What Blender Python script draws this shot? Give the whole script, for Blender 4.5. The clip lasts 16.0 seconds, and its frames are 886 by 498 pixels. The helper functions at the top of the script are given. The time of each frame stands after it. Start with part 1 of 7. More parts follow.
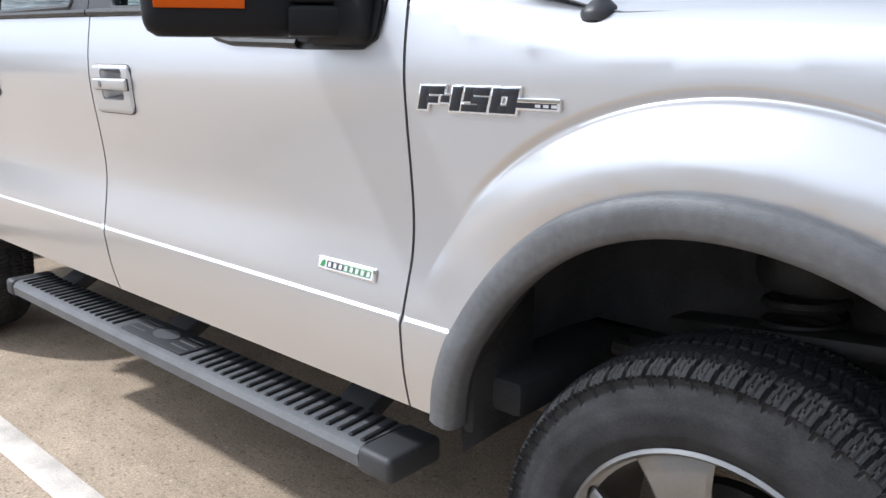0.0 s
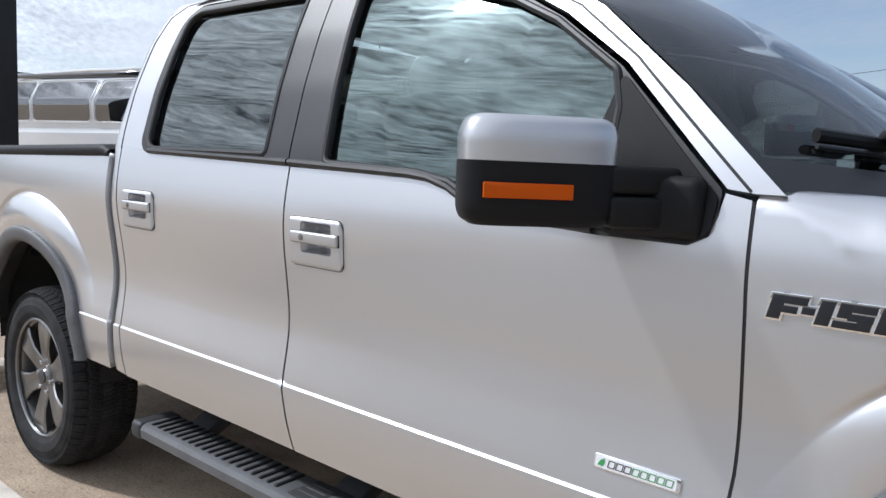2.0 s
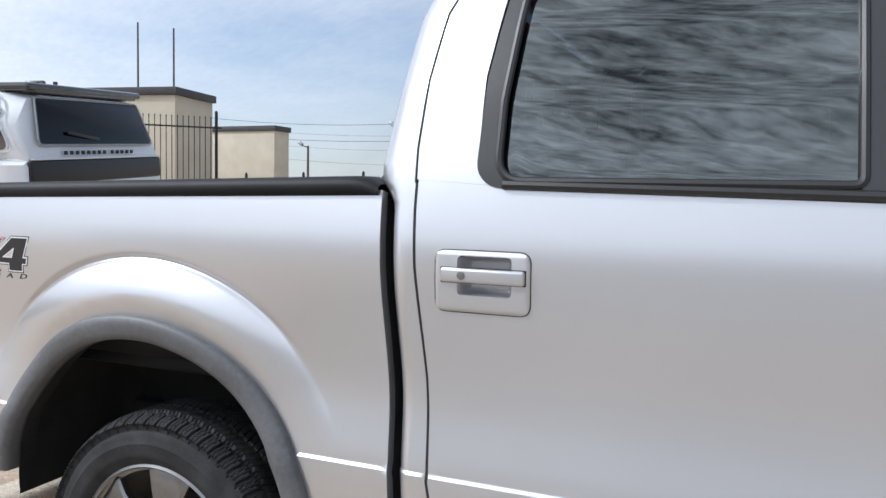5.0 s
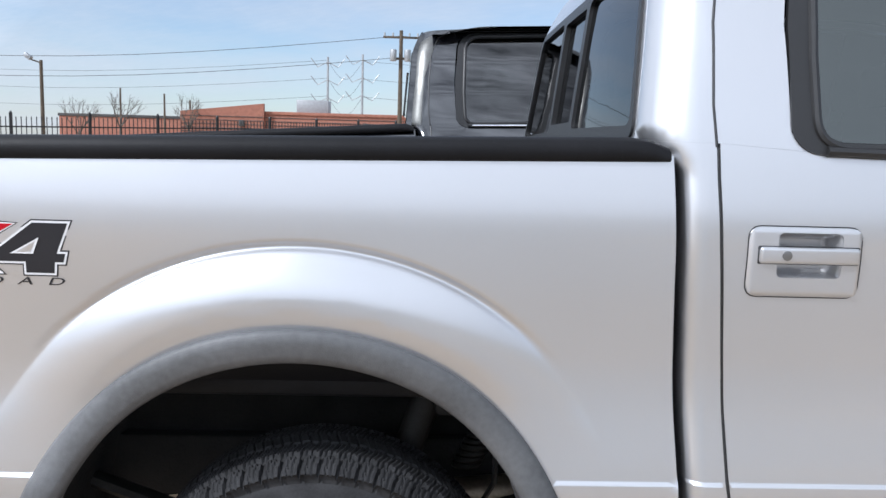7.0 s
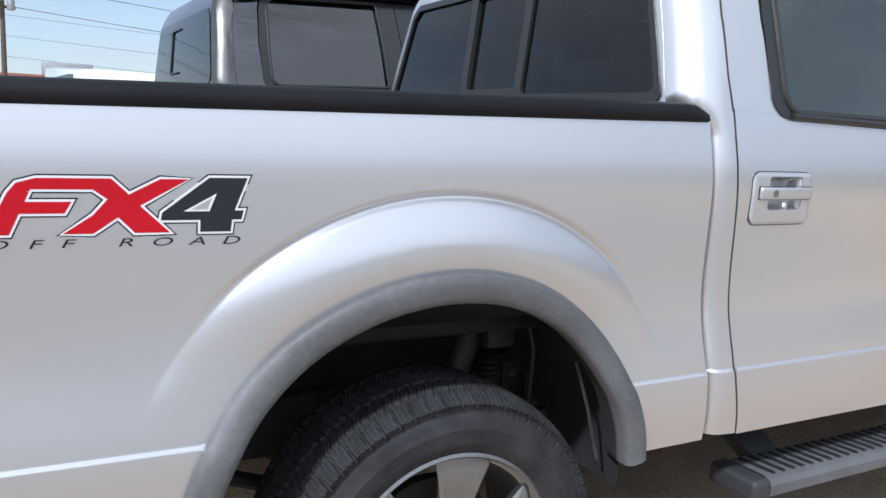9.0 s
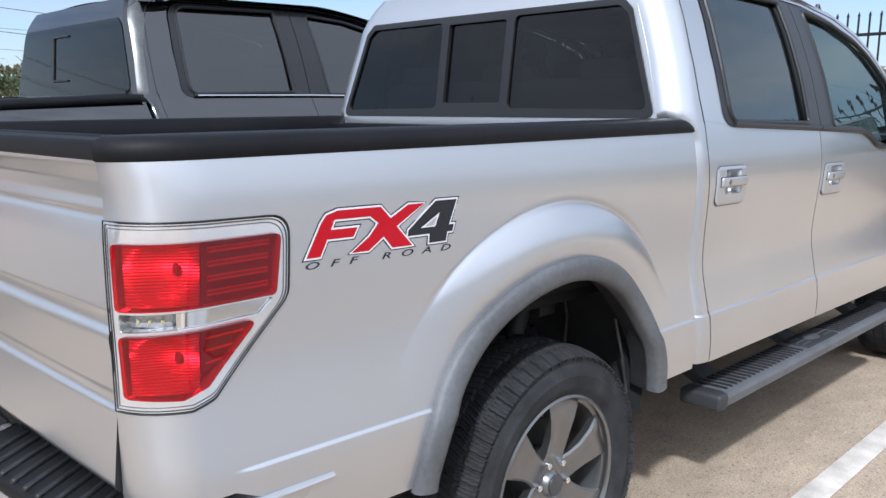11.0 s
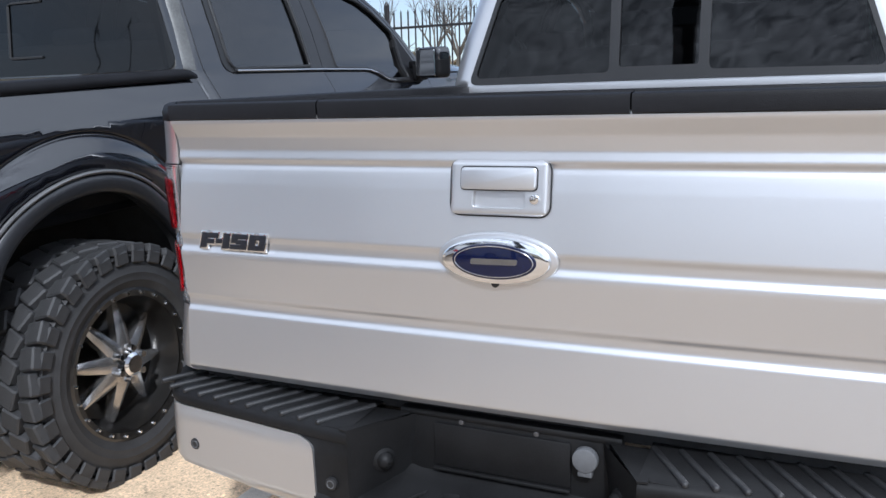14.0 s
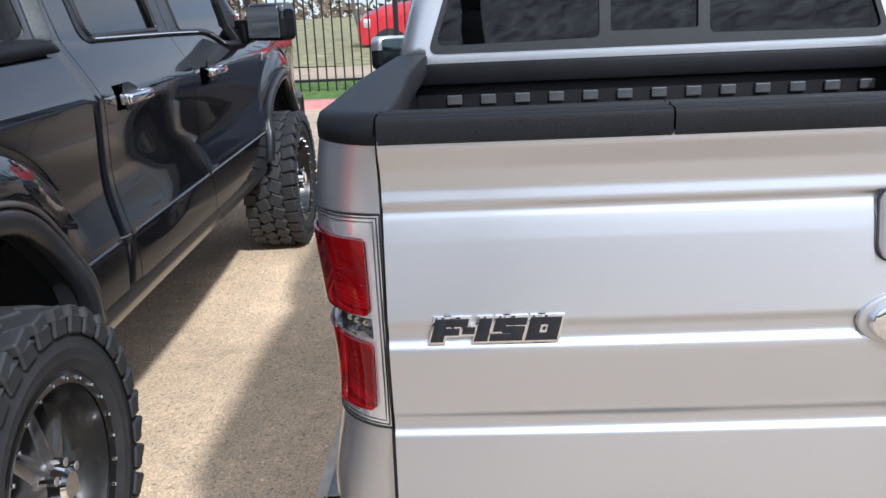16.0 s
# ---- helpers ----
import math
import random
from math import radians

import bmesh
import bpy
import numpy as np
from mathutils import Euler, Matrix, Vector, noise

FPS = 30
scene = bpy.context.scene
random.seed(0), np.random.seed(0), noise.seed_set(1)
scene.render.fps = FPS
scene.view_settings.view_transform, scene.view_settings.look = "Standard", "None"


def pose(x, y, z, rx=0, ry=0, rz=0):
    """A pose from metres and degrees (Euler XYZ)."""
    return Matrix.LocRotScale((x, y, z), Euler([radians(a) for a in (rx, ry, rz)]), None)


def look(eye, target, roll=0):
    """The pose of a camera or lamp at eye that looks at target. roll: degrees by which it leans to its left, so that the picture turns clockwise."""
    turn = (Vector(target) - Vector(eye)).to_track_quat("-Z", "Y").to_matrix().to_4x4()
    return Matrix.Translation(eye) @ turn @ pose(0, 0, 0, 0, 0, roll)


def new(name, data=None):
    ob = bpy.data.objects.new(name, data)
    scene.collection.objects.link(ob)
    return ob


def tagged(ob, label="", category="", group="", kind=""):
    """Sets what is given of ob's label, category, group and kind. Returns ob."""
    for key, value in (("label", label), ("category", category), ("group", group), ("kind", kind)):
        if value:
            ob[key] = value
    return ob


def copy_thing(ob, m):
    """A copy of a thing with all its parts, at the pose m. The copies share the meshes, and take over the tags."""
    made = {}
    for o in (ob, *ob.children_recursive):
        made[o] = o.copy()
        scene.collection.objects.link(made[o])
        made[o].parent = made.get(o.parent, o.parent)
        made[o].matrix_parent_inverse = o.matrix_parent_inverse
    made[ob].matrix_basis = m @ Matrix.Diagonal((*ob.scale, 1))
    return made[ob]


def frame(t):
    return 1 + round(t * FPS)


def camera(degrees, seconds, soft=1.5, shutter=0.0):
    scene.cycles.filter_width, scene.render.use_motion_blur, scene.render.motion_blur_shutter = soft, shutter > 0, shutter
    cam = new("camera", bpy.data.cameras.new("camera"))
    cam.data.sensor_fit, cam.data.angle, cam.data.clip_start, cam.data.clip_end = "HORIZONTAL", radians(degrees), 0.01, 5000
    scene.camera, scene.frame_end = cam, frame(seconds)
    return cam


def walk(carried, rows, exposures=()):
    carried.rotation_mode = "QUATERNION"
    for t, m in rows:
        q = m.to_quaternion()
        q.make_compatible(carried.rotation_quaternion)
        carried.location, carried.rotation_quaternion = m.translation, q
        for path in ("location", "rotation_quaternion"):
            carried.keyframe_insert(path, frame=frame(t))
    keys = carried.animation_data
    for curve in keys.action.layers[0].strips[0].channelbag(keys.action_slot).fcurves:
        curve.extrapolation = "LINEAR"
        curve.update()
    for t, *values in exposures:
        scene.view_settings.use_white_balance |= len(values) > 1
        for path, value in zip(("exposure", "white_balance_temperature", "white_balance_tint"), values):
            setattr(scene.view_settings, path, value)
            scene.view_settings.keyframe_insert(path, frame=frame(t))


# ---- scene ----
cam = camera(58.2, 16.0)
PATH = [
    (0, (4.205, -2.047, 1.295), (2.897, -0.608, 0.828), 0.1),
    (0.5, (4.175, -2.066, 1.367), (2.811, -0.648, 1.006), 0.8),
    (1, (4.058, -2.18, 1.414), (2.686, -0.755, 1.116), 1.3),
    (1.5, (3.896, -2.291, 1.436), (2.545, -0.839, 1.18), 2.1),
    (2, (3.636, -2.354, 1.45), (2.319, -0.866, 1.226), 2.4),
    (2.5, (3.334, -2.461, 1.433), (2.068, -0.922, 1.264), 2.9),
    (3, (3.024, -2.557, 1.411), (1.813, -0.97, 1.287), 2.8),
    (3.5, (2.689, -2.583, 1.392), (1.562, -0.934, 1.288), 2.1),
    (4, (2.312, -2.578, 1.386), (1.273, -0.871, 1.31), 1.9),
    (6.3, (0.603, -2.517, 1.447), (0.329, -0.549, 1.218), 1.3),
    (6.5, (0.472, -2.503, 1.425), (0.297, -0.524, 1.192), 1.5),
    (7, (0.2, -2.44, 1.42), (0.272, -0.457, 1.174), 1.6),
    (7.5, (-0.09, -2.451, 1.395), (0.223, -0.492, 1.137), 1.8),
    (8, (-0.358, -2.397, 1.367), (0.199, -0.495, 1.1), 2.0),
    (8.5, (-0.589, -2.345, 1.368), (0.173, -0.517, 1.083), 2.2),
    (8.7, (-0.685, -2.356, 1.361), (0.155, -0.564, 1.072), 2.3),
    (10.8, (-1.576, -2.242, 1.444), (-0.21, -0.818, 1.121), 1.0),
    (11, (-1.746, -2.215, 1.449), (-0.347, -0.823, 1.124), 0.6),
    (11.5, (-2.0, -2.082, 1.439), (-0.542, -0.754, 1.108), 0.2),
    (12, (-2.211, -1.818, 1.431), (-0.693, -0.56, 1.093), 0.1),
    (12.5, (-2.436, -1.535, 1.404), (-0.849, -0.369, 1.055), 0.2),
    (13, (-2.578, -1.256, 1.402), (-0.915, -0.2, 1.052), 0.2),
    (13.5, (-2.608, -0.919, 1.409), (-0.883, 0.024, 1.046), -0.4),
    (14, (-2.67, -0.556, 1.408), (-0.886, 0.268, 1.033), -1.5),
    (14.5, (-2.718, -0.205, 1.41), (-0.884, 0.484, 1.006), -2.6),
    (15, (-2.624, 0.155, 1.401), (-0.74, 0.659, 0.957), -3.2),
    (15.5, (-2.5, 0.468, 1.429), (-0.582, 0.762, 0.946), -3.2),
    (16, (-2.331, 0.69, 1.514), (-0.4, 0.761, 1.0), -2.5),
]
walk(cam, [(t, look(eye, target, roll)) for t, eye, target, roll in PATH], [(0.0, 0.44, 5740, 10), (1.0, 0.14, 5700, 10), (2.5, -0.02, 5780, 10), (4.0, 0.04, 5780, 10), (6.5, 0.33, 5720, 10), (12.0, 0.30, 5500, 10), (14.5, 0.30, 5560, 10), (16.0, 0.36, 5560, 10)])

# ---- light ----
SUN = Vector((-0.63, -0.39, 0.67)).normalized()
sun = new("sun", bpy.data.lights.new("sun", "SUN"))
sun.data.energy, sun.data.angle, sun.data.color = 3.0, radians(3.0), (1.0, 0.95, 0.88)
sun.matrix_world = look(SUN * 60, (0, 0, 0))

world = bpy.data.worlds.new("world")
scene.world = world
world.use_nodes = True


def build_world():
    nt = world.node_tree
    nt.nodes.clear()
    N, L = nt.nodes.new, nt.links.new

    def math_node(op, a, b=0.0):
        n = N("ShaderNodeMath")
        n.operation = op
        for k, v in enumerate((a, b)):
            if isinstance(v, (int, float)):
                n.inputs[k].default_value = v
            else:
                L(v, n.inputs[k])
        return n.outputs[0]

    sky = N("ShaderNodeTexSky")
    sky.sky_type, sky.sun_disc = "NISHITA", False
    sky.sun_elevation, sky.sun_rotation = math.asin(SUN.z), math.atan2(SUN.x, SUN.y)
    sky.air_density, sky.dust_density, sky.ozone_density = 1.0, 0.6, 1.5
    tc = N("ShaderNodeTexCoord")
    sep = N("ShaderNodeSeparateXYZ")
    L(tc.outputs["Generated"], sep.inputs[0])
    h = math_node("ADD", math_node("MAXIMUM", sep.outputs[2], 0.0), 0.12)
    comb = N("ShaderNodeCombineXYZ")
    L(math_node("DIVIDE", sep.outputs[0], h), comb.inputs[0])
    L(math_node("DIVIDE", sep.outputs[1], h), comb.inputs[1])
    big = N("ShaderNodeTexNoise")
    big.inputs["Scale"].default_value, big.inputs["Detail"].default_value, big.inputs["Roughness"].default_value = 0.55, 5, 0.55
    L(comb.outputs[0], big.inputs["Vector"])
    mp = N("ShaderNodeMapping")
    mp.vector_type = "TEXTURE"
    mp.inputs["Scale"].default_value = (0.34, 0.135, 1)
    mp.inputs["Rotation"].default_value = (0, 0, -0.55)
    L(comb.outputs[0], mp.inputs[0])
    rip = N("ShaderNodeTexNoise")
    rip.inputs["Scale"].default_value, rip.inputs["Detail"].default_value, rip.inputs["Distortion"].default_value = 3.6, 10, 0.12
    rip.inputs["Roughness"].default_value = 0.66
    L(mp.outputs[0], rip.inputs["Vector"])
    dot = N("ShaderNodeVectorMath")
    dot.operation = "DOT_PRODUCT"
    dot.inputs[1].default_value = SUN
    L(tc.outputs["Generated"], dot.inputs[0])
    toward = math_node("MAXIMUM", dot.outputs["Value"], 0.0)
    cover = N("ShaderNodeMapRange")
    cover.inputs["From Min"].default_value, cover.inputs["From Max"].default_value = 0.29, 0.71
    mixv = math_node("ADD", math_node("MULTIPLY", big.outputs["Fac"], 0.91), math_node("MULTIPLY", rip.outputs["Fac"], 0.09))
    south = math_node("MAXIMUM", math_node("MULTIPLY", sep.outputs[1], -1.0), 0.0)
    # the cloud sheet is thicker on the sun's side
    overhead = math_node("MULTIPLY", math_node("MAXIMUM", math_node("SUBTRACT", sep.outputs[2], 0.45), 0.0), 0.06)
    L(math_node("ADD", math_node("ADD", mixv, overhead), math_node("ADD", math_node("MULTIPLY", math_node("POWER", toward, 0.8), 0.40), math_node("MULTIPLY", south, 0.16))), cover.inputs[0])
    amount = math_node("MULTIPLY", cover.outputs[0], 0.9)
    # cloud brightness: rippled, brighter round the sun
    ripple = N("ShaderNodeMapRange")
    ripple.inputs["From Min"].default_value, ripple.inputs["From Max"].default_value = 0.37, 0.63
    ripple.inputs["To Min"].default_value, ripple.inputs["To Max"].default_value = -0.85, 0.75
    patch = N("ShaderNodeTexNoise")
    patch.inputs["Scale"].default_value, patch.inputs["Detail"].default_value = 2.6, 4
    L(comb.outputs[0], patch.inputs["Vector"])
    L(math_node("ADD", math_node("MULTIPLY", rip.outputs["Fac"], 0.62), math_node("MULTIPLY", patch.outputs["Fac"], 0.38)), ripple.inputs[0])
    # the ripples are strong on the sun's side and fade away from it
    ripples = math_node("ADD", math_node("MULTIPLY", ripple.outputs[0], math_node("MINIMUM", math_node("ADD", math_node("MULTIPLY", math_node("MAXIMUM", math_node("SUBTRACT", toward, 0.43), 0.0), 3.0), 0.04), 1.0)), 1.0)
    glow = math_node("ADD", math_node("ADD", math_node("MULTIPLY", math_node("POWER", toward, 300), 50.0), math_node("MULTIPLY", math_node("POWER", toward, 40), 6.0)), math_node("MULTIPLY", math_node("POWER", toward, 12), 4.0))
    bright = math_node("MULTIPLY", ripples, math_node("ADD", glow, math_node("ADD", math_node("MULTIPLY", south, 2.2), math_node("ADD", math_node("MULTIPLY", math_node("POWER", toward, 0.5), 4.0), 5.5))))
    cl = N("ShaderNodeVectorMath")
    cl.operation = "SCALE"
    cl.inputs[0].default_value = (0.97, 0.98, 1.0)
    L(bright, cl.inputs["Scale"])
    mix = N("ShaderNodeMix")
    mix.data_type = "RGBA"
    L(amount, mix.inputs["Factor"])
    L(sky.outputs[0], mix.inputs["A"])
    L(cl.outputs[0], mix.inputs["B"])
    bg = N("ShaderNodeBackground")
    bg.inputs["Strength"].default_value = 0.11
    L(mix.outputs["Result"], bg.inputs["Color"])
    out = N("ShaderNodeOutputWorld")
    L(bg.outputs[0], out.inputs[0])


build_world()


# ---- materials ----
def material(name, color, rough=0.5, metal=0.0, vary=0.08, scale=6.0, bump=0.0, bump_scale=60.0, coat=0.0, fleck=0.0, spec=0.5, vary_color=None):
    """A surface with a base colour that varies at two scales, and fine relief."""
    m = bpy.data.materials.new(name)
    m.use_nodes = True
    nt = m.node_tree
    N, L = nt.nodes.new, nt.links.new
    p = nt.nodes["Principled BSDF"]
    p.inputs["Roughness"].default_value, p.inputs["Metallic"].default_value = rough, metal
    p.inputs["Specular IOR Level"].default_value = spec
    if coat:
        p.inputs["Coat Weight"].default_value, p.inputs["Coat Roughness"].default_value = coat, 0.03
    tc = N("ShaderNodeTexCoord")
    n1 = N("ShaderNodeTexNoise")
    n1.inputs["Scale"].default_value, n1.inputs["Detail"].default_value = scale, 4
    L(tc.outputs["Object"], n1.inputs["Vector"])
    n2 = N("ShaderNodeTexNoise")
    n2.inputs["Scale"].default_value, n2.inputs["Detail"].default_value = (900 if fleck else scale * 14), 3
    L(tc.outputs["Object"], n2.inputs["Vector"])
    add = N("ShaderNodeMath")
    add.operation = "MULTIPLY_ADD"
    add.inputs[1].default_value = 0.5 if not fleck else fleck
    L(n2.outputs["Fac"], add.inputs[0])
    L(n1.outputs["Fac"], add.inputs[2])
    mr = N("ShaderNodeMapRange")
    mid = 0.5 + 0.25 if not fleck else 0.5 + fleck / 2
    mr.inputs["From Min"].default_value, mr.inputs["From Max"].default_value = mid - 0.28, mid + 0.28
    L(add.outputs[0], mr.inputs[0])
    mx = N("ShaderNodeMix")
    mx.data_type = "RGBA"
    a = [c * (1 - vary) for c in color]
    b = [min(1, c * (1 + vary)) for c in (vary_color or color)]
    mx.inputs["A"].default_value, mx.inputs["B"].default_value = (*a, 1), (*b, 1)
    L(mr.outputs[0], mx.inputs["Factor"])
    L(mx.outputs["Result"], p.inputs["Base Color"])
    if bump:
        n3 = N("ShaderNodeTexNoise")
        n3.inputs["Scale"].default_value, n3.inputs["Detail"].default_value = bump_scale, 4
        L(tc.outputs["Object"], n3.inputs["Vector"])
        bp = N("ShaderNodeBump")
        bp.inputs["Strength"].default_value, bp.inputs["Distance"].default_value = 1.0, bump
        L(n3.outputs["Fac"], bp.inputs["Height"])
        L(bp.outputs[0], p.inputs["Normal"])
    return m


def glass(name, tint, ior=1.9, gloss=0.02, mirror=(1, 1, 1)):
    """A thin tinted pane: it lets light straight through its tint and mirrors by Fresnel."""
    m = bpy.data.materials.new(name)
    m.use_nodes = True
    nt = m.node_tree
    nt.nodes.clear()
    N, L = nt.nodes.new, nt.links.new
    tr, gl, fr, mx, out = N("ShaderNodeBsdfTransparent"), N("ShaderNodeBsdfGlossy"), N("ShaderNodeFresnel"), N("ShaderNodeMixShader"), N("ShaderNodeOutputMaterial")
    tr.inputs[0].default_value = (*tint, 1)
    gl.inputs["Roughness"].default_value = gloss
    gl.inputs["Color"].default_value = (*mirror, 1)
    fr.inputs[0].default_value = ior
    tc, nz, bp = N("ShaderNodeTexCoord"), N("ShaderNodeTexNoise"), N("ShaderNodeBump")
    nz.inputs["Scale"].default_value = 5.0
    bp.inputs["Strength"].default_value, bp.inputs["Distance"].default_value = 1.0, 0.0006
    L(tc.outputs["Object"], nz.inputs["Vector"])
    L(nz.outputs["Fac"], bp.inputs["Height"])
    L(bp.outputs[0], gl.inputs["Normal"])
    L(fr.outputs[0], mx.inputs[0])
    L(tr.outputs[0], mx.inputs[1])
    L(gl.outputs[0], mx.inputs[2])
    L(mx.outputs[0], out.inputs[0])
    return m


def lens(name, tint, rough=0.05):
    m = bpy.data.materials.new(name)
    m.use_nodes = True
    p = m.node_tree.nodes["Principled BSDF"]
    p.inputs["Base Color"].default_value = (*tint, 1)
    p.inputs["Roughness"].default_value, p.inputs["Coat Weight"].default_value = rough, 0.12
    p.inputs["Specular IOR Level"].default_value = 0.06
    return m


M = {
    "silver": material("silver paint", (0.60, 0.602, 0.616), 0.345, 0.86, 0.03, 1.5, coat=1.0, fleck=0.6),
    "silver_satin": material("satin silver paint", (0.56, 0.562, 0.575), 0.40, 0.8, 0.03, 1.5, coat=0.35, fleck=0.6),
    "black_paint": material("black paint", (0.005, 0.0055, 0.008), 0.42, 0.0, 0.1, 2.0, coat=1.0, fleck=0.3, spec=0.05),
    "grey_paint": material("dark grey satin paint", (0.022, 0.022, 0.024), 0.42, 0.2, 0.1, 3.0, coat=0.2),
    "white_paint": material("white paint", (0.72, 0.74, 0.76), 0.3, 0.0, 0.03, 2.0, coat=1.0),
    "flare": material("faded grey plastic", (0.098, 0.100, 0.104), 0.52, 0, 0.34, 5.0, bump=0.0006, bump_scale=420),
    "trim": material("black trim", (0.016, 0.016, 0.017), 0.42, 0, 0.15, 8.0, bump=0.0003, bump_scale=700),
    "pillar": material("satin pillar film", (0.028, 0.028, 0.03), 0.4, 0, 0.12, 5.0, bump=0.0003, bump_scale=500),
    "cap": material("black bed cap plastic", (0.009, 0.009, 0.0105), 0.5, 0, 0.25, 7.0, bump=0.0006, bump_scale=500, spec=0.18),
    "rubber": material("tyre rubber", (0.030, 0.030, 0.0315), 0.78, 0, 0.45, 16.0, bump=0.0007, bump_scale=230, spec=0.2),
    "alloy": material("machined alloy", (0.235, 0.232, 0.228), 0.32, 0.85, 0.12, 12.0),
    "alloy_dark": material("dark painted alloy", (0.1, 0.1, 0.105), 0.4, 0.6, 0.15, 10.0),
    "chrome": material("chrome", (0.85, 0.86, 0.88), 0.06, 1.0, 0.02, 4.0),
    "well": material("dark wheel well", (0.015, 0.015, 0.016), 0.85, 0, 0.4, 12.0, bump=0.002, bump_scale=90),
    # front wheel wells: lightness of bounced light put into the colour
    "liner": material("lightened arch liner", (0.055, 0.055, 0.058), 0.8, 0, 0.4, 10.0, bump=0.002, bump_scale=110),
    "steel": material("dusty steel", (0.038, 0.036, 0.034), 0.6, 0.5, 0.4, 15.0),
    "step": material("grey step plastic", (0.10, 0.103, 0.108), 0.55, 0, 0.2, 8.0, bump=0.0005, bump_scale=350),
    "step_tread": material("ribbed step rubber", (0.032, 0.033, 0.035), 0.6, 0, 0.2, 10.0),
    "glass_dark": glass("privacy glass", (0.07, 0.075, 0.08), 2.1, 0.004, mirror=(0.93, 1.0, 0.97)),
    "glass": glass("tinted glass", (0.58, 0.68, 0.65), 2.35, 0.004, mirror=(0.84, 1.0, 0.95)),
    "glass_mirror": glass("dark tinted glass", (0.05, 0.052, 0.055), 1.9),
    "windscreen": glass("windscreen glass", (0.72, 0.78, 0.76), 1.37),
    "glass_rear": glass("dark rear glass", (0.07, 0.073, 0.078), 1.42),
    "red": lens("red lens", (0.45, 0.002, 0.008)),
    "clear": material("silvered lamp housing", (0.76, 0.76, 0.77), 0.14, 0.7, 0.08, 20.0, coat=1.0),
    "amber": lens("amber lens", (0.52, 0.085, 0.004), 0.2),
    "decal_red": material("red decal", (0.44, 0.005, 0.014), 0.4, 0, 0.05, spec=0.2),
    "decal_black": material("black decal", (0.012, 0.013, 0.018), 0.3, 0, 0.05),
    "decal_white": material("white decal", (0.7, 0.7, 0.71), 0.35, 0, 0.03),
    "decal_green": material("green lettering", (0.05, 0.28, 0.08), 0.35, 0, 0.05),
    "blue": material("deep blue enamel", (0.003, 0.006, 0.03), 0.2, 0.0, 0.1, coat=0.6, spec=0.2),
    "seat": material("dark seat cloth", (0.04, 0.04, 0.042), 0.8, 0, 0.2, 20.0),
    "dash": material("dashboard plastic", (0.03, 0.03, 0.032), 0.6, 0, 0.15, 9.0),
}
M["silver"].node_tree.nodes["Principled BSDF"].inputs["Coat Roughness"].default_value = 0.13
M["black_paint"].node_tree.nodes["Principled BSDF"].inputs["Coat IOR"].default_value = 2.0


# ---- building tools ----
from mathutils.geometry import delaunay_2d_cdt


def thing(name, label, category, at=(0, 0, 0), group="", kind="", turn=0.0):
    ob = new(name)
    ob.matrix_world = pose(*at, 0, 0, turn)
    return tagged(ob, label, category, group, kind)


def mesh_of(V, F, normals=None, smooth=True):
    me = bpy.data.meshes.new("mesh")
    me.from_pydata([tuple(v) for v in V], [], [tuple(f) for f in F])
    if smooth:
        me.polygons.foreach_set("use_smooth", [True] * len(me.polygons))
    me.update()
    if normals is not None:
        me.normals_split_custom_set_from_vertices([tuple(n) for n in normals])
    return me


def part(name, data, mat, parent, label=""):
    """Links a mesh or a bmesh as one part of a thing, or of a part."""
    if isinstance(data, bmesh.types.BMesh):
        bm = data
        data = bpy.data.meshes.new(name)
        bm.to_mesh(data)
        bm.free()
        data.polygons.foreach_set("use_smooth", [True] * len(data.polygons))
        data.set_sharp_from_angle(angle=radians(32))
    data.name = name
    ob = new(name, data)
    if mat is not None:
        data.materials.append(M[mat] if isinstance(mat, str) else mat)
    ob.parent = parent
    if label:
        tagged(ob, label)
    return ob


def smooth(a):
    a = min(1.0, max(0.0, a))
    return a * a * (3 - 2 * a)


def inside(poly, pts):
    poly = np.asarray(poly)
    x, y = pts[:, 0], pts[:, 1]
    res = np.zeros(len(pts), bool)
    q = np.roll(poly, 1, axis=0)
    for (x1, y1), (x2, y2) in zip(poly, q):
        c = (y1 > y) != (y2 > y)
        if y1 != y2:
            res ^= c & (x < (x2 - x1) * (y - y1) / (y2 - y1) + x1)
    return res


def resample(poly, step):
    out = []
    for a, b in zip(poly, poly[1:] + poly[:1]):
        d = math.hypot(b[0] - a[0], b[1] - a[1])
        n = max(1, int(math.ceil(d / step)))
        out += [(a[0] + (b[0] - a[0]) * k / n, a[1] + (b[1] - a[1]) * k / n) for k in range(n)]
    return out


def rounded(poly, r, n=6):
    """A polygon with its corners rounded; r: one radius, or one for each corner."""
    rs = r if isinstance(r, (list, tuple)) else [r] * len(poly)
    out = []
    for k, p in enumerate(poly):
        p, a, b = Vector(p), Vector(poly[k - 1]), Vector(poly[(k + 1) % len(poly)])
        u, v = (a - p), (b - p)
        lu, lv = u.length, v.length
        u.normalize(), v.normalize()
        half = math.acos(max(-1, min(1, u.dot(v)))) / 2
        if rs[k] <= 0 or half > 1.55:
            out.append(tuple(p))
            continue
        d = min(rs[k] / math.tan(half), lu * 0.48, lv * 0.48)
        for i in range(n + 1):
            t = i / n
            out.append(tuple(p + u * d * (1 - t) ** 2 + v * d * t ** 2))
    return out


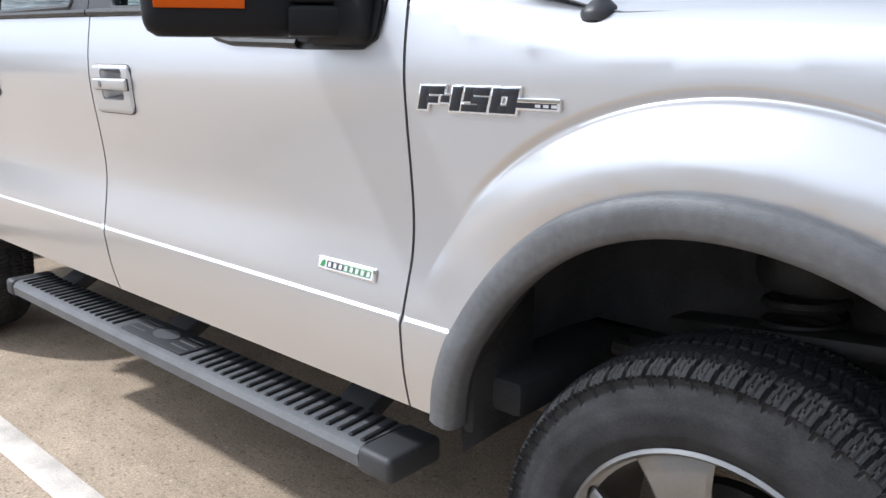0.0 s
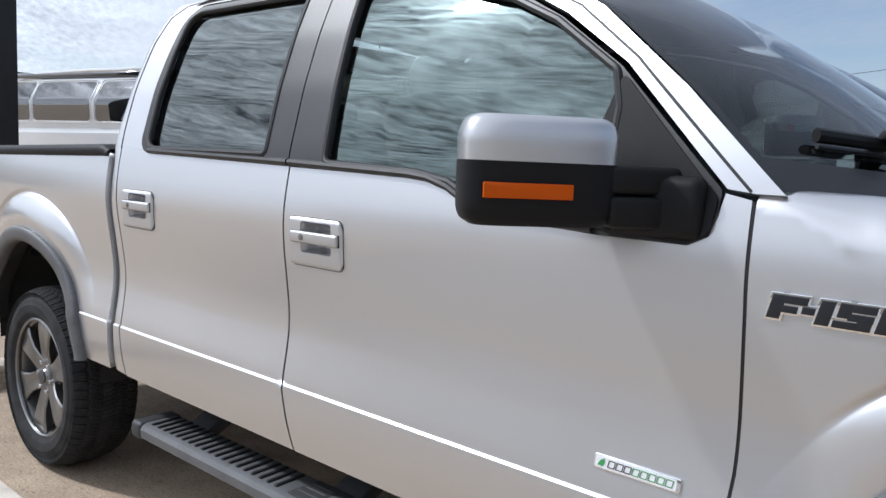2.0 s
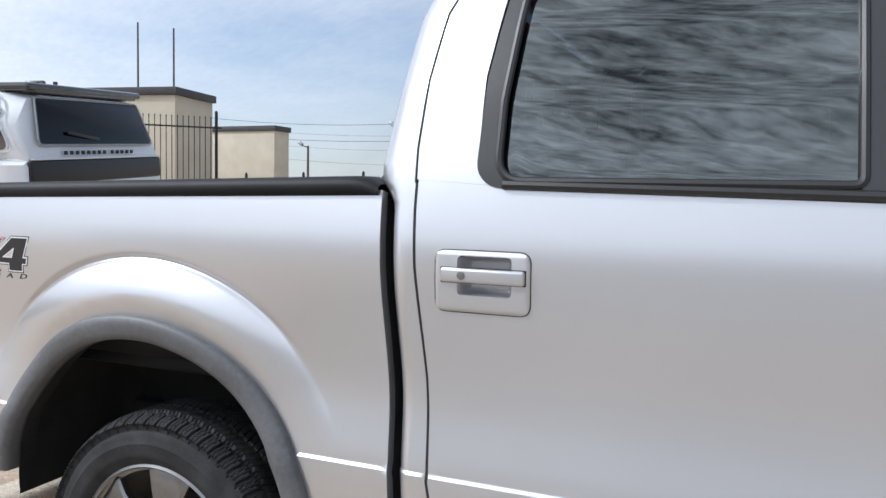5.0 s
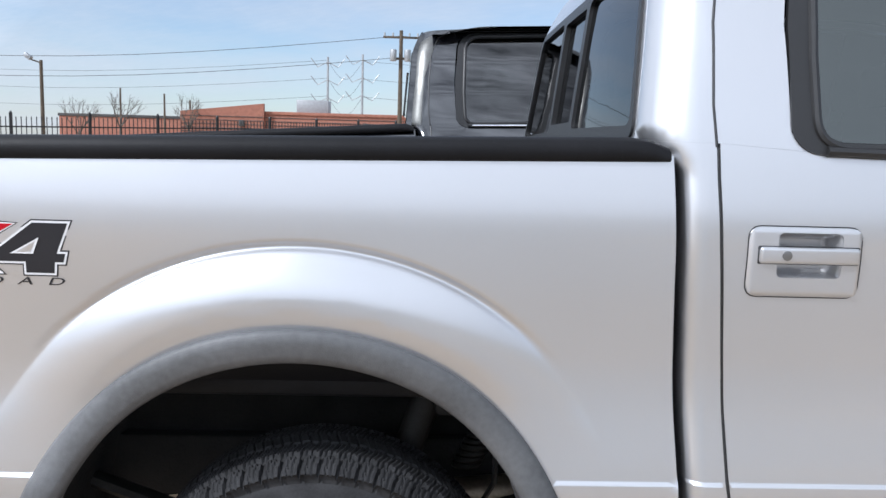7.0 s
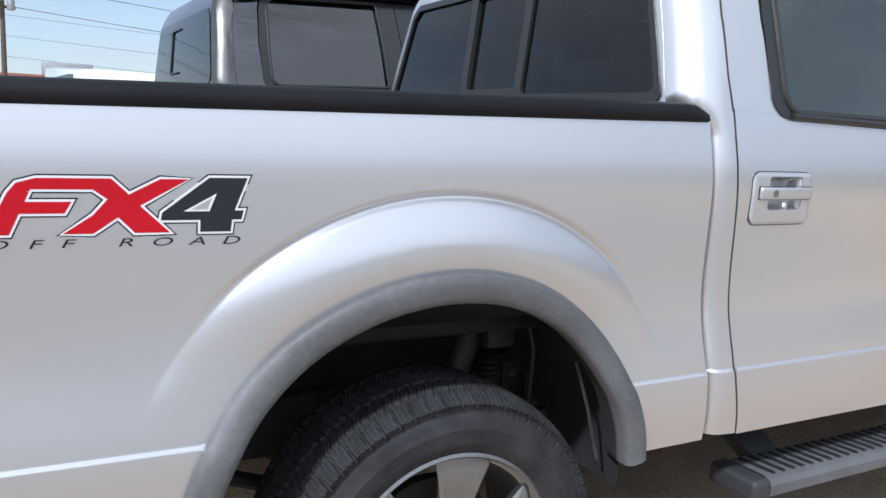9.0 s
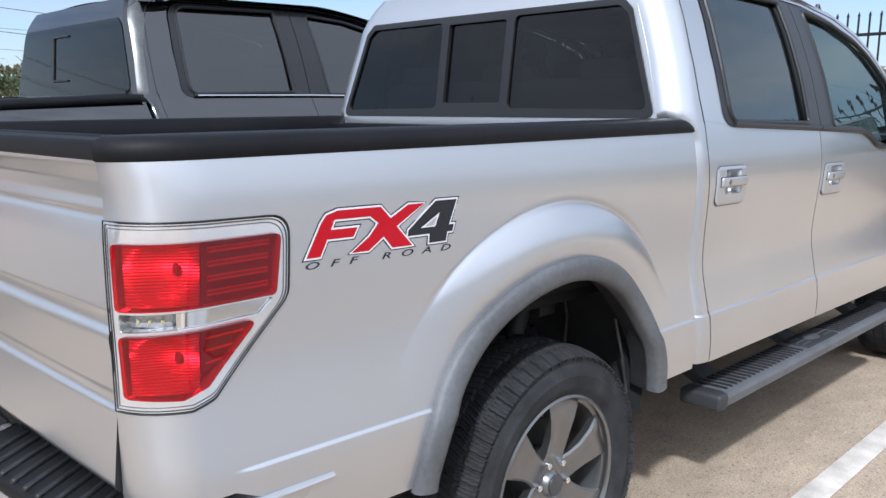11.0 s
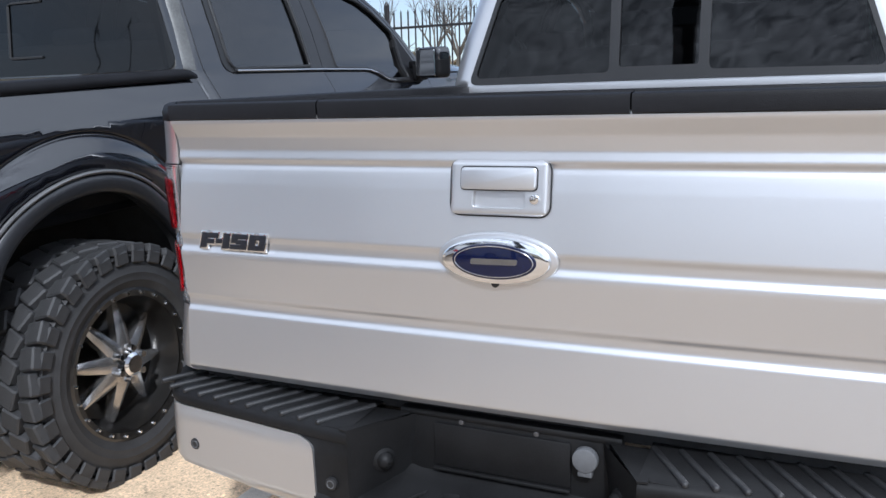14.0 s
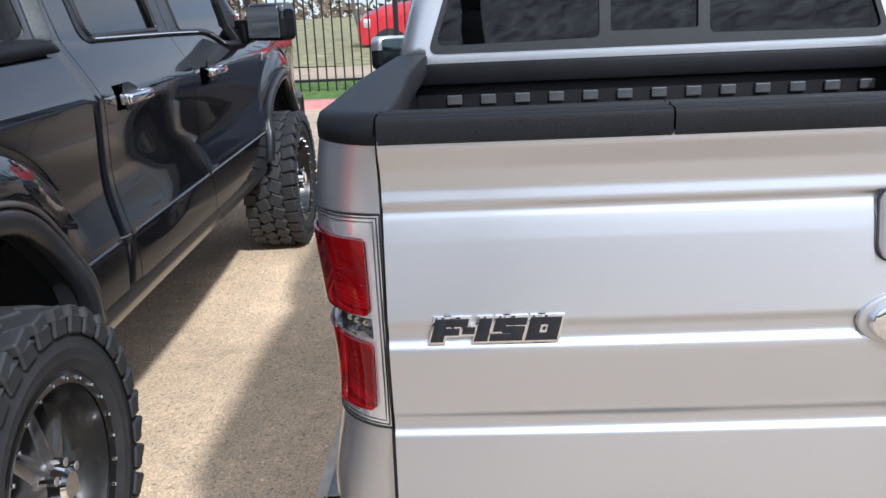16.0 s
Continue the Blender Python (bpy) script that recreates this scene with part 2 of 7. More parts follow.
def sheet(outline, fn, holes=(), step=0.03, lines=(), thick=0.02, flip=False, rim=True, edge=None, rings=()):
    """A curved panel: the outline in the panel's own two coordinates, cut open by holes, laid on fn(u, v), with a turned-in edge."""
    loops = [resample(list(map(tuple, l)), edge or step) for l in (outline, *holes)]
    pts, edges = [], []
    for l in loops:
        b = len(pts)
        pts += l
        edges += [(b + k, b + (k + 1) % len(l)) for k in range(len(l))]
    P = np.array(pts)
    lo, hi = P.min(0), P.max(0)
    us = np.arange(lo[0] + step / 2, hi[0], step)
    vs = np.array(sorted(set([round(v, 4) for v in np.arange(lo[1] + step / 2, hi[1], step)]) | {v for v in lines if lo[1] < v < hi[1]}))
    G = np.array([(u, v) for v in vs for u in us]) if len(us) and len(vs) else np.zeros((0, 2))
    if len(G):
        ok = inside(loops[0], G)
        for l in loops[1:]:
            ok &= ~inside(l, G)
        near = np.full(len(G), 9.0)
        for p in P:
            near = np.minimum(near, np.abs(G - p).max(1) * 0.5 + np.hypot(G[:, 0] - p[0], G[:, 1] - p[1]) * 0.5)
        G = G[ok & (near > step * 0.4)]
    R = [p for ring in rings for p in ring]
    if R:
        R = np.array(R)
        ok = inside(loops[0], R)
        for l in loops[1:]:
            ok &= ~inside(l, R)
        d = np.sqrt(((R[:, None, :] - P[None]) ** 2).sum(2)).min(1)
        R = R[ok & (d > step * 0.35)]
        if len(R) and len(G):
            gap = np.concatenate([np.sqrt(((g[:, None, :] - R[None]) ** 2).sum(2)).min(1) for g in np.array_split(G, max(1, len(G) // 400))])
            G = np.concatenate([G[gap > step * 0.55], R])
    allp = [Vector(p) for p in pts] + [Vector(p) for p in G]
    vs2, _, fs, *_ = delaunay_2d_cdt(allp, edges, [], 0, 1e-6)
    uv = np.array([tuple(v) for v in vs2])
    tri = np.array([f for f in fs if len(f) == 3])
    cen = uv[tri].mean(1)
    ok = inside(loops[0], cen)
    for l in loops[1:]:
        ok &= ~inside(l, cen)
    tri = tri[ok]
    a, b, c = uv[tri[:, 0]], uv[tri[:, 1]], uv[tri[:, 2]]
    area = (b[:, 0] - a[:, 0]) * (c[:, 1] - a[:, 1]) - (b[:, 1] - a[:, 1]) * (c[:, 0] - a[:, 0])
    tri[area < 0] = tri[area < 0][:, ::-1]
    tri = tri[np.abs(area) > 1e-9]
    V, Nn = [], []
    e = 0.002
    sgn = -1 if flip else 1
    for u, v in uv:
        V.append(Vector(fn(u, v)))
        du, dv = Vector(fn(u + e, v)) - Vector(fn(u - e, v)), Vector(fn(u, v + e)) - Vector(fn(u, v - e))
        n = du.cross(dv) * sgn
        Nn.append(n.normalized() if n.length > 1e-9 else Vector((0, 0, 1)))
    F = [tuple(t[::-1]) if flip else tuple(t) for t in tri.tolist()]
    if rim:
        cnt = {}
        for f in F:
            for i in range(3):
                cnt[(f[i], f[(i + 1) % 3])] = 1
        border = [ab for ab in cnt if (ab[1], ab[0]) not in cnt]
        idx = {}

        def inner(i, k):
            if (i, k) not in idx:
                idx[i, k] = len(V)
                V.append(V[i] - Nn[i] * (0.0 if k == 0 else thick))
                Nn.append(None)
            return idx[i, k]
        for i, j in border:
            d = (V[j] - V[i]).cross(Nn[i]).normalized()
            q = [inner(j, 0), inner(i, 0), inner(i, 1), inner(j, 1)]
            for w in q:
                Nn[w] = d if Nn[w] is None else (Nn[w] + d).normalized()
            F.append(tuple(q))
    return mesh_of(V, F, Nn)


def grid(fn, us, vs, flip=False, close_u=False):
    """A mesh over a grid of two parameters."""
    V = [fn(u, v) for u in us for v in vs]
    n, F = len(vs), []
    for i in range(len(us) if close_u else len(us) - 1):
        for j in range(n - 1):
            i2 = (i + 1) % len(us)
            q = (i * n + j, i2 * n + j, i2 * n + j + 1, i * n + j + 1)
            F.append(q[::-1] if flip else q)
    return mesh_of(V, F)


def sharp(me, deg=35):
    me.set_sharp_from_angle(angle=radians(deg))
    return me


def box(size, at=(0, 0, 0), bevel=0.004, seg=2, bm=None, turn=None):
    own = bm is None
    b = bmesh.new()
    bmesh.ops.create_cube(b, size=1)
    bmesh.ops.scale(b, vec=size, verts=b.verts)
    if bevel:
        bmesh.ops.bevel(b, geom=list(b.edges), offset=min(bevel, min(size) * 0.45), segments=seg, affect="EDGES", profile=0.5)
    m = pose(*at) if turn is None else pose(*at, *turn)
    bmesh.ops.transform(b, matrix=m, verts=b.verts)
    if own:
        return b
    join(bm, b)
    return bm


def join(bm, other):
    me = bpy.data.meshes.new("join")
    other.to_mesh(me)
    other.free()
    bm.from_mesh(me)
    bpy.data.meshes.remove(me)


def cyl(r, depth, at=(0, 0, 0), axis="z", seg=24, r2=None, bevel=0.0, turn=None):
    b = bmesh.new()
    bmesh.ops.create_cone(b, cap_ends=True, segments=seg, radius1=r, radius2=r if r2 is None else r2, depth=depth)
    if bevel:
        bmesh.ops.bevel(b, geom=[e for e in b.edges if e.calc_face_angle(0) > 0.8], offset=bevel, segments=2, affect="EDGES", profile=0.5)
    rot = {"z": (0, 0, 0), "x": (0, 90, 0), "y": (90, 0, 0)}[axis] if turn is None else turn
    bmesh.ops.transform(b, matrix=pose(*at, *rot), verts=b.verts)
    return b


def prism(poly, depth, fn, bevel=0.0):
    """A flat outline (counter-clockwise) given depth; fn(u, v, d) places it."""
    b = bmesh.new()
    vs = [b.verts.new((u, v, 0)) for u, v in poly]
    f = b.faces.new(vs)
    r = bmesh.ops.extrude_face_region(b, geom=[f])
    for v in r["geom"]:
        if isinstance(v, bmesh.types.BMVert):
            v.co.z = depth
    bmesh.ops.recalc_face_normals(b, faces=b.faces)
    if bevel:
        bmesh.ops.bevel(b, geom=[e for e in b.edges if all(abs(v.co.z - depth) < 1e-6 for v in e.verts)], offset=bevel, segments=2, affect="EDGES", profile=0.5)
    for v in b.verts:
        v.co = fn(*v.co)
    bmesh.ops.recalc_face_normals(b, faces=b.faces)
    return b


def lathe(profile, seg=64, axis="y"):
    """Profile of (radius, along) turned about the axis."""
    def fn(a, k):
        r, h = profile[k]
        c, s = math.cos(a), math.sin(a)
        return {"y": (r * c, h, r * s), "z": (r * c, r * s, h), "x": (h, r * c, r * s)}[axis]
    return grid(lambda a, k: fn(a, int(k)), [2 * math.pi * i / seg for i in range(seg)], range(len(profile)), close_u=True)


def tube(points, r, seg=8, closed=False, squash=1.0):
    """A round bar along points; squash flattens it."""
    P = [Vector(p) for p in points]
    n = len(P)
    V, F = [], []
    # one side axis for the whole bar, so that its rings never turn over
    T = [(P[(k + 1) % n] - P[k]).normalized() for k in range(n if closed else n - 1)]
    axes = [Vector((0, 0, 1)), Vector((0, 1, 0)), Vector((1, 0, 0))]
    worst = [max(abs(t.dot(a)) for t in T) for a in axes]
    up = axes[0] if worst[0] < 0.9 else axes[worst.index(min(worst))]
    for k, p in enumerate(P):
        a, b = (P[k - 1] if k or closed else p), (P[(k + 1) % n] if k < n - 1 or closed else p)
        t = (b - a).normalized()
        s = t.cross(up).normalized() if abs(t.dot(up)) < 0.995 else t.orthogonal().normalized()
        w = s.cross(t)
        rr = r[k] if isinstance(r, (list, tuple)) else r
        for i in range(seg):
            an = 2 * math.pi * i / seg
            V.append(p + s * rr * math.cos(an) + w * rr * squash * math.sin(an))
    for k in range(n if closed else n - 1):
        for i in range(seg):
            j, k2 = (i + 1) % seg, (k + 1) % n
            F.append((k * seg + i, k * seg + j, k2 * seg + j, k2 * seg + i))
    if not closed:
        F += [tuple(range(seg))[::-1], tuple(range((n - 1) * seg, n * seg))]
    b = bmesh.new()
    me = mesh_of(V, F)
    b.from_mesh(me)
    bpy.data.meshes.remove(me)
    bmesh.ops.recalc_face_normals(b, faces=b.faces)
    return b


def arc(cx, cz, r, a0, a1, n=40):
    return [(cx + r * math.cos(radians(a0 + (a1 - a0) * k / n)), cz + r * math.sin(radians(a0 + (a1 - a0) * k / n))) for k in range(n + 1)]


def curve_fn(table, blur=0.01):
    """A smooth function through a table of pairs."""
    t = np.array(table, float)
    xs = np.arange(t[0, 0] - 0.3, t[-1, 0] + 0.3, 0.0025)
    ys = np.interp(xs, t[:, 0], t[:, 1])
    k = max(1, int(blur / 0.0025))
    w = np.exp(-0.5 * (np.arange(-3 * k, 3 * k + 1) / k) ** 2)
    ys = np.convolve(np.pad(ys, 3 * k, mode="edge"), w / w.sum(), "valid")
    x0, n = xs[0], len(xs)

    def f(x):
        p = min(max((x - x0) / 0.0025, 0), n - 1.001)
        i = int(p)
        return ys[i] + (ys[i + 1] - ys[i]) * (p - i)
    return f


# ---- the shape of a crew-cab pickup: x forward from the rear hub, z up from the ground ----
REAR, FRONT, HUB, LEAN = -0.02, 3.755, 0.42, 0.0
wide = curve_fn([(0.40, 0.86), (0.50, 0.925), (0.60, 0.957), (0.68, 0.967), (0.785, 0.967), (0.86, 0.952), (0.935, 0.939), (1.00, 0.938), (1.08, 0.945), (1.18, 0.956),
                 (1.25, 0.961), (1.31, 0.957), (1.36, 0.949), (1.41, 0.940), (1.46, 0.930), (1.64, 0.882), (1.80, 0.826), (1.93, 0.768), (1.98, 0.735), (2.1, 0.60)], 0.020)


def bulge(r, dip):
    """How far the skin stands proud round a wheel, by the distance from the arch's centre: a shallow dip, then a swelling."""
    t = (0.662 - r) / 0.106
    t = 0.5 * (t + math.sqrt(t * t + 0.0010))
    t = min(1.0, max(0.0, t))
    return 0.050 * (1 - (1 - t) ** 1.4) - dip * 0.0095 * math.exp(-((r - 0.6685) / 0.0085) ** 2)


def half_width(x, z):
    w = wide(z) + 0.0058 * smooth((0.787 - z) / 0.006) * smooth((x + 1.03) / 0.07)
    for xc in (REAR, FRONT):
        if abs(x - xc) < 0.85 and z > 0.5:
            w += bulge(math.hypot(x - xc, z - (0.566 if xc < 1 else 0.575)), smooth((z - 0.98) / 0.2)) * smooth((z - 0.78) / 0.40)
    w -= LEAN * min(max(0.0, z - 1.255), 0.18)
    return w - 0.021 * smooth((-0.2 - x) / 0.95) - 0.05 * smooth((x - 4.0) / 0.6) ** 2


def arch_rings(cx):
    return [arc(cx, 0.566 if cx < 1 else 0.575, r, 152, 28, 84) for r in (0.705, 0.693, 0.686, 0.681, 0.677, 0.673, 0.670, 0.667, 0.664, 0.661, 0.658, 0.654, 0.649, 0.642, 0.633, 0.622, 0.608, 0.593)]


def bed_top(x):
    return 1.406 + 0.0235 * x


BED_CORNER, BED_R, BED_END = -1.045, 0.13, -1.24
rear_x = curve_fn([(0.60, -1.172), (0.74, -1.181), (0.92, -1.184), (1.05, -1.186), (1.11, -1.188), (1.24, -1.189), (1.30, -1.186), (1.335, -1.190), (1.362, -1.197), (1.42, -1.198)], 0.02)


def bed_skin(out=0.0):
    def f(s, z):
        w = half_width(max(s, BED_CORNER), z)
        if s >= BED_CORNER:
            return (s, -(w + out), z)
        # the corner turns until it meets the tailgate's edge
        end = math.acos(max(-0.15, min(1.0, (0.823 - (w - BED_R)) / BED_R)))
        a = (BED_CORNER - s) / (BED_CORNER - BED_END) * end
        r = BED_R + out
        return (BED_CORNER - ((BED_CORNER - rear_x(z)) / math.sin(end) + out) * math.sin(a), -(w - BED_R + r * math.cos(a)), z)
    return f


def lean(z):
    return 0.12 * max(0.0, z - 1.45) + 1.1 * max(0.0, z - 1.84) ** 1.6


CAB_R = 0.10


bed_edge = curve_fn([(0.60, 0.735), (0.76, 0.727), (1.18, 0.698), (1.40, 0.687), (1.5, 0.685)], 0.02)


def cab_corner_at(z):
    """Centre and radius of the cab's rear corner: tight beside the bed, wide above it."""
    k = smooth((z - 1.385) / 0.085)
    return (bed_edge(z) + 0.058) * (1 - k) + (0.738 + lean(z)) * k, 0.038 * (1 - k) + CAB_R * k


def cab_skin(out=0.0):
    def f(s, z):
        c, R = cab_corner_at(z)
        w = half_width(max(s, c), z)
        if s >= c:
            return (s, -(w + out), z)
        a = (c - s) / R
        if a <= math.pi / 2:
            r = R + out
            return (c - r * math.sin(a), -(w - R + r * math.cos(a)), z)
        return (c - R - out, -(w - R) + (a - math.pi / 2) * R, z)
    return f


def fender_top(x):
    return 1.420 - 0.034 * smooth((x - 3.27) / 0.30) - 0.03 * smooth((x - 3.6) / 0.9) - 0.06 * smooth((x - 4.2) / 0.4)


def fender_skin(x, v):
    top = fender_top(x)
    r = 0.10 - 0.06 * smooth((3.30 - x) / 0.16)
    z0 = top - r
    if v <= z0:
        return (x, -half_width(x, v), v)
    w = half_width(x, z0)
    a = (v - z0) / r
    if a <= math.pi / 2:
        return (x, -(w - r * 1.15 * (1 - math.cos(a))), z0 + r * math.sin(a))
    return (x, -(w - r * 1.15) + (a - math.pi / 2) * r, top + 0.06 * (a - math.pi / 2) * r)


def sided(fn, side):
    """fn for the truck's right (-1) or left (1) side."""
    if side < 0:
        return fn
    return lambda u, v: (lambda p: (p[0], -p[1], p[2]))(fn(u, v))


LAMP = [(-1.24, 1.266), (-0.887, 1.266), (-0.882, 1.105), (-1.040, 0.930), (-1.085, 0.915), (-1.24, 0.917)]
LAMP_R = [0.0, 0.042, 0.05, 0.03, 0.03, 0.0]


def wheel_arc(cx, cz, r, low):
    a = math.degrees(math.asin((low - cz) / r))
    return arc(cx, cz, r, 180 - a, a, 44)


def bed_outline():
    top = [(x, bed_top(x)) for x in np.linspace(0.687, -1.24, 12)]
    return ([(-1.24, 0.745), (-1.02, 0.745), (-0.95, 0.715), (-0.91, 0.61)] + wheel_arc(REAR, 0.525, 0.556, 0.605)
            + [(0.735, 0.605), (0.727, 0.76), (0.698, 1.18)] + top + rounded(LAMP, LAMP_R))


def fender_outline():
    return ([(3.128, 0.592), (3.19, 0.592)] + wheel_arc(FRONT, 0.55, 0.556, 0.60)
            + [(4.36, 0.60), (4.52, 0.62), (4.56, 0.95), (4.52, 1.24), (4.48, 1.40), (3.6, 1.45), (3.20, 1.465), (3.12, 1.465), (3.117, 1.40), (3.122, 1.2), (3.123, 0.9), (3.114, 0.77)])


def front_door_outline():
    return [(1.864, 0.595), (3.122, 0.592), (3.107, 0.77), (3.116, 0.9), (3.115, 1.2), (3.109, 1.40), (3.06, 1.41), (3.052, 1.37), (3.04, 1.33), (3.0, 1.31), (2.8, 1.312), (2.55, 1.326),
            (2.49, 1.336), (2.40, 1.376), (2.33, 1.396), (2.26, 1.402), (1.791, 1.410), (1.792, 1.16), (1.809, 0.80), (1.815, 0.77)]


def rear_door_outline():
    return [(0.862, 0.602), (1.856, 0.596), (1.807, 0.77), (1.801, 0.80), (1.785, 1.16), (1.784, 1.411), (1.0, 1.427), (0.945, 1.4361), (0.7765, 1.4474), (0.778, 1.38), (0.786, 1.25), (0.812, 1.0), (0.829, 0.77)]


def cab_corner_outline():
    return [(0.66, 0.62), (0.855, 0.605), (0.822, 0.77), (0.806, 1.0), (0.779, 1.25), (0.771, 1.38), (0.7695, 1.4478), (0.59, 1.4478)]


REAR_WINDOW = rounded([(0.964, 1.446), (0.962, 1.62), (0.985, 1.935), (1.657, 1.937), (1.668, 1.444)], [0.06, 0.3, 0.09, 0.02, 0.02], 8)
FRONT_WINDOW = [(1.938, 1.428), (1.896, 1.928), (2.21, 1.897), (2.468, 1.832), (2.61, 1.768), (2.79, 1.648), (2.815, 1.57), (2.815, 1.338), (2.60, 1.338), (2.50, 1.350), (2.40, 1.398), (2.29, 1.416)]
OPENING = [(1.0, 1.4285), (2.26, 1.403), (2.33, 1.397), (2.40, 1.377), (2.49, 1.337), (2.55, 1.327), (2.8, 1.313), (3.0, 1.311), (3.04, 1.331), (3.052, 1.37), (3.055, 1.415),
           (2.80, 1.655), (2.62, 1.775), (2.48, 1.845), (2.22, 1.905), (1.94, 1.945), (1.3, 1.958), (1.06, 1.958)] + arc(1.045, 1.851, 0.107, 95, 172, 8) + [(0.916, 1.68)] + arc(0.972, 1.489, 0.058, 180, 265, 6)
ROOF_LINE = [(1.0, 1.99), (1.5, 2.0), (2.0, 1.985), (2.3, 1.945), (2.55, 1.87), (2.72, 1.775)]


def cab_frame_outline():
    return [(0.738 + lean(1.445) - 0.16, 1.448), (0.77, 1.448), (0.945, 1.4365)] + [(0.915, 1.472), (0.910, 1.68)] + arc(1.045, 1.851, 0.115, 172, 95, 8) + [(1.06, 1.966), (1.3, 1.966), (1.94, 1.953), (2.225, 1.915), (2.49, 1.854), (2.63, 1.783),
            (2.81, 1.662), (3.062, 1.418), (3.115, 1.412), (3.165, 1.412), (2.95, 1.61), (2.72, 1.79), (2.55, 1.885), (2.3, 1.955), (2.0, 1.99), (1.5, 2.0), (1.02, 1.99), (0.96, 1.985)] + [(0.738 + lean(z) - 0.162, z) for z in (1.975, 1.93, 1.87, 1.80, 1.72, 1.64, 1.54)]


# ---- parts of a pickup ----
def flare(parent, cx, cz, side, low, mat, proud=0.028):
    """A plastic wheel-arch moulding with a rounded section."""
    prof = [(0.5585, -0.004), (0.560, 0.010), (0.553, 0.019), (0.535, 0.025), (0.512, 0.026), (0.498, 0.021), (0.4935, 0.010), (0.493, -0.012), (0.495, -0.022), (0.505, -0.026)]

    def fn(a, k, sec=prof):
        r, out = sec[int(k)]
        x, z = cx + r * math.cos(a), cz + r * math.sin(a)
        w = half_width(x, max(z, 0.62)) if r > 0.5 else half_width(cx + 0.51 * math.cos(a), max(0.62, cz + 0.51 * math.sin(a)))
        return (x, side * (min(w, 1.002) + out * proud / 0.026), z)
    a0 = math.asin((low - cz) / 0.556)
    me = grid(fn, np.linspace(math.pi - a0, a0, 72), range(len(prof)), flip=side > 0)
    part("arch_moulding", me, mat, parent, "weathered grey plastic wheel-arch moulding")
    inner = [(0.499, -0.020), (0.502, -0.045), (0.512, -0.085)]
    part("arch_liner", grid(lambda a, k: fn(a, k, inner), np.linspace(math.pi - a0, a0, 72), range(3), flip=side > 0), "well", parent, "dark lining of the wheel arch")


def wheel_well(parent, cx, cz, side):
    def fn(a, k):
        y = [0.90, 0.75, 0.55, 0.42, 0.42][int(k)]
        r = [0.54, 0.55, 0.55, 0.53, 0.05][int(k)]
        return (cx + r * math.cos(a), side * y, cz + 0.02 + r * math.sin(a))
    # the front well gets the lighter copy in place of bounced light
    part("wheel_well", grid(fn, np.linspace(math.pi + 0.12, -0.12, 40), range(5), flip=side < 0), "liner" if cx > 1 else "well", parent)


TYRES = {}


def road_tread(c, p):
    """How deep the road tyre's tread is cut, 0 to 1: c across from -1 to 1, p along one pitch from 0 to 1."""
    zig = 0.022 * (1 if p < 0.5 else -1)
    a = abs(c)
    if abs(a - 0.61 - zig) < 0.036 or abs(a - 0.19 + zig) < 0.034:
        return 1.0
    if a > 0.61:
        q = (p + 0.35 * (a - 0.61) * (1 if c > 0 else -1)) % 1
        if q < 0.16:
            return 0.95
        z = 0.035 * (1 if int(a * 26) % 2 else -1)
        return 0.45 if min(abs(q - 0.44 - z), abs(q - 0.72 - z)) < 0.035 else 0.0
    if a > 0.19:
        q = (2 * p + 2.4 * c) % 1
        return 0.8 if q < 0.17 else (0.4 if abs(q - 0.58) < 0.08 else 0.0)
    q = (2 * p - 1.6 * c) % 1
    return 0.6 if q < 0.15 else 0.0


def tyre(parent, radius, width, rim, lugs, depth, name="tyre", chunky=False):
    """A tyre with cut tread blocks; its outer side looks to -y."""
    key = (radius, chunky)
    if key not in TYRES:
        sec = []
        h = width / 2
        for k in range(15):
            t = k / 14
            r = rim + (radius - 0.030 - rim) * t
            sec.append((r, -h + 0.012 - 0.018 * math.sin(math.pi * min(1, t * 1.15)) + 0.008 * (1 - t)))
        n_tread = 24 if chunky else 47
        tread = [(radius - 0.024 * abs(2 * k / (n_tread - 1) - 1) ** 4, -h + 0.004 + (width - 0.008) * k / (n_tread - 1)) for k in range(n_tread)]
        back = [(r, -y) for r, y in sec[::-1]]
        prof = sec + tread + back
        per = 8 if chunky else 16
        seg = lugs * per
        V, F = [], []
        m = len(prof)
        for i in range(seg):
            a = 2 * math.pi * i / seg
            for k, (r, y) in enumerate(prof):
                j = k - len(sec)
                rr = r
                if 0 <= j < n_tread:
                    c = 2 * j / (n_tread - 1) - 1
                    if chunky:
                        rr -= depth
                    else:
                        rr -= depth * road_tread(c, (i % per) / per)
                elif not chunky and j in (-1, -2, n_tread, n_tread + 1):
                    rr -= 0.004 if (i % per) < 3 else 0.0
                    y += (0.003 if y < 0 else -0.003) if (i % per) < 3 else 0.0
                if k in (3, 4, 8, 11) and not chunky:
                    y -= 0.0022
                if chunky and k in (4, 7):
                    y -= 0.003
                V.append((rr * math.cos(a), y, rr * math.sin(a)))
        for i in range(seg):
            i2 = (i + 1) % seg
            for k in range(m - 1):
                F.append((i * m + k, i * m + k + 1, i2 * m + k + 1, i2 * m + k))
        me = mesh_of(V, F)
        sharp(me, 34)
        me.materials.append(M["offroad_rubber" if chunky else "rubber"])
        TYRES[key] = me
    return part(name, TYRES[key], None, parent, "black rubber tyre with worn tread blocks")


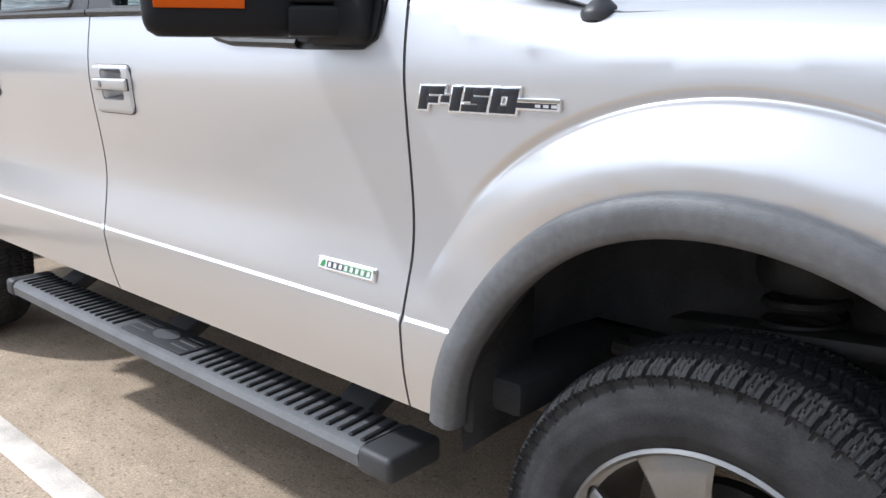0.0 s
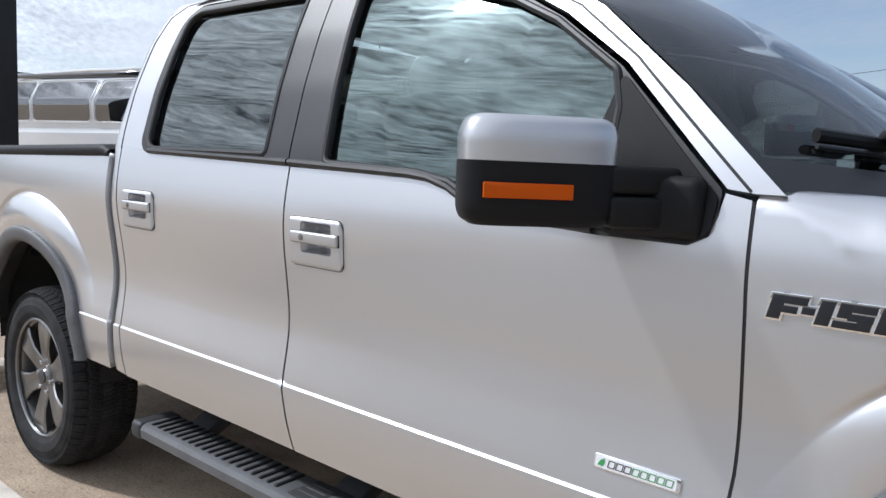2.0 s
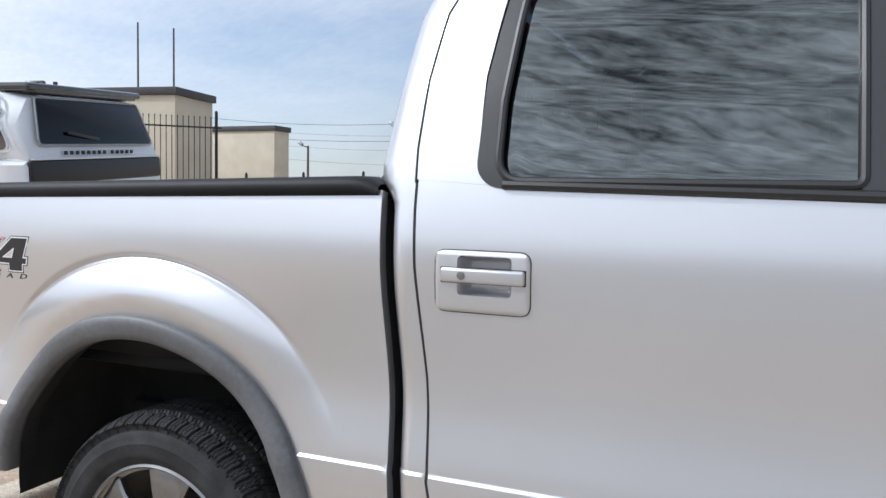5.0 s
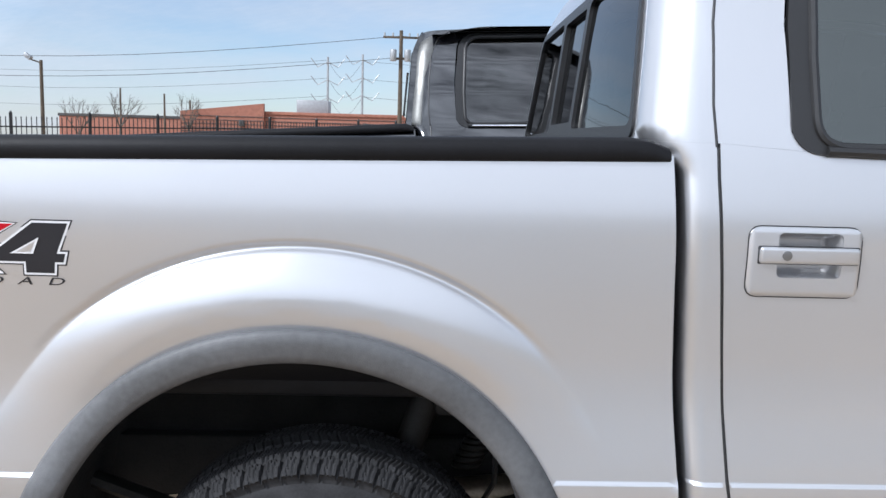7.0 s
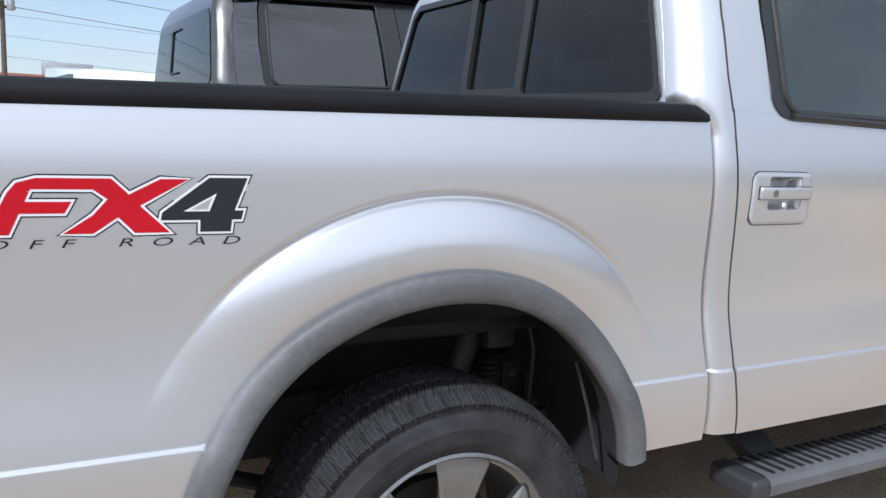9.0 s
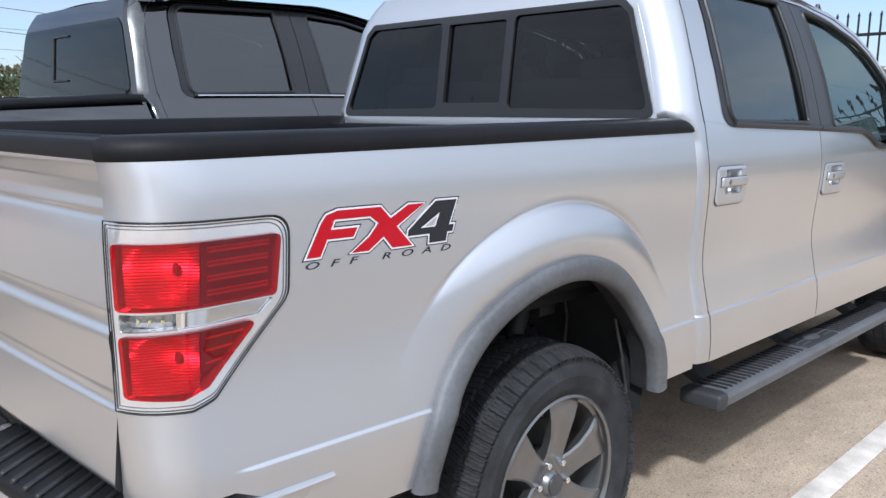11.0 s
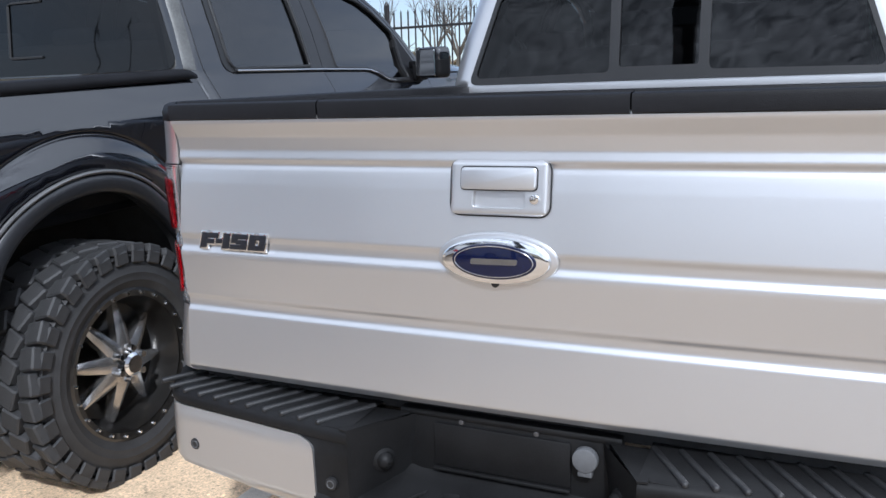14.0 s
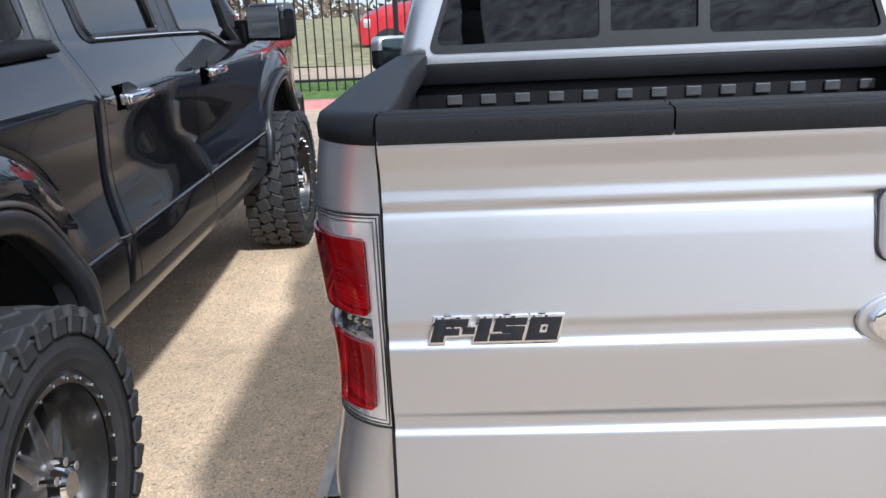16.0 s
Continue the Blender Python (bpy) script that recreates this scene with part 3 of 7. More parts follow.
def alloy_wheel(parent):
    """Six broad spokes on a 20 inch rim; the outer side looks to -y."""
    prof = [(0.255, -0.126), (0.261, -0.132), (0.268, -0.128), (0.265, -0.114), (0.247, -0.106), (0.240, -0.08), (0.231, 0.0), (0.235, 0.10), (0.26, 0.12)]
    part("rim", sharp(lathe(prof[::-1], 72)), "alloy", parent, "machined silver alloy rim")
    part("brake_disc", cyl(0.17, 0.03, (0, -0.01, 0), "y", 40), "steel", parent, "dull steel brake disc")
    spoke_secs = [(0.045, 0.046, -0.095), (0.10, 0.040, -0.108), (0.145, 0.043, -0.116), (0.195, 0.056, -0.120), (0.233, 0.069, -0.118), (0.25, 0.077, -0.112)]
    V, F = [], []
    for r, w, y in spoke_secs:
        V += [(r, y + 0.035, -w * 0.8), (r, y + 0.006, -w), (r, y, -w * 0.86), (r, y + 0.005, -w * 0.2), (r, y + 0.005, w * 0.2), (r, y, w * 0.86), (r, y + 0.006, w), (r, y + 0.035, w * 0.8)]
    n = 8
    for k in range(len(spoke_secs) - 1):
        for i in range(n):
            j = (i + 1) % n
            F.append((k * n + i, (k + 1) * n + i, (k + 1) * n + j, k * n + j))
    F += [tuple(range(n)), tuple(range(len(V) - n, len(V)))[::-1]]
    base = mesh_of(V, F)
    sharp(base, 40)
    base.materials.append(M["alloy"])
    for k in range(6):
        o = new("spoke", base)
        o.parent = parent
        o.matrix_basis = pose(0, 0, 0, 0, 60 * k + 30, 0)
    part("hub", sharp(lathe([(0.001, -0.112), (0.03, -0.112), (0.036, -0.106), (0.04, -0.095), (0.085, -0.088), (0.09, -0.07), (0.09, 0.0)][::-1], 40)), "alloy", parent)
    part("centre_cap", cyl(0.032, 0.008, (0, -0.116, 0), "y", 28, bevel=0.003), "alloy_dark", parent, "dark round centre cap")
    nut = cyl(0.012, 0.02, (0, 0, 0), "y", 6, r2=0.010, bevel=0.002)
    me = bpy.data.meshes.new("lug_nut")
    nut.to_mesh(me)
    nut.free()
    me.materials.append(M["chrome"])
    for k in range(6):
        a = radians(60 * k)
        o = new("lug_nut", me)
        o.parent = parent
        o.location = (0.067 * math.cos(a), -0.104, 0.067 * math.sin(a))


def road_wheel(name_parent, x, y, side):
    w = new("wheel")
    w.parent = name_parent
    w.matrix_basis = pose(x, y, HUB if x > 1 else 0.408, 0, 8 if x < 1 else -17, 0 if side < 0 else 180)
    tyre(w, 0.418 if x > 1 else 0.405, 0.285, 0.262, 64, 0.009)
    alloy_wheel(w)
    return w


def tube_on(fn, pts, r, side=-1, squash=1.0, closed=False, step=0.03, out=0.0):
    """A bar that follows points given in the panel's own coordinates."""
    P = resample(pts, step) if closed else [p for a, b in zip(pts, pts[1:]) for p in resample([a, b], step)[:max(1, int(math.ceil(math.hypot(b[0] - a[0], b[1] - a[1]) / step)))]] + [pts[-1]]
    return tube([fn(u, v) for u, v in P], r, 8, closed, squash)


def window(parent, name, pts, side, mat, out=-0.012, r=0.03):
    f = sided(cab_skin(out), side)
    return part(name, sheet(rounded(pts, r), f, step=0.06, thick=0.005, flip=side > 0), mat, parent)


def band(fn, outer, inner, side, thick=0.012):
    """A moulding between two closed outlines."""
    return sheet(outer, fn, [inner], step=0.05, edge=0.03, thick=thick, flip=side > 0)


def handle_hole(x0, x1, z0, z1):
    w, h = x1 - x0, z1 - z0
    return rounded([(x0 + 0.25 * w, z0 + 0.28 * h), (x0 + 0.82 * w, z0 + 0.28 * h), (x0 + 0.82 * w, z0 + 0.92 * h), (x0 + 0.25 * w, z0 + 0.92 * h)], 0.012)


def handle(parent, x0, x1, z0, z1, side, paint):
    """A door handle: a domed plate with a deep cup, a flush grip across it and a lock."""
    HOLE = handle_hole(x0, x1, z0, z1)
    w, h = x1 - x0, z1 - z0
    edge = lambda u, v: min(u - x0, x1 - u, v - z0, z1 - v)
    dome = lambda u, v: sided(cab_skin(0.0008 + 0.0075 * math.sqrt(1 - (1 - min(1.0, max(0.0, edge(u, v) / 0.011))) ** 2)), side)(u, v)
    hd = part("door_handle", sheet(rounded([(x0, z0), (x1, z0), (x1, z1), (x0, z1)], 0.026), dome, [HOLE], step=0.006, edge=0.005, thick=0.012, flip=side > 0), paint, parent, "silver door handle plate")
    cx, cz, a, b = x0 + 0.535 * w, z0 + 0.60 * h, 0.29 * w, 0.325 * h
    cup = lambda u, v: sided(cab_skin(0.0065 - 0.046 * smooth((1 - max(abs(u), abs(v))) * 3.4)), side)(cx + u * a, cz + v * b)
    part("cup", grid(cup, np.linspace(-1, 1, 33), np.linspace(-1, 1, 27), flip=side > 0), paint, hd)
    gz = z0 + 0.605 * h
    tilt = -4 * side if side < 0 else -4
    for name, size, out, mat, r in (("gap", (0.900 * w, 0.010, 0.262 * h), 0.0055, "trim", 0.003), ("grip", (0.880 * w, 0.019, 0.236 * h), 0.0085, paint, 0.006)):
        g = box(size, (0, 0, 0), r, 3)
        p = sided(cab_skin(out), side)(x0 + 0.52 * w, gz)
        bmesh.ops.transform(g, matrix=pose(*p, tilt, 0, 0), verts=g.verts)
        part(name, g, mat, hd)
    part("seam", tube_on(sided(cab_skin(0.0003), side), rounded([(x0 - 0.001, z0 - 0.001), (x1 + 0.001, z0 - 0.001), (x1 + 0.001, z1 + 0.001), (x0 - 0.001, z1 + 0.001)], 0.026), 0.0012, closed=True), "trim", hd)
    q = Vector(sided(cab_skin(0.0185), side)(x0 + 0.31 * w, gz))
    part("lock", cyl(0.0095, 0.002, q, "y", 24, bevel=0.0006), "alloy", hd)
    return hd


REAR_HANDLE, FRONT_HANDLE = (0.834, 1.052, 1.159, 1.294), (1.819, 2.046, 1.138, 1.274)
LEDGE = (0.771, 0.776, 0.779, 0.782, 0.785, 0.788, 0.792)


EDGE = [(3.162, 1.405), (2.95, 1.608), (2.72, 1.788), (2.55, 1.880), (2.46, 1.915)]
edge_z = curve_fn([(-p[0], p[1]) for p in EDGE], 0.02)


def screen(u, v):
    """Windscreen: u across, v from the cowl to the roof."""
    xe = 3.155 + (2.47 - 3.155) * v
    ze = edge_z(-xe)
    ye = half_width(xe, ze) - 0.012
    xc, zc = 3.42 + (2.56 - 3.42) * v, 1.375 + (1.965 - 1.375) * v + 0.035 * math.sin(math.pi * v)
    k = 0.8 * u * u + 0.2 * u ** 4
    return (xc + (xe - xc) * k, ye * u, zc + (ze - zc) * k)


def hood_skin(x, y):
    k = abs(y) / 0.915
    xx = x - 0.17 * k ** 2 * smooth((4.0 - x) / 0.5)
    return (xx, y, fender_top(xx) - 0.0215 + 0.0195 * k ** 6 * smooth((3.56 - xx) / 0.2) + 0.128 * (1 - k ** 4) * (1 - 0.40 * smooth((3.62 - xx) / 0.30)) - 0.03 * smooth((x - 3.6) / 0.9))


def back_skin(out):
    return lambda y, z: (0.638 + lean(z) - out - 0.006 * (1 - (y / 0.8) ** 2), y, z)


def pickup_body(truck, paint, frame_paint, pillar, flares, steps=1.0, slider=True, panes=("glass_dark", "glass")):
    """The sheet metal, glass and roof of a crew-cab pickup."""
    doors = {}
    for side in (-1, 1):
        S = lambda f: sided(f, side)
        st = 0.022 * steps
        part("bed_side", sheet(bed_outline(), S(bed_skin()), step=st, lines=LEDGE, thick=0.03, flip=side > 0, rings=arch_rings(REAR)), paint, truck)
        part("front_fender", sheet(fender_outline(), S(fender_skin), step=st, lines=LEDGE, thick=0.03, flip=side > 0, rings=arch_rings(FRONT)), paint, truck)
        fd = part("front_door", sheet(front_door_outline(), S(cab_skin()), [handle_hole(*FRONT_HANDLE)], step=st, lines=LEDGE, thick=0.03, flip=side > 0, rings=arch_rings(FRONT)), paint, truck)
        rd = part("rear_door", sheet(rear_door_outline(), S(cab_skin()), [handle_hole(*REAR_HANDLE)], step=st, lines=LEDGE, thick=0.03, flip=side > 0), paint, truck)
        doors[side] = (fd, rd)
        part("cab_corner", sheet(cab_corner_outline(), S(cab_skin()), step=0.02, lines=LEDGE, thick=0.02, flip=side > 0), paint, truck)
        part("cab_frame", sheet(cab_frame_outline(), S(cab_skin()), step=0.03, thick=0.03, flip=side > 0), frame_paint, truck)
        # dark seals in the gaps round the doors
        for pts in ([(0.8585, 0.61), (0.8255, 0.77), (0.809, 1.0), (0.7825, 1.25), (0.7745, 1.38), (0.773, 1.44)], [(1.860, 0.61), (1.811, 0.77), (1.805, 0.80), (1.7885, 1.16), (1.7875, 1.405)],
                    [(3.125, 0.60), (3.1105, 0.77), (3.1195, 0.9), (3.1185, 1.2), (3.113, 1.39)]):
            part("door_seal", tube_on(S(cab_skin(-0.005)), pts, 0.0046), "trim", truck)
        # dark gap of the doors' upper edges
        for name, pts in (("rear_door_seal", [(0.770, 1.44), (0.765, 1.52), (0.770, 1.68), (0.79, 1.84), (0.83, 1.93), (0.90, 1.972), (1.02, 1.982), (1.5, 1.984), (1.83, 1.975)]),
                          ("front_door_seal", [(1.83, 1.975), (2.0, 1.965), (2.3, 1.928), (2.52, 1.865), (2.66, 1.797), (2.83, 1.672), (3.105, 1.415)])):
            part(name, tube_on(S(cab_skin(-0.001)), pts, 0.0032), "trim", truck)
        part("window_surround", band(S(cab_skin(0.004)), rounded(OPENING, 0.02), rounded([(0.972, 1.449), (1.66, 1.441), (1.955, 1.425), (2.29, 1.415), (2.40, 1.397), (2.50, 1.349), (2.60, 1.336), (2.815, 1.336), (2.815, 1.57),
            (2.79, 1.645), (2.61, 1.766), (2.468, 1.830), (2.21, 1.894), (1.90, 1.926), (1.665, 1.934), (1.09, 1.932)] + arc(1.068, 1.846, 0.086, 95, 172, 7) + [(0.962, 1.62)], 0.015), side), "trim", truck, "black rubber and film window surround")
        window(truck, "rear_door_glass", REAR_WINDOW, side, panes[0], r=0.001)
        # bed end coloured dark instead of body paint, for the shade in the cab gap
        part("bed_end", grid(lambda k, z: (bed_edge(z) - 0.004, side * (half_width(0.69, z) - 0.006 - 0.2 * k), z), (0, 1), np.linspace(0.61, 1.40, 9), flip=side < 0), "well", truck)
        window(truck, "front_door_glass", FRONT_WINDOW, side, panes[1])
        for name, pts in (("rear_pillar", [(1.664, 1.435), (1.782, 1.43), (1.7705, 1.940), (1.653, 1.943)]), ("front_pillar", [(1.788, 1.43), (1.940, 1.425), (1.899, 1.930), (1.7765, 1.938)])):
            part(name, sheet(pts, S(cab_skin(0.007)), step=0.025, thick=0.02, flip=side > 0), pillar, truck, "satin black door pillar")
        # raised beads along the window openings
        part("window_bead", tube_on(S(cab_skin(0.004)), REAR_WINDOW, 0.0095, closed=True, squash=0.9), "trim", truck)
        part("window_bead", tube_on(S(cab_skin(0.005)), rounded(FRONT_WINDOW, 0.03), 0.0095, closed=True, squash=0.9), "trim", truck)
        part("belt_moulding", tube_on(S(cab_skin(0.006)), [(0.98, 1.438), (1.781, 1.424)], 0.0105, squash=1.0), "trim", truck)
        part("belt_moulding", tube_on(S(cab_skin(0.006)), [(1.788, 1.424), (2.26, 1.411), (2.33, 1.405), (2.40, 1.386), (2.49, 1.343), (2.55, 1.332), (2.8, 1.325)], 0.0105), "trim", truck)
        cap = [(0.004, -0.012), (-0.003, -0.008), (-0.004, 0.012), (0.002, 0.027), (0.014, 0.033), (0.05, 0.035), (0.112, 0.035), (0.119, 0.030), (0.121, -0.03)]

        def rail(x, k):
            o, h = cap[int(k)]
            front = 0.02 * smooth((x - 0.63) / 0.05)
            px, py, pz = bed_skin(-min(o, 0.03))(x, 1.38)
            py = min(-py, half_width(max(x, BED_CORNER), 1.38) - o)
            return (px, side * py, bed_top(px) + (h - front if h > 0 else h))
        part("bed_rail_cap", grid(rail, np.concatenate([np.linspace(BED_END, BED_CORNER, 16), np.linspace(-1.03, 0.68, 50)]), range(9), flip=side > 0), "cap", truck, "black plastic bed rail cap")
        part("bed_wall", grid(lambda x, k: (x, side * [0.872, 0.868, 0.85, 0.80][int(k)], [bed_top(x) + 0.03, 1.25, 1.0, 0.93][int(k)]), np.linspace(-1.085, 0.62, 14), range(4), flip=side > 0), "cap", truck)
        part("cap_end", box((0.03, 0.05, 0.046), (-1.153, side * 0.798, bed_top(-1.18) + 0.0105), 0.004, 2), "cap", truck)
        flare(truck, REAR, 0.525, side, 0.595, flares)
        flare(truck, FRONT, 0.55, side, 0.595, flares)
        wheel_well(truck, REAR, 0.53, side)
        wheel_well(truck, FRONT, 0.54, side)
    part("roof", grid(lambda x, y: (x + 0.06 * (1 - (y / 0.72) ** 2) * smooth((x - 2.2) / 0.25) - 0.03 * (1 - (y / 0.72) ** 2) * smooth((1.0 - x) / 0.2), y, 1.985 + 0.045 * (1 - (y / 0.745) ** 2) - 0.085 * smooth((x - 1.9) / 0.75)
         - 0.04 * smooth((1.15 - x) / 0.30) ** 2), np.linspace(0.80, 2.50, 40), np.linspace(-0.745, 0.745, 31)), paint, truck)
    zs = np.linspace(1.40, 1.975, 12)
    back = [(-(wide(z) - CAB_R), z) for z in zs[::-1]] + [(wide(z) - CAB_R, z) for z in zs]
    back_glass = [(-0.825, 1.455), (0.825, 1.455), (0.70, 1.82), (0.655, 1.862), (-0.655, 1.862), (-0.70, 1.82)]
    part("cab_back", sheet(back, back_skin(0), [rounded(back_glass, 0.03)], step=0.05, thick=0.03, flip=True), paint, truck)
    # dark instead of body paint: shade behind the cab put into the colour
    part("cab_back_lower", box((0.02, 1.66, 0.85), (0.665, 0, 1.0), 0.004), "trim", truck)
    if slider:
        rw = part("rear_screen_frame", sheet(rounded(back_glass, 0.03), back_skin(0.006), [rounded([(-0.795, 1.482), (-0.185, 1.49), (-0.185, 1.838), (-0.645, 1.838), (-0.685, 1.805)], 0.025), rounded([(-0.145, 1.51), (0.165, 1.51), (0.165, 1.828), (-0.145, 1.828)], 0.012),
             rounded([(0.205, 1.49), (0.795, 1.482), (0.685, 1.805), (0.645, 1.838), (0.205, 1.838)], 0.025)], step=0.05, edge=0.03, thick=0.02, flip=True), "trim", truck, "black frame of the sliding rear screen")
        for name, pts, o in (("pane", [(-0.81, 1.475), (-0.175, 1.48), (-0.175, 1.85), (-0.65, 1.85), (-0.695, 1.81)], -0.004), ("sliding_pane", [(-0.15, 1.5), (0.17, 1.5), (0.17, 1.835), (-0.15, 1.835)], -0.010),
                             ("pane", [(0.195, 1.48), (0.81, 1.475), (0.695, 1.81), (0.65, 1.85), (0.195, 1.85)], -0.004)):
            part(name, sheet(pts, back_skin(o), step=0.1, thick=0.004, flip=True), "glass_rear", rw)
    else:
        rw = part("rear_screen", sheet(rounded(back_glass, 0.05), back_skin(0.004), step=0.1, thick=0.006, flip=True), "glass_rear", truck, "dark rear screen")
        part("slider_edge", tube([back_skin(0.008)(y, z) for y, z in ((-0.02, 1.80), (0.18, 1.80), (0.20, 1.79), (0.20, 1.55), (0.19, 1.54), (-0.02, 1.54))], 0.007, 6), "trim", rw)
    part("brake_light", box((0.02, 0.34, 0.035), (0.80, 0, 1.935), 0.006), "red", truck, "red high brake light")
    part("windscreen", grid(screen, np.linspace(-1, 1, 31), np.linspace(0, 1, 16)), "windscreen", truck, "tinted windscreen")
    for u0, u1 in ((-1, -0.978), (0.978, 1)):
        part("screen_surround", grid(lambda v, k: Vector(screen([u0, u1][int(k)], v)) + Vector((0.002, 0, 0.003)), np.linspace(0, 1, 12), range(2), flip=True), "trim", truck)
    part("screen_surround", grid(lambda u, k: Vector(screen(u, [0.0, 0.10][int(k)])) + Vector((0.002, 0, 0.003)), np.linspace(-1, 1, 30), range(2)), "trim", truck)
    part("hood", grid(hood_skin, np.linspace(3.50, 4.52, 46), [0.915 * math.sin(math.pi / 2 * k / 24) for k in range(-24, 25)]), paint, truck)
    for u in (-0.915, 0.915):
        part("hood_seam", tube([Vector(hood_skin(x, u)) + Vector((0, 0, -0.001)) for x in np.linspace(3.50, 4.52, 30)], 0.002, 6), "trim", truck)
    part("cowl", box((0.34, 1.7, 0.02), (3.30, 0, 1.352), 0.006, turn=(0, -4, 0)), "trim", truck)
    part("grille", box((0.10, 1.35, 0.42), (4.56, 0, 1.10), 0.04, 3), "trim", truck)
    part("front_bumper", box((0.16, 1.86, 0.28), (4.66, 0, 0.72), 0.06, 4), paint, truck)
    part("frame_rail", box((5.4, 0.08, 0.16), (1.5, -0.42, 0.60), 0.01), "well", truck, "dark steel frame rail")
    part("frame_rail", box((5.4, 0.08, 0.16), (1.5, 0.42, 0.60), 0.01), "well", truck, "dark steel frame rail")
    part("cab_floor", box((2.6, 1.76, 0.08), (2.05, 0, 0.64), 0.02), "well", truck)
    part("rear_axle", cyl(0.05, 1.4, (REAR, 0, HUB), "x", 16, turn=(90, 0, 0)), "steel", truck)
    part("differential", cyl(0.15, 0.2, (REAR, 0.1, HUB), "x", 20, bevel=0.04), "steel", truck)
    part("bed_floor", box((1.66, 1.60, 0.05), (-0.23, 0, 0.92), 0.01), "cap", truck, "black bed liner floor")
    part("bulkhead", box((0.03, 1.74, 0.50), (0.605, 0, 1.17), 0.01), "cap", truck, "black liner of the bed's front wall")
    # cabin
    part("headliner", grid(lambda x, y: (x, y, 1.955 + 0.02 * (1 - y * y) - 0.08 * smooth((x - 1.9) / 0.7)), np.linspace(0.9, 2.45, 12), np.linspace(-0.70, 0.70, 9), flip=True), "seat", truck)
    part("dashboard", box((0.45, 1.6, 0.30), (3.0, 0, 1.18), 0.09, 4), "dash", truck)
    part("rear_bench", box((0.5, 1.45, 0.22), (1.15, 0, 0.98), 0.07, 4), "seat", truck)
    part("rear_backrest", box((0.16, 1.45, 0.62), (0.90, 0, 1.30), 0.06, 4, turn=(0, -8, 0)), "seat", truck)
    for y in (-0.5, 0.0, 0.5):
        part("headrest", box((0.09, 0.26, 0.16), (0.86, y, 1.60), 0.04, 4), "seat", truck)
    for y in (-0.40, 0.40):
        part("front_seat", box((0.5, 0.52, 0.2), (2.2, y, 1.0), 0.07, 4), "seat", truck)
        part("front_backrest", box((0.17, 0.50, 0.66), (1.96, y, 1.32), 0.07, 4, turn=(0, -12, 0)), "seat", truck)
        part("headrest", box((0.10, 0.27, 0.18), (1.88, y, 1.68), 0.045, 4), "seat", truck)
    rim = tube([(2.66 + 0.11 * math.sin(a) * 0.9, 0.40 + 0.19 * math.cos(a), 1.30 + 0.17 * math.sin(a)) for a in np.linspace(0, 2 * math.pi, 33)[:-1]], 0.016, 8, True)
    sw = part("steering_wheel", rim, "dash", truck)
    part("boss", box((0.05, 0.16, 0.12), (2.69, 0.40, 1.29), 0.03, 3, turn=(0, -30, 0)), "dash", sw)
    part("spoke", box((0.02, 0.34, 0.03), (2.675, 0.40, 1.29), 0.008, 2), "dash", sw)
    return doors


# ---- the silver pickup ----
truck = thing("pickup_truck", "silver crew-cab pickup truck with grey wheel-arch mouldings parked on concrete", "pickup truck")
doors = pickup_body(truck, "silver", "silver", "pillar", "flare")
for side in (-1, 1):
    road_wheel(truck, REAR + 0.035, side * 0.815, side)
    road_wheel(truck, FRONT, side * 0.795, side)
    handle(doors[side][1], *REAR_HANDLE, side, "silver_satin")
    handle(doors[side][0], *FRONT_HANDLE, side, "silver_satin")

# tailgate
gate_x = curve_fn([(0.74, -1.194), (0.757, -1.207), (0.772, -1.217), (0.900, -1.2055), (0.912, -1.2045), (0.919, -1.1980), (0.926, -1.1970), (0.940, -1.1978), (0.950, -1.2032), (0.957, -1.2032),
                   (1.05, -1.2128), (1.061, -1.2120), (1.069, -1.2052), (1.075, -1.2042), (1.090, -1.2047), (1.101, -1.2098), (1.108, -1.2088), (1.222, -1.1930), (1.236, -1.1905), (1.247, -1.1885),
                   (1.258, -1.1862), (1.2640, -1.1838), (1.2700, -1.1832), (1.2780, -1.1905), (1.30, -1.1865), (1.33, -1.192), (1.362, -1.210), (1.375, -1.210), (1.39, -1.178)], 0.0024)
crown = lambda y: 0.013 * (y / 0.82) ** 2 - 0.010 * (y / 0.82)
gate = part("tailgate", grid(lambda y, z: (gate_x(z) + crown(y), y, z), np.linspace(-0.819, 0.819, 33), np.arange(0.757, 1.379, 0.002), flip=True), "silver", truck)
for y in (-0.819, 0.819):
    part("gate_seal", grid(lambda k, z: (gate_x(z) + crown(y) + 0.014, y + k * math.copysign(1, y), z), (-0.003, 0.007), np.arange(0.757, 1.379, 0.012), flip=y < 0), "trim", gate)
    part("gate_edge", grid(lambda k, z: (gate_x(z) + crown(y) + 0.05 * k, y, z), (0, 1), np.arange(0.757, 1.379, 0.012), flip=y > 0), "trim", gate)
cap_sec = [(0.02, -0.02), (-0.004, -0.006), (-0.0055, 0.020), (-0.003, 0.027), (0.004, 0.030), (0.026, 0.031), (0.028, 0.0345), (0.034, 0.0345), (0.036, 0.031), (0.054, 0.031), (0.056, 0.0345), (0.062, 0.0345), (0.064, 0.031), (0.086, 0.031), (0.093, 0.026), (0.094, -0.05)]
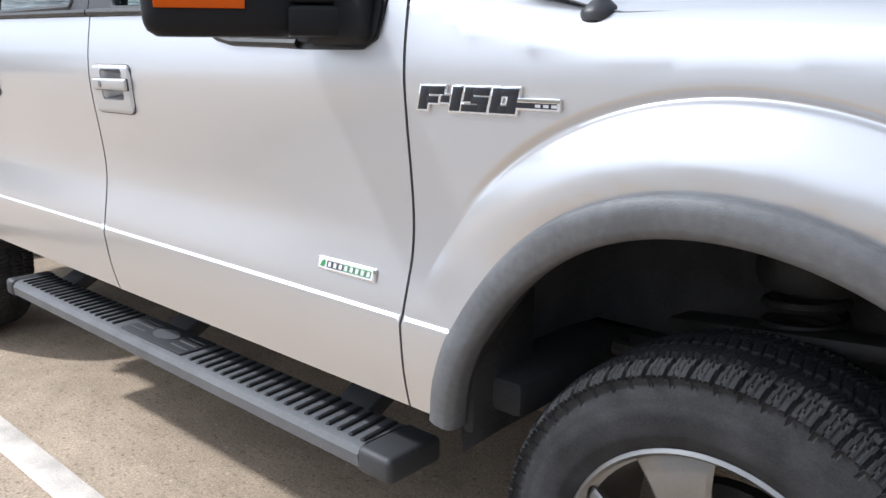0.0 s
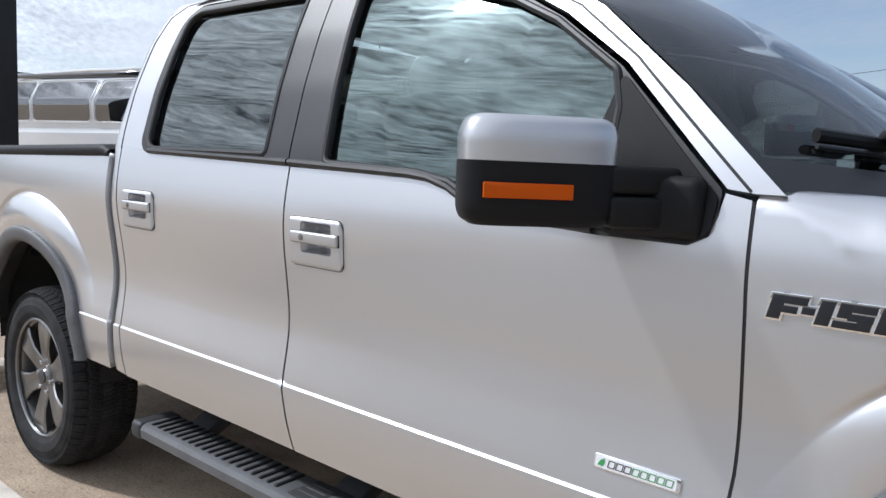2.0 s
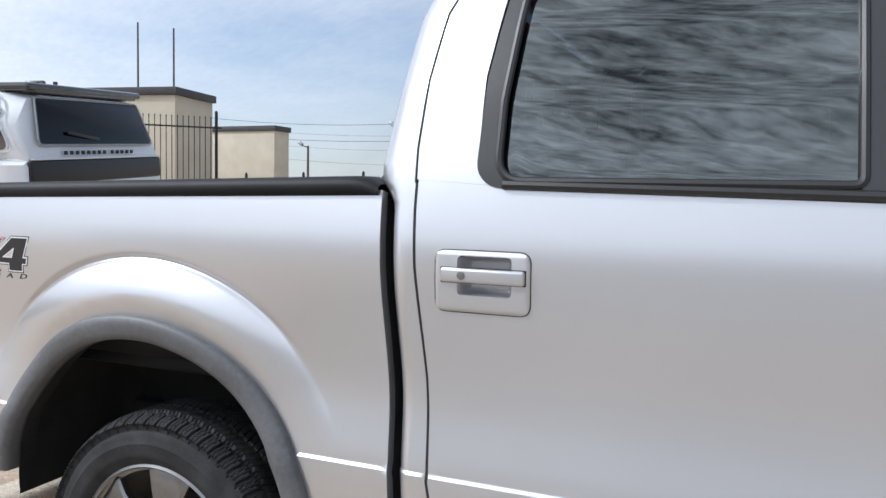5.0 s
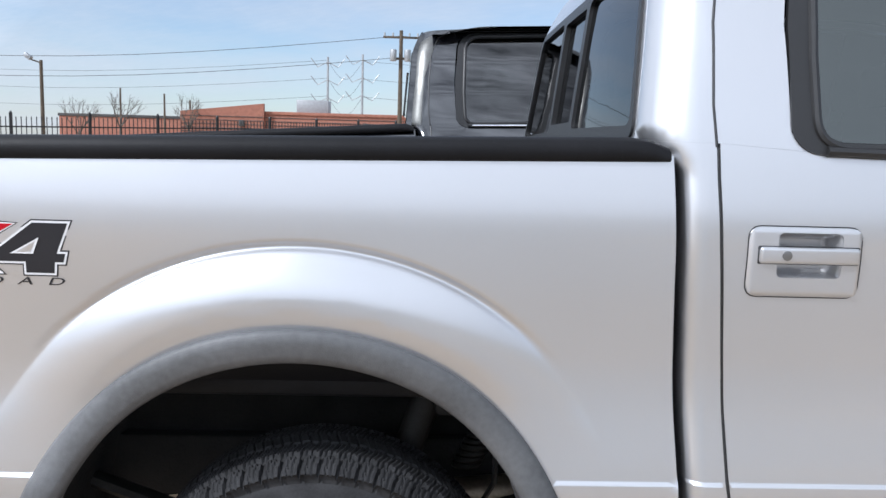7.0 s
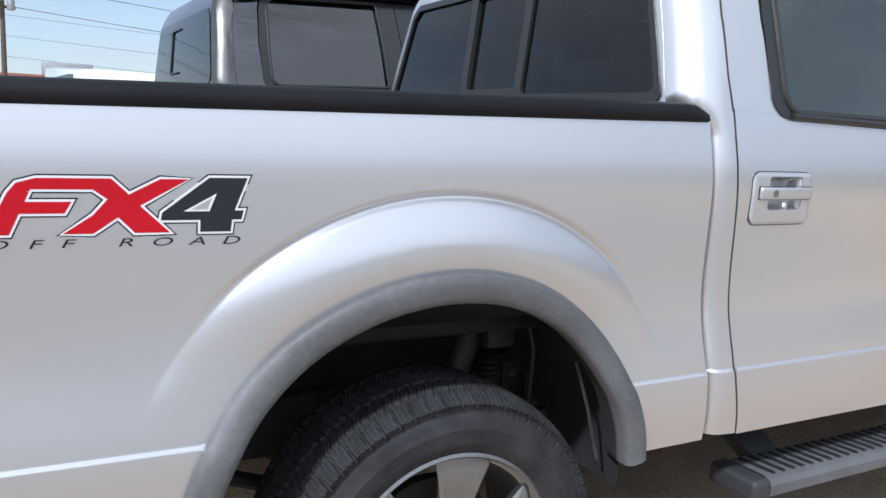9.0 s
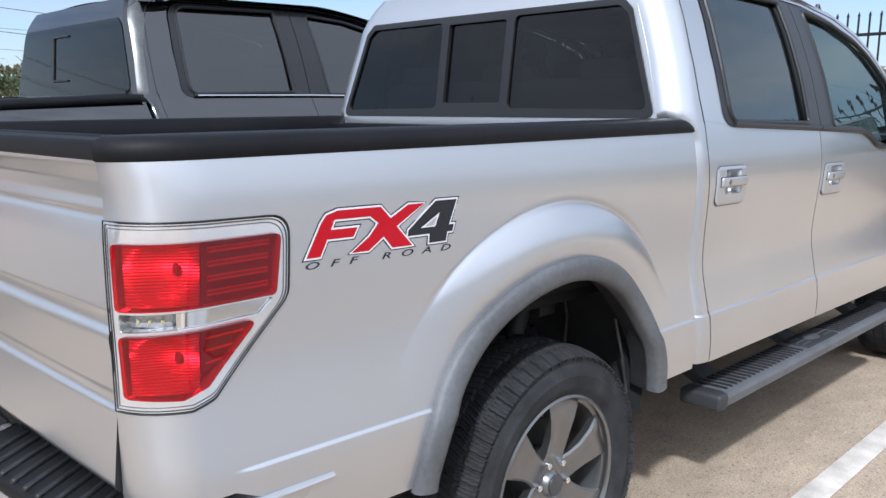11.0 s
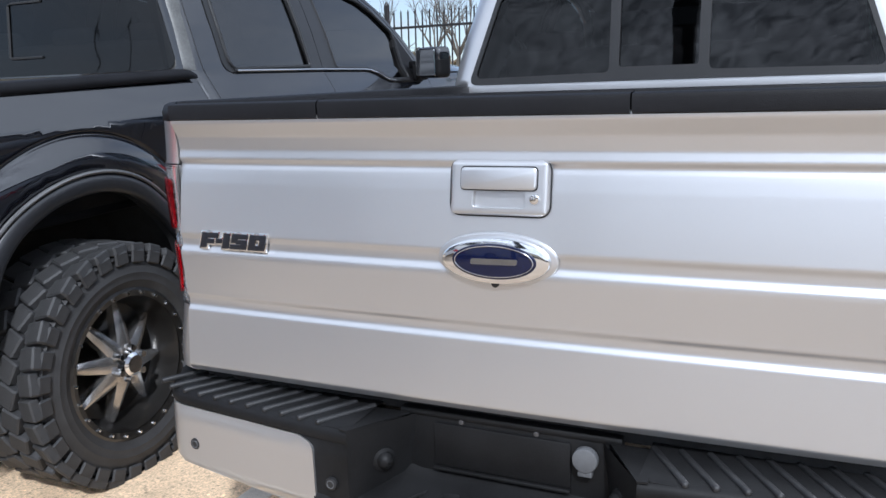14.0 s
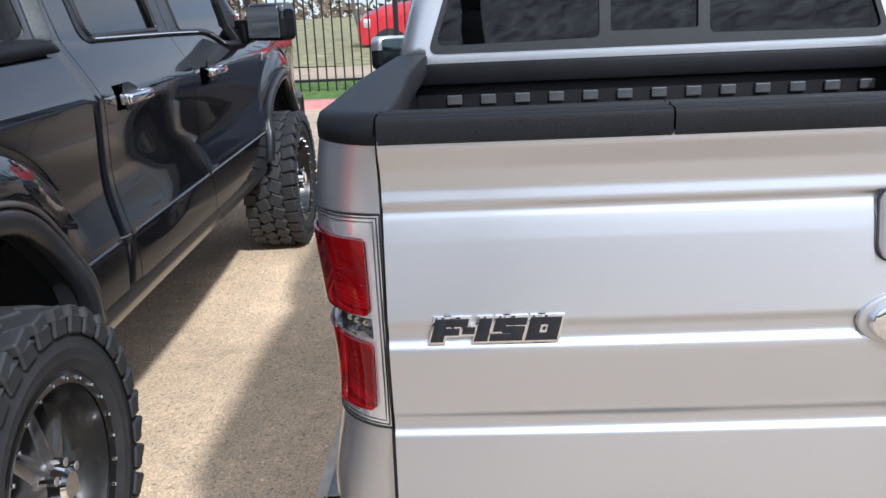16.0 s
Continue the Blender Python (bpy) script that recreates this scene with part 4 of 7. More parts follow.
for y0, y1 in ((-0.818, -0.262), (-0.259, 0.402), (0.405, 0.818)):
    part("gate_cap", sharp(grid(lambda y, k: (-1.211 + crown(y) + cap_sec[int(k)][0], y, 1.378 + cap_sec[int(k)][1]), np.linspace(y0, y1, 18), range(len(cap_sec)), flip=True), 28), "cap", gate, "black plastic cap along the tailgate")
part("gate_inner", box((0.03, 1.62, 0.50), (-1.085, 0, 1.13), 0.01), "cap", gate)


# ---- fittings of the silver pickup ----
def on_gate(out=0.0):
    return lambda u, v, d: Vector((-1.196 + crown(u) - out - d, u, v))


def ellipse(cx, cz, a, b, n=48):
    return [(cx + a * math.cos(2 * math.pi * k / n), cz + b * math.sin(2 * math.pi * k / n)) for k in range(n)]


# tailgate handle
on_plate = lambda out: lambda u, v, d: Vector((-1.201 + 0.14 * (v - 1.178) + crown(u) - out - d, u, v))
POCKET = rounded([(-0.060, 1.190), (0.053, 1.190), (0.050, 1.232), (-0.057, 1.232)], 0.008)
plate_edge = lambda u, v: min(u + 0.106, 0.102 - u, v - 1.174, 1.284 - v)
plate_skin = lambda out: lambda u, v: tuple(on_plate(out + 0.011 * math.sqrt(1 - (1 - min(1.0, max(0.0, plate_edge(u, v) / 0.010))) ** 2))(u, v, 0))
gh = part("gate_handle", sheet(rounded([(-0.106, 1.174), (0.102, 1.174), (0.102, 1.284), (-0.106, 1.284)], 0.026), plate_skin(0.0), [POCKET], step=0.006, edge=0.005, thick=0.012, flip=True), "silver", gate, "silver tailgate handle plate")
part("pocket", grid(lambda u, v: tuple(on_plate(0.0105 - 0.030 * smooth((1 - max(abs(u), abs(v))) * 3.2))(-0.0035 + 0.062 * u, 1.211 + 0.025 * v, 0)), np.linspace(-1, 1, 25), np.linspace(-1, 1, 17), flip=True), "silver", gh, "shaded finger pocket")
part("gap", prism(rounded([(-0.084, 1.224), (0.078, 1.224), (0.078, 1.272), (-0.084, 1.272)], 0.011), 0.0016, on_plate(0.0108)), "trim", gh)
part("paddle", prism(rounded([(-0.082, 1.226), (0.076, 1.226), (0.076, 1.270), (-0.082, 1.270)], 0.010), 0.008, on_plate(0.0112), 0.004), "silver", gh)
part("seam", tube([on_plate(0.001)(u, v, 0) for u, v in rounded([(-0.1075, 1.1725), (0.1035, 1.1725), (0.1035, 1.2855), (-0.1075, 1.2855)], 0.026)], 0.0014, 6, True), "trim", gh)
part("lock", cyl(0.0095, 0.006, (-1.209, -0.078, 1.209), "x", 20, bevel=0.001), "chrome", gh)
# oval badge
ob = part("oval_badge", prism(ellipse(0, 1.087, 0.128, 0.055), 0.008, on_gate(0.011), 0.005), "silver", gate, "oval badge with a silver surround")
part("chrome_ring", prism(ellipse(0, 1.086, 0.115, 0.048), 0.018, on_gate(0.015), 0.009), "chrome", ob, "chrome oval ring")
part("blue_field", prism(ellipse(0, 1.086, 0.088, 0.036), 0.004, on_gate(0.033), 0.002), "blue", ob, "deep blue enamel oval")
part("inner_line", tube([on_gate(0.0375)(u, v, 0) for u, v in ellipse(0, 1.086, 0.082, 0.031)], 0.0012, 6, True), "chrome", ob)
part("script_bar", prism(rounded([(0.05, 1.079), (0.046, 1.091), (-0.052, 1.093), (-0.048, 1.081)], 0.005), 0.0012, on_gate(0.0368)), "alloy", ob, "pale bar in place of script")
part("camera_lens", cyl(0.008, 0.016, (-1.212, 0.002, 1.038), "x", 16, bevel=0.002), "trim", ob, "small black reversing camera")


def badge(parent, fn, u0, u1, z0, z1, bar=None, flip=1):
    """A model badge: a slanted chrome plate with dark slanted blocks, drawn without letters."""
    h = z1 - z0
    sl = 0.30 * h * flip
    L = u1 - u0
    pl = new("badge")
    pl.parent = parent
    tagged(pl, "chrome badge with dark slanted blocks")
    w = L / 4.0
    for a, b, c0, c1 in ((0.10, 0.42, 0.06, 0.94), (0.42, 1.05, 0.70, 0.94), (0.42, 0.85, 0.34, 0.54), (1.02, 1.32, 0.38, 0.58), (1.45, 1.78, 0.06, 0.94), (1.95, 2.25, 0.46, 0.94), (2.25, 2.85, 0.72, 0.94), (2.25, 2.85, 0.38, 0.58), (2.52, 2.85, 0.06, 0.46), (1.92, 2.52, 0.06, 0.26),
                         (3.02, 3.32, 0.06, 0.94), (3.32, 3.90, 0.72, 0.94), (3.62, 3.92, 0.06, 0.72), (3.32, 3.62, 0.06, 0.28)):
        for name, g, d0, d1, mat in (("edge", 0.0056, 0.0, 0.0055, "chrome"), ("block", 0.0020, 0.0, 0.0068, "decal_black")):
            gu, gz = g * flip * (1 if L > 0 else -1), g
            q = [(u0 + a * w + sl * c0 - gu, z0 + c0 * h - gz), (u0 + b * w + sl * c0 + gu, z0 + c0 * h - gz), (u0 + b * w + sl * c1 + gu, z0 + c1 * h + gz), (u0 + a * w + sl * c1 - gu, z0 + c1 * h + gz)]
            part(name, prism(q if L > 0 else q[::-1], d1, fn, 0.0012), mat, pl)
    if bar is not None:
        z2, z3 = z0 + 0.18 * h, z0 + 0.66 * h
        q = [(u1 - 0.01 * (1 if L > 0 else -1), z2), (bar, z2), (bar, z3), (u1 - 0.01 * (1 if L > 0 else -1), z3)]
        part("bar", prism(q if L > 0 else q[::-1], 0.006, fn, 0.002), "chrome", pl)
        q = [(u1, z2 + 0.004), (bar - 0.006, z2 + 0.004), (bar - 0.006, z3 - 0.008), (u1, z3 - 0.008)]
        part("dark_band", prism(q, 0.0008, lambda u, v, d: fn(u, v, d + 0.0058)), "decal_black", pl)
        for k in range(3):
            b0 = bar - (0.048 - 0.016 * k) * (1 if L > 0 else -1)
            b1 = b0 + 0.011 * (1 if L > 0 else -1)
            q = [(b0, z2 + 0.006), (b1, z2 + 0.006), (b1, z3 - 0.010), (b0, z3 - 0.010)]
            part("block", prism(q if L > 0 else q[::-1], 0.002, lambda u, v, d: fn(u, v, d + 0.0062)), "chrome", pl)
    return pl


def on_side(skin, side, out=0.001):
    return lambda u, v, d: Vector((lambda p: (p[0], p[1] * -side, p[2]))(skin(u, v))) + Vector((0, side * (out + d), 0))


badge(gate, lambda u, v, d: on_gate(0.0125)(-u, v, d), -0.760, -0.566, 1.071, 1.108)
for side in (-1, 1):
    badge(truck, on_side(fender_skin, side), 3.152, 3.385, 1.202, 1.246, 3.475)
    eco = part("name_plate", prism(rounded([(2.838, 0.838), (3.026, 0.838), (3.026, 0.866), (2.838, 0.866)], 0.004), 0.004, on_side(cab_skin(), side), 0.0015), "chrome", doors[side][0], "white name plate with a green leaf")
    part("face", prism(rounded([(2.841, 0.841), (3.018, 0.841), (3.018, 0.863), (2.841, 0.863)], 0.003), 0.001, on_side(cab_skin(), side, 0.0045)), "decal_white", eco)
    part("leaf", prism([(2.848, 0.846), (2.860, 0.845), (2.864, 0.853), (2.862, 0.861), (2.853, 0.856)], 0.0008, on_side(cab_skin(), side, 0.0058)), "decal_green", eco)
    for k in range(8):
        x = 2.871 + 0.0178 * k
        q = [(x, 0.846), (x + 0.014, 0.846), (x + 0.016, 0.859), (x + 0.002, 0.859)]
        part("mark", tube([on_side(cab_skin(), side, 0.006)(u, v, 0) for u, v in q], 0.0012, 5, True), "trim" if k < 3 else "decal_green", eco)


# off-road decal on the bed sides
def decal(parent, side):
    skin = bed_skin()
    def put(name, poly, mat, out):
        bm = prism(poly, 0.0003, on_side(skin, side, out))
        return part(name, bm, mat, parent)
    def grown(poly, g):
        c = [sum(p[i] for p in poly) / len(poly) for i in (0, 1)]
        out = []
        n = len(poly)
        for k in range(n):
            a, p, b = Vector(poly[k - 1]), Vector(poly[k]), Vector(poly[(k + 1) % n])
            e1, e2 = (p - a).normalized(), (b - p).normalized()
            n1, n2 = Vector((e1.y, -e1.x)), Vector((e2.y, -e2.x))
            m = (n1 + n2)
            m = m / max(0.35, m.length_squared / 2) if m.length > 1e-6 else n1
            out.append(tuple(p + m * g))
        return out
    x0 = -0.845
    shapes = (("red_stroke", "decal_red", [(-0.845, 1.173), (-0.812, 1.173), (-0.797, 1.207), (-0.732, 1.207), (-0.722, 1.226), (-0.789, 1.226), (-0.780, 1.246), (-0.690, 1.246), (-0.668, 1.230), (-0.690, 1.204), (-0.735, 1.173),
                                           (-0.690, 1.173), (-0.652, 1.200), (-0.626, 1.173), (-0.570, 1.173), (-0.618, 1.219), (-0.540, 1.264), (-0.585, 1.264), (-0.635, 1.238), (-0.662, 1.264), (-0.772, 1.264), (-0.800, 1.256), (-0.813, 1.240)]),
              ("black_stroke", "decal_black", [(-0.585, 1.194), (-0.520, 1.194), (-0.520, 1.173), (-0.468, 1.173), (-0.466, 1.194), (-0.450, 1.194), (-0.446, 1.210), (-0.462, 1.210), (-0.440, 1.267), (-0.505, 1.267), (-0.583, 1.207)]))
    group = []
    for name, mat, poly in shapes:
        put("outline", grown(poly, 0.0065), "decal_black", 0.0005)
        put("outline", grown(poly, 0.004), "decal_white", 0.0009)
        put(name, poly, mat, 0.0013)
    put("inset", [(-0.548, 1.209), (-0.505, 1.209), (-0.493, 1.240)], "decal_white", 0.0018)
    put("inset", [(-0.535, 1.2125), (-0.509, 1.2125), (-0.501, 1.233)], "silver", 0.0021)
    # the two readable words, in letters
    cu = bpy.data.curves.new("words", "FONT")
    cu.body, cu.size, cu.extrude, cu.space_character, cu.shear = "OFF ROAD", 0.0205, 0.0004, 2.25, 0.25
    tmp = new("words", cu)
    bpy.context.view_layer.update()
    me = bpy.data.meshes.new_from_object(tmp)
    bpy.data.objects.remove(tmp)
    w = max(v.co.x for v in me.vertices)
    k = 0.40 / w
    for v in me.vertices:
        u = v.co.x * k
        x = -0.85 + u if side < 0 else -0.45 - u
        v.co = on_side(skin, side, 0.0008)(x, 1.150 + v.co.y, v.co.z)
    whole = bmesh.new()
    whole.from_mesh(me)
    todo = set(whole.verts)
    for first in whole.verts:
        if first not in todo:
            continue
        todo.discard(first)
        island, edge = set(), [first]
        while edge:
            v = edge.pop()
            island.add(v)
            for e in v.link_edges:
                w2 = e.other_vert(v)
                if w2 in todo:
                    todo.discard(w2)
                    edge.append(w2)
        letter = bmesh.new()
        made = {v: letter.verts.new(v.co) for v in whole.verts if v in island}
        for f in whole.faces:
            if f.verts[0] in island:
                letter.faces.new([made[v] for v in f.verts])
        part("letter", letter, "decal_black", parent, "thin black letter")
    whole.free()


for side in (-1, 1):
    decal(truck, side)

# tail lamps
def tail_lamp(side):
    """A silvered shell behind red and clear panes, with ribbed reflectors and a dark panel inside."""
    S = lambda o: sided(bed_skin(o), side)
    shape = rounded([(p[0] + (0.003 if p[0] < -1.2 else (-0.003 if p[0] > -1.0 else 0)), p[1] + (-0.003 if p[1] > 1.1 else 0.003)) for p in LAMP], LAMP_R)
    lamp = part("tail_lamp", sheet(shape, S(-0.034), step=0.03, thick=0.004, flip=side > 0), "reflector", truck, "tail lamp with red lenses and a clear reversing strip")

    def pane(name, poly, mat, o, r=0.012, th=0.004, label=""):
        return part(name, sheet(rounded(poly, r), S(o), step=0.02, edge=0.012, thick=th, flip=side > 0), mat, lamp, label)
    upper = [(-1.214, 1.106), (-0.914, 1.113), (-0.908, 1.232), (-1.214, 1.228)]
    lower = [(-1.210, 0.946), (-1.10, 0.940), (-1.055, 0.958), (-0.950, 1.071), (-1.214, 1.060)]
    middle = [(-1.214, 1.066), (-0.946, 1.078), (-0.914, 1.108), (-1.214, 1.100)]
    # the clear rim in front of the shell
    part("rim", sheet(shape, S(0.001), [rounded(upper, 0.012), rounded(lower, 0.012), rounded(middle, 0.004)], step=0.02, edge=0.012, thick=0.030, flip=side > 0), "clear", lamp, "bright silvered lamp rim")
    pane("upper_lens", upper, "red_pane", 0.009, label="clear red lens")
    pane("lower_lens", lower, "red_pane", 0.009, label="clear red lens")
    pane("reversing_lens", [(-1.212, 1.068), (-1.112, 1.072), (-1.112, 1.101), (-1.212, 1.099)], "clear_pane", 0.003, 0.003)
    pane("chrome_strip", [(-1.108, 1.072), (-0.948, 1.080), (-0.918, 1.106), (-1.108, 1.101)], "chrome", -0.004, 0.003)
    # ribbed reflector bowls
    for cx, cz, a, b in ((-1.135, 1.170, 0.070, 0.058), (-1.135, 1.003, 0.070, 0.055)):
        def bowl(u, v, cx=cx, cz=cz, a=a, b=b):
            d = min(1.0, math.hypot(u, v))
            return S(-0.030 + 0.020 * d * d + 0.0022 * abs((v * 20) % 2 - 1))(cx + a * u, cz + b * v)
        part("reflector_bowl", sharp(grid(bowl, np.linspace(-1, 1, 15), np.linspace(-1, 1, 121), flip=side > 0), 25), "reflector", lamp, "ribbed silver reflector")
        part("bulb", cyl(0.011, 0.012, S(-0.026)(cx + 0.030, cz + 0.010), "x", 16, bevel=0.004), "lamp_grey", lamp)
    # louvred dark panels towards the side
    pane("dark_panel", [(-1.060, 1.112), (-0.914, 1.116), (-0.912, 1.228), (-1.060, 1.226)], "lamp_dark", -0.014, 0.004)
    for z in (1.128, 1.155, 1.182, 1.208):
        part("louvre", tube_on(S(-0.008), [(-1.050, z), (-0.926, z + 0.003), (-0.926, z + 0.011), (-1.050, z + 0.008)], 0.0016, closed=True), "reflector", lamp)
        pane("louvre_face", [(-1.048, z), (-0.928, z + 0.003), (-0.928, z + 0.010), (-1.048, z + 0.008)], "lamp_grey", -0.0095, 0.001, 0.002)
    pane("dark_panel", [(-1.060, 0.975), (-1.035, 0.990), (-0.962, 1.066), (-1.060, 1.058)], "lamp_dark", -0.014, 0.003)
    for z, x1 in ((0.998, -1.020), (1.022, -0.998), (1.046, -0.975)):
        part("louvre", tube_on(S(-0.008), [(-1.052, z), (x1, z + 0.004)], 0.0022), "reflector", lamp)
    for k in range(3):
        part("led", cyl(0.005, 0.006, S(-0.016)(-1.185 + 0.025 * k, 1.085), "x", 12), "bulb_glass", lamp)
    part("bracket", sharp(grid(lambda x, k: S([-0.026, -0.012, -0.026][int(k)])(x, [1.071, 1.085, 1.098][int(k)]), np.linspace(-1.21, -1.115, 9), range(3), flip=side > 0), 20), "chrome", lamp)
    mid = (-1.07, 1.095)
    for k, r, mat in ((0.965, 0.0012, "trim"), (0.930, 0.0009, "alloy_dark")):
        ring = [((p[0] - mid[0]) * k + mid[0], (p[1] - mid[1]) * k + mid[1]) for p in LAMP]
        part("border_line", tube_on(S(0.0016), rounded(ring, LAMP_R), r, closed=True), mat, lamp)
    part("rim_line", tube_on(S(0.002), rounded(LAMP, LAMP_R), 0.0014, closed=True), "trim", lamp)


def dyed(name, tint, body, share):
    """A dyed clear plastic: partly a tinted pane, partly a body of its own colour, under one gloss."""
    m = glass(name, tint, 1.5, 0.01)
    nt = m.node_tree
    N, L = nt.nodes.new, nt.links.new
    gloss = next(n for n in nt.nodes if n.type == "MIX_SHADER")
    clear = next(n for n in nt.nodes if n.type == "BSDF_TRANSPARENT")
    df, mx = N("ShaderNodeBsdfDiffuse"), N("ShaderNodeMixShader")
    df.inputs[0].default_value = (*body, 1)
    mx.inputs[0].default_value = share
    L(clear.outputs[0], mx.inputs[1])
    L(df.outputs[0], mx.inputs[2])
    L(mx.outputs[0], gloss.inputs[1])
    return m


M["red_pane"] = dyed("red lamp pane", (0.86, 0.006, 0.016), (0.46, 0.002, 0.010), 0.17)
M["clear_pane"] = glass("clear lamp pane", (0.93, 0.93, 0.92), 1.5, 0.01)
M["reflector"] = material("silvered reflector", (0.62, 0.62, 0.62), 0.30, 0.55, 0.10, 22.0)
M["lamp_dark"] = material("dark lamp panel", (0.10, 0.10, 0.10), 0.4, 0, 0.2, 20.0)
M["lamp_grey"] = material("grey louvre face", (0.34, 0.34, 0.345), 0.35, 0.3, 0.15, 20.0)
M["bulb_glass"] = material("yellowish bulb glass", (0.75, 0.70, 0.38), 0.15, 0.0, 0.05, 20.0, coat=1.0)
for side in (-1, 1):
    tail_lamp(side)

# rear bumper
def bumper_x(y):
    return -1.325 + 0.04 * (y / 0.5) ** 2 * smooth((abs(y) - 0.1) / 0.4) * 0.6 + 0.16 * smooth((abs(y) - 0.80) / 0.2) ** 1.5


M["bumper_pad"] = material("scuffed black bumper plastic", (0.008, 0.008, 0.0085), 0.55, 0, 0.4, 9.0, bump=0.0005, bump_scale=320, spec=0.22)
M["bumper_rib"] = material("worn bumper ribs", (0.016, 0.016, 0.017), 0.5, 0, 0.6, 24.0, bump=0.0006, bump_scale=260)
bumper = new("rear_bumper")
bumper.parent = truck
IN, BACK = 0.305, -1.175
for side in (-1, 1):
    ys = np.concatenate([np.linspace(IN, 0.85, 18), np.linspace(0.87, 0.975, 10)])
    sec = [(0.165, 0.724), (0.022, 0.718), (0.007, 0.713), (0.001, 0.704), (0.0, 0.690), (0.004, 0.684)]
    part("top_pad", grid(lambda y, k: (min(bumper_x(y) + sec[int(k)][0], -1.05 if int(k) == 0 else 9), side * y, sec[int(k)][1] - 0.012 * smooth((y - 0.8) / 0.2)), ys, range(6), flip=side < 0), "bumper_pad", bumper, "black ribbed bumper step pad")
    for k in range(11):
        y = 0.345 + 0.052 * k
        part("rib", box((0.150, 0.014, 0.014), (bumper_x(y) + 0.074, side * (y + 0.005), 0.720), 0.0055, 3, turn=(0, -2, side * -33)), "bumper_rib", bumper)
    # inner wing of the pad, slanting back into the recess
    wing = [(bumper_x(IN), IN), (BACK - 0.005, 0.225), (BACK - 0.005, IN + 0.02), (bumper_x(IN) + 0.003, IN + 0.02)]
    part("pad_wing", prism([(x, side * y) for x, y in (wing if side < 0 else wing[::-1])], 0.004, lambda u, v, d: Vector((u, v, 0.714 + d))), "bumper_pad", bumper)
    low = lambda y: 0.505 + 0.025 * smooth((y - 0.5) / 0.3) + 0.085 * smooth((y - 0.80) / 0.17)
    curl = lambda z: 0.006 * smooth((z - 0.66) / 0.03) + 0.020 * smooth((0.56 - z) / 0.06) ** 2
    skin = lambda o: (lambda y, z: (bumper_x(abs(y)) - 0.003 - o + curl(z), side * y, z))
    face = [(0.395, 0.505), (0.398, 0.670)] + [(0.44, 0.682), (0.60, 0.684), (0.84, 0.682), (0.97, 0.676)] + [(y, low(y)) for y in np.linspace(0.97, 0.42, 12)]
    part("fascia", sheet(rounded(face[::-1], [0.0] * (len(face) - 3) + [0.02, 0.035, 0.01]), skin(0.0), step=0.03, thick=0.02, flip=side > 0), "silver", bumper, "silver painted bumper corner")
    black_face = [(IN, 0.475), (IN, 0.716), (0.44, 0.712), (0.46, 0.55), (0.46, 0.475)]
    part("black_face", sheet(black_face[::-1], skin(-0.006), step=0.03, thick=0.02, flip=side > 0), "bumper_pad", bumper)
    part("side_face", grid(lambda k, j: (bumper_x(IN) + (BACK - bumper_x(IN)) * k, side * (IN - 0.095 * k + 0.02 * j * k), 0.716 - (0.175 - 0.03 * k) * j), np.linspace(0, 1, 6), np.linspace(0, 1, 6), flip=side > 0), "bumper_pad", bumper)
    part("corner_wrap", grid(lambda x, k: (x, side * (0.968 - 0.005 * int(k) ** 1.5 - 0.012 * smooth((x + 0.95) / 0.15)), [0.718, 0.69, 0.64, 0.592][int(k)]), np.linspace(-1.085, -0.80, 12), range(4), flip=side < 0), "silver", bumper)
    part("wrap_top", grid(lambda x, k: (x, side * [0.90, 0.962, 0.968][int(k)], [0.722, 0.722, 0.716][int(k)]), np.linspace(-1.06, -0.80, 10), range(3), flip=side < 0), "silver", bumper)
    for y, z in ((0.77, 0.591), (0.350, 0.588)):
        sn = part("sensor", cyl(0.0145, 0.016, (bumper_x(y) + 0.002, side * y, z), "x", 24, bevel=0.003), "trim", bumper, "black round parking sensor")
        part("sensor_ring", tube([(bumper_x(y) - 0.0065, side * y + 0.0085 * math.cos(a), z + 0.0085 * math.sin(a)) for a in np.linspace(0, 6.283, 21)[:-1]], 0.0010, 6, True), "flare", sn)
    stop = part("bumper_stop", sharp(lathe([(0.001, 0.024), (0.010, 0.022), (0.017, 0.015), (0.020, 0.007), (0.027, 0.004), (0.029, -0.01)][::-1], 24, "z"), 40), "bumper_pad", bumper, "black rubber stop")
    stop.matrix_basis = pose(-1.243, side * 0.259, 0.628, 0, 0, 0) @ look((0, 0, 0), (0.62, side * 0.78, 0)).to_quaternion().to_matrix().to_4x4()
part("plate_recess", box((0.02, 0.50, 0.17), (BACK + 0.010, 0, 0.640), 0.004), "bumper_pad", bumper)
part("recess_lip", box((0.05, 0.50, 0.016), (BACK + 0.02, 0, 0.722), 0.006), "bumper_pad", bumper)
part("plate_holder", box((0.008, 0.31, 0.10), (BACK - 0.004, 0.01, 0.655), 0.004), "bumper_pad", bumper, "bare black number plate holder")
part("holder_lip", box((0.014, 0.31, 0.008), (BACK - 0.008, 0.01, 0.600), 0.003), "bumper_pad", bumper)
part("centre_step", grid(lambda y, k: ([BACK, BACK - 0.02, -1.285, -1.312, -1.322, -1.318, -1.30][int(k)] , y, [0.588, 0.573, 0.556, 0.548, 0.530, 0.478, 0.470][int(k)] + 0.006 * smooth((abs(y) - 0.20) / 0.03) * (int(k) < 4)), np.linspace(-0.40, 0.40, 41), range(7), flip=True), "bumper_pad", bumper, "black moulded centre step")
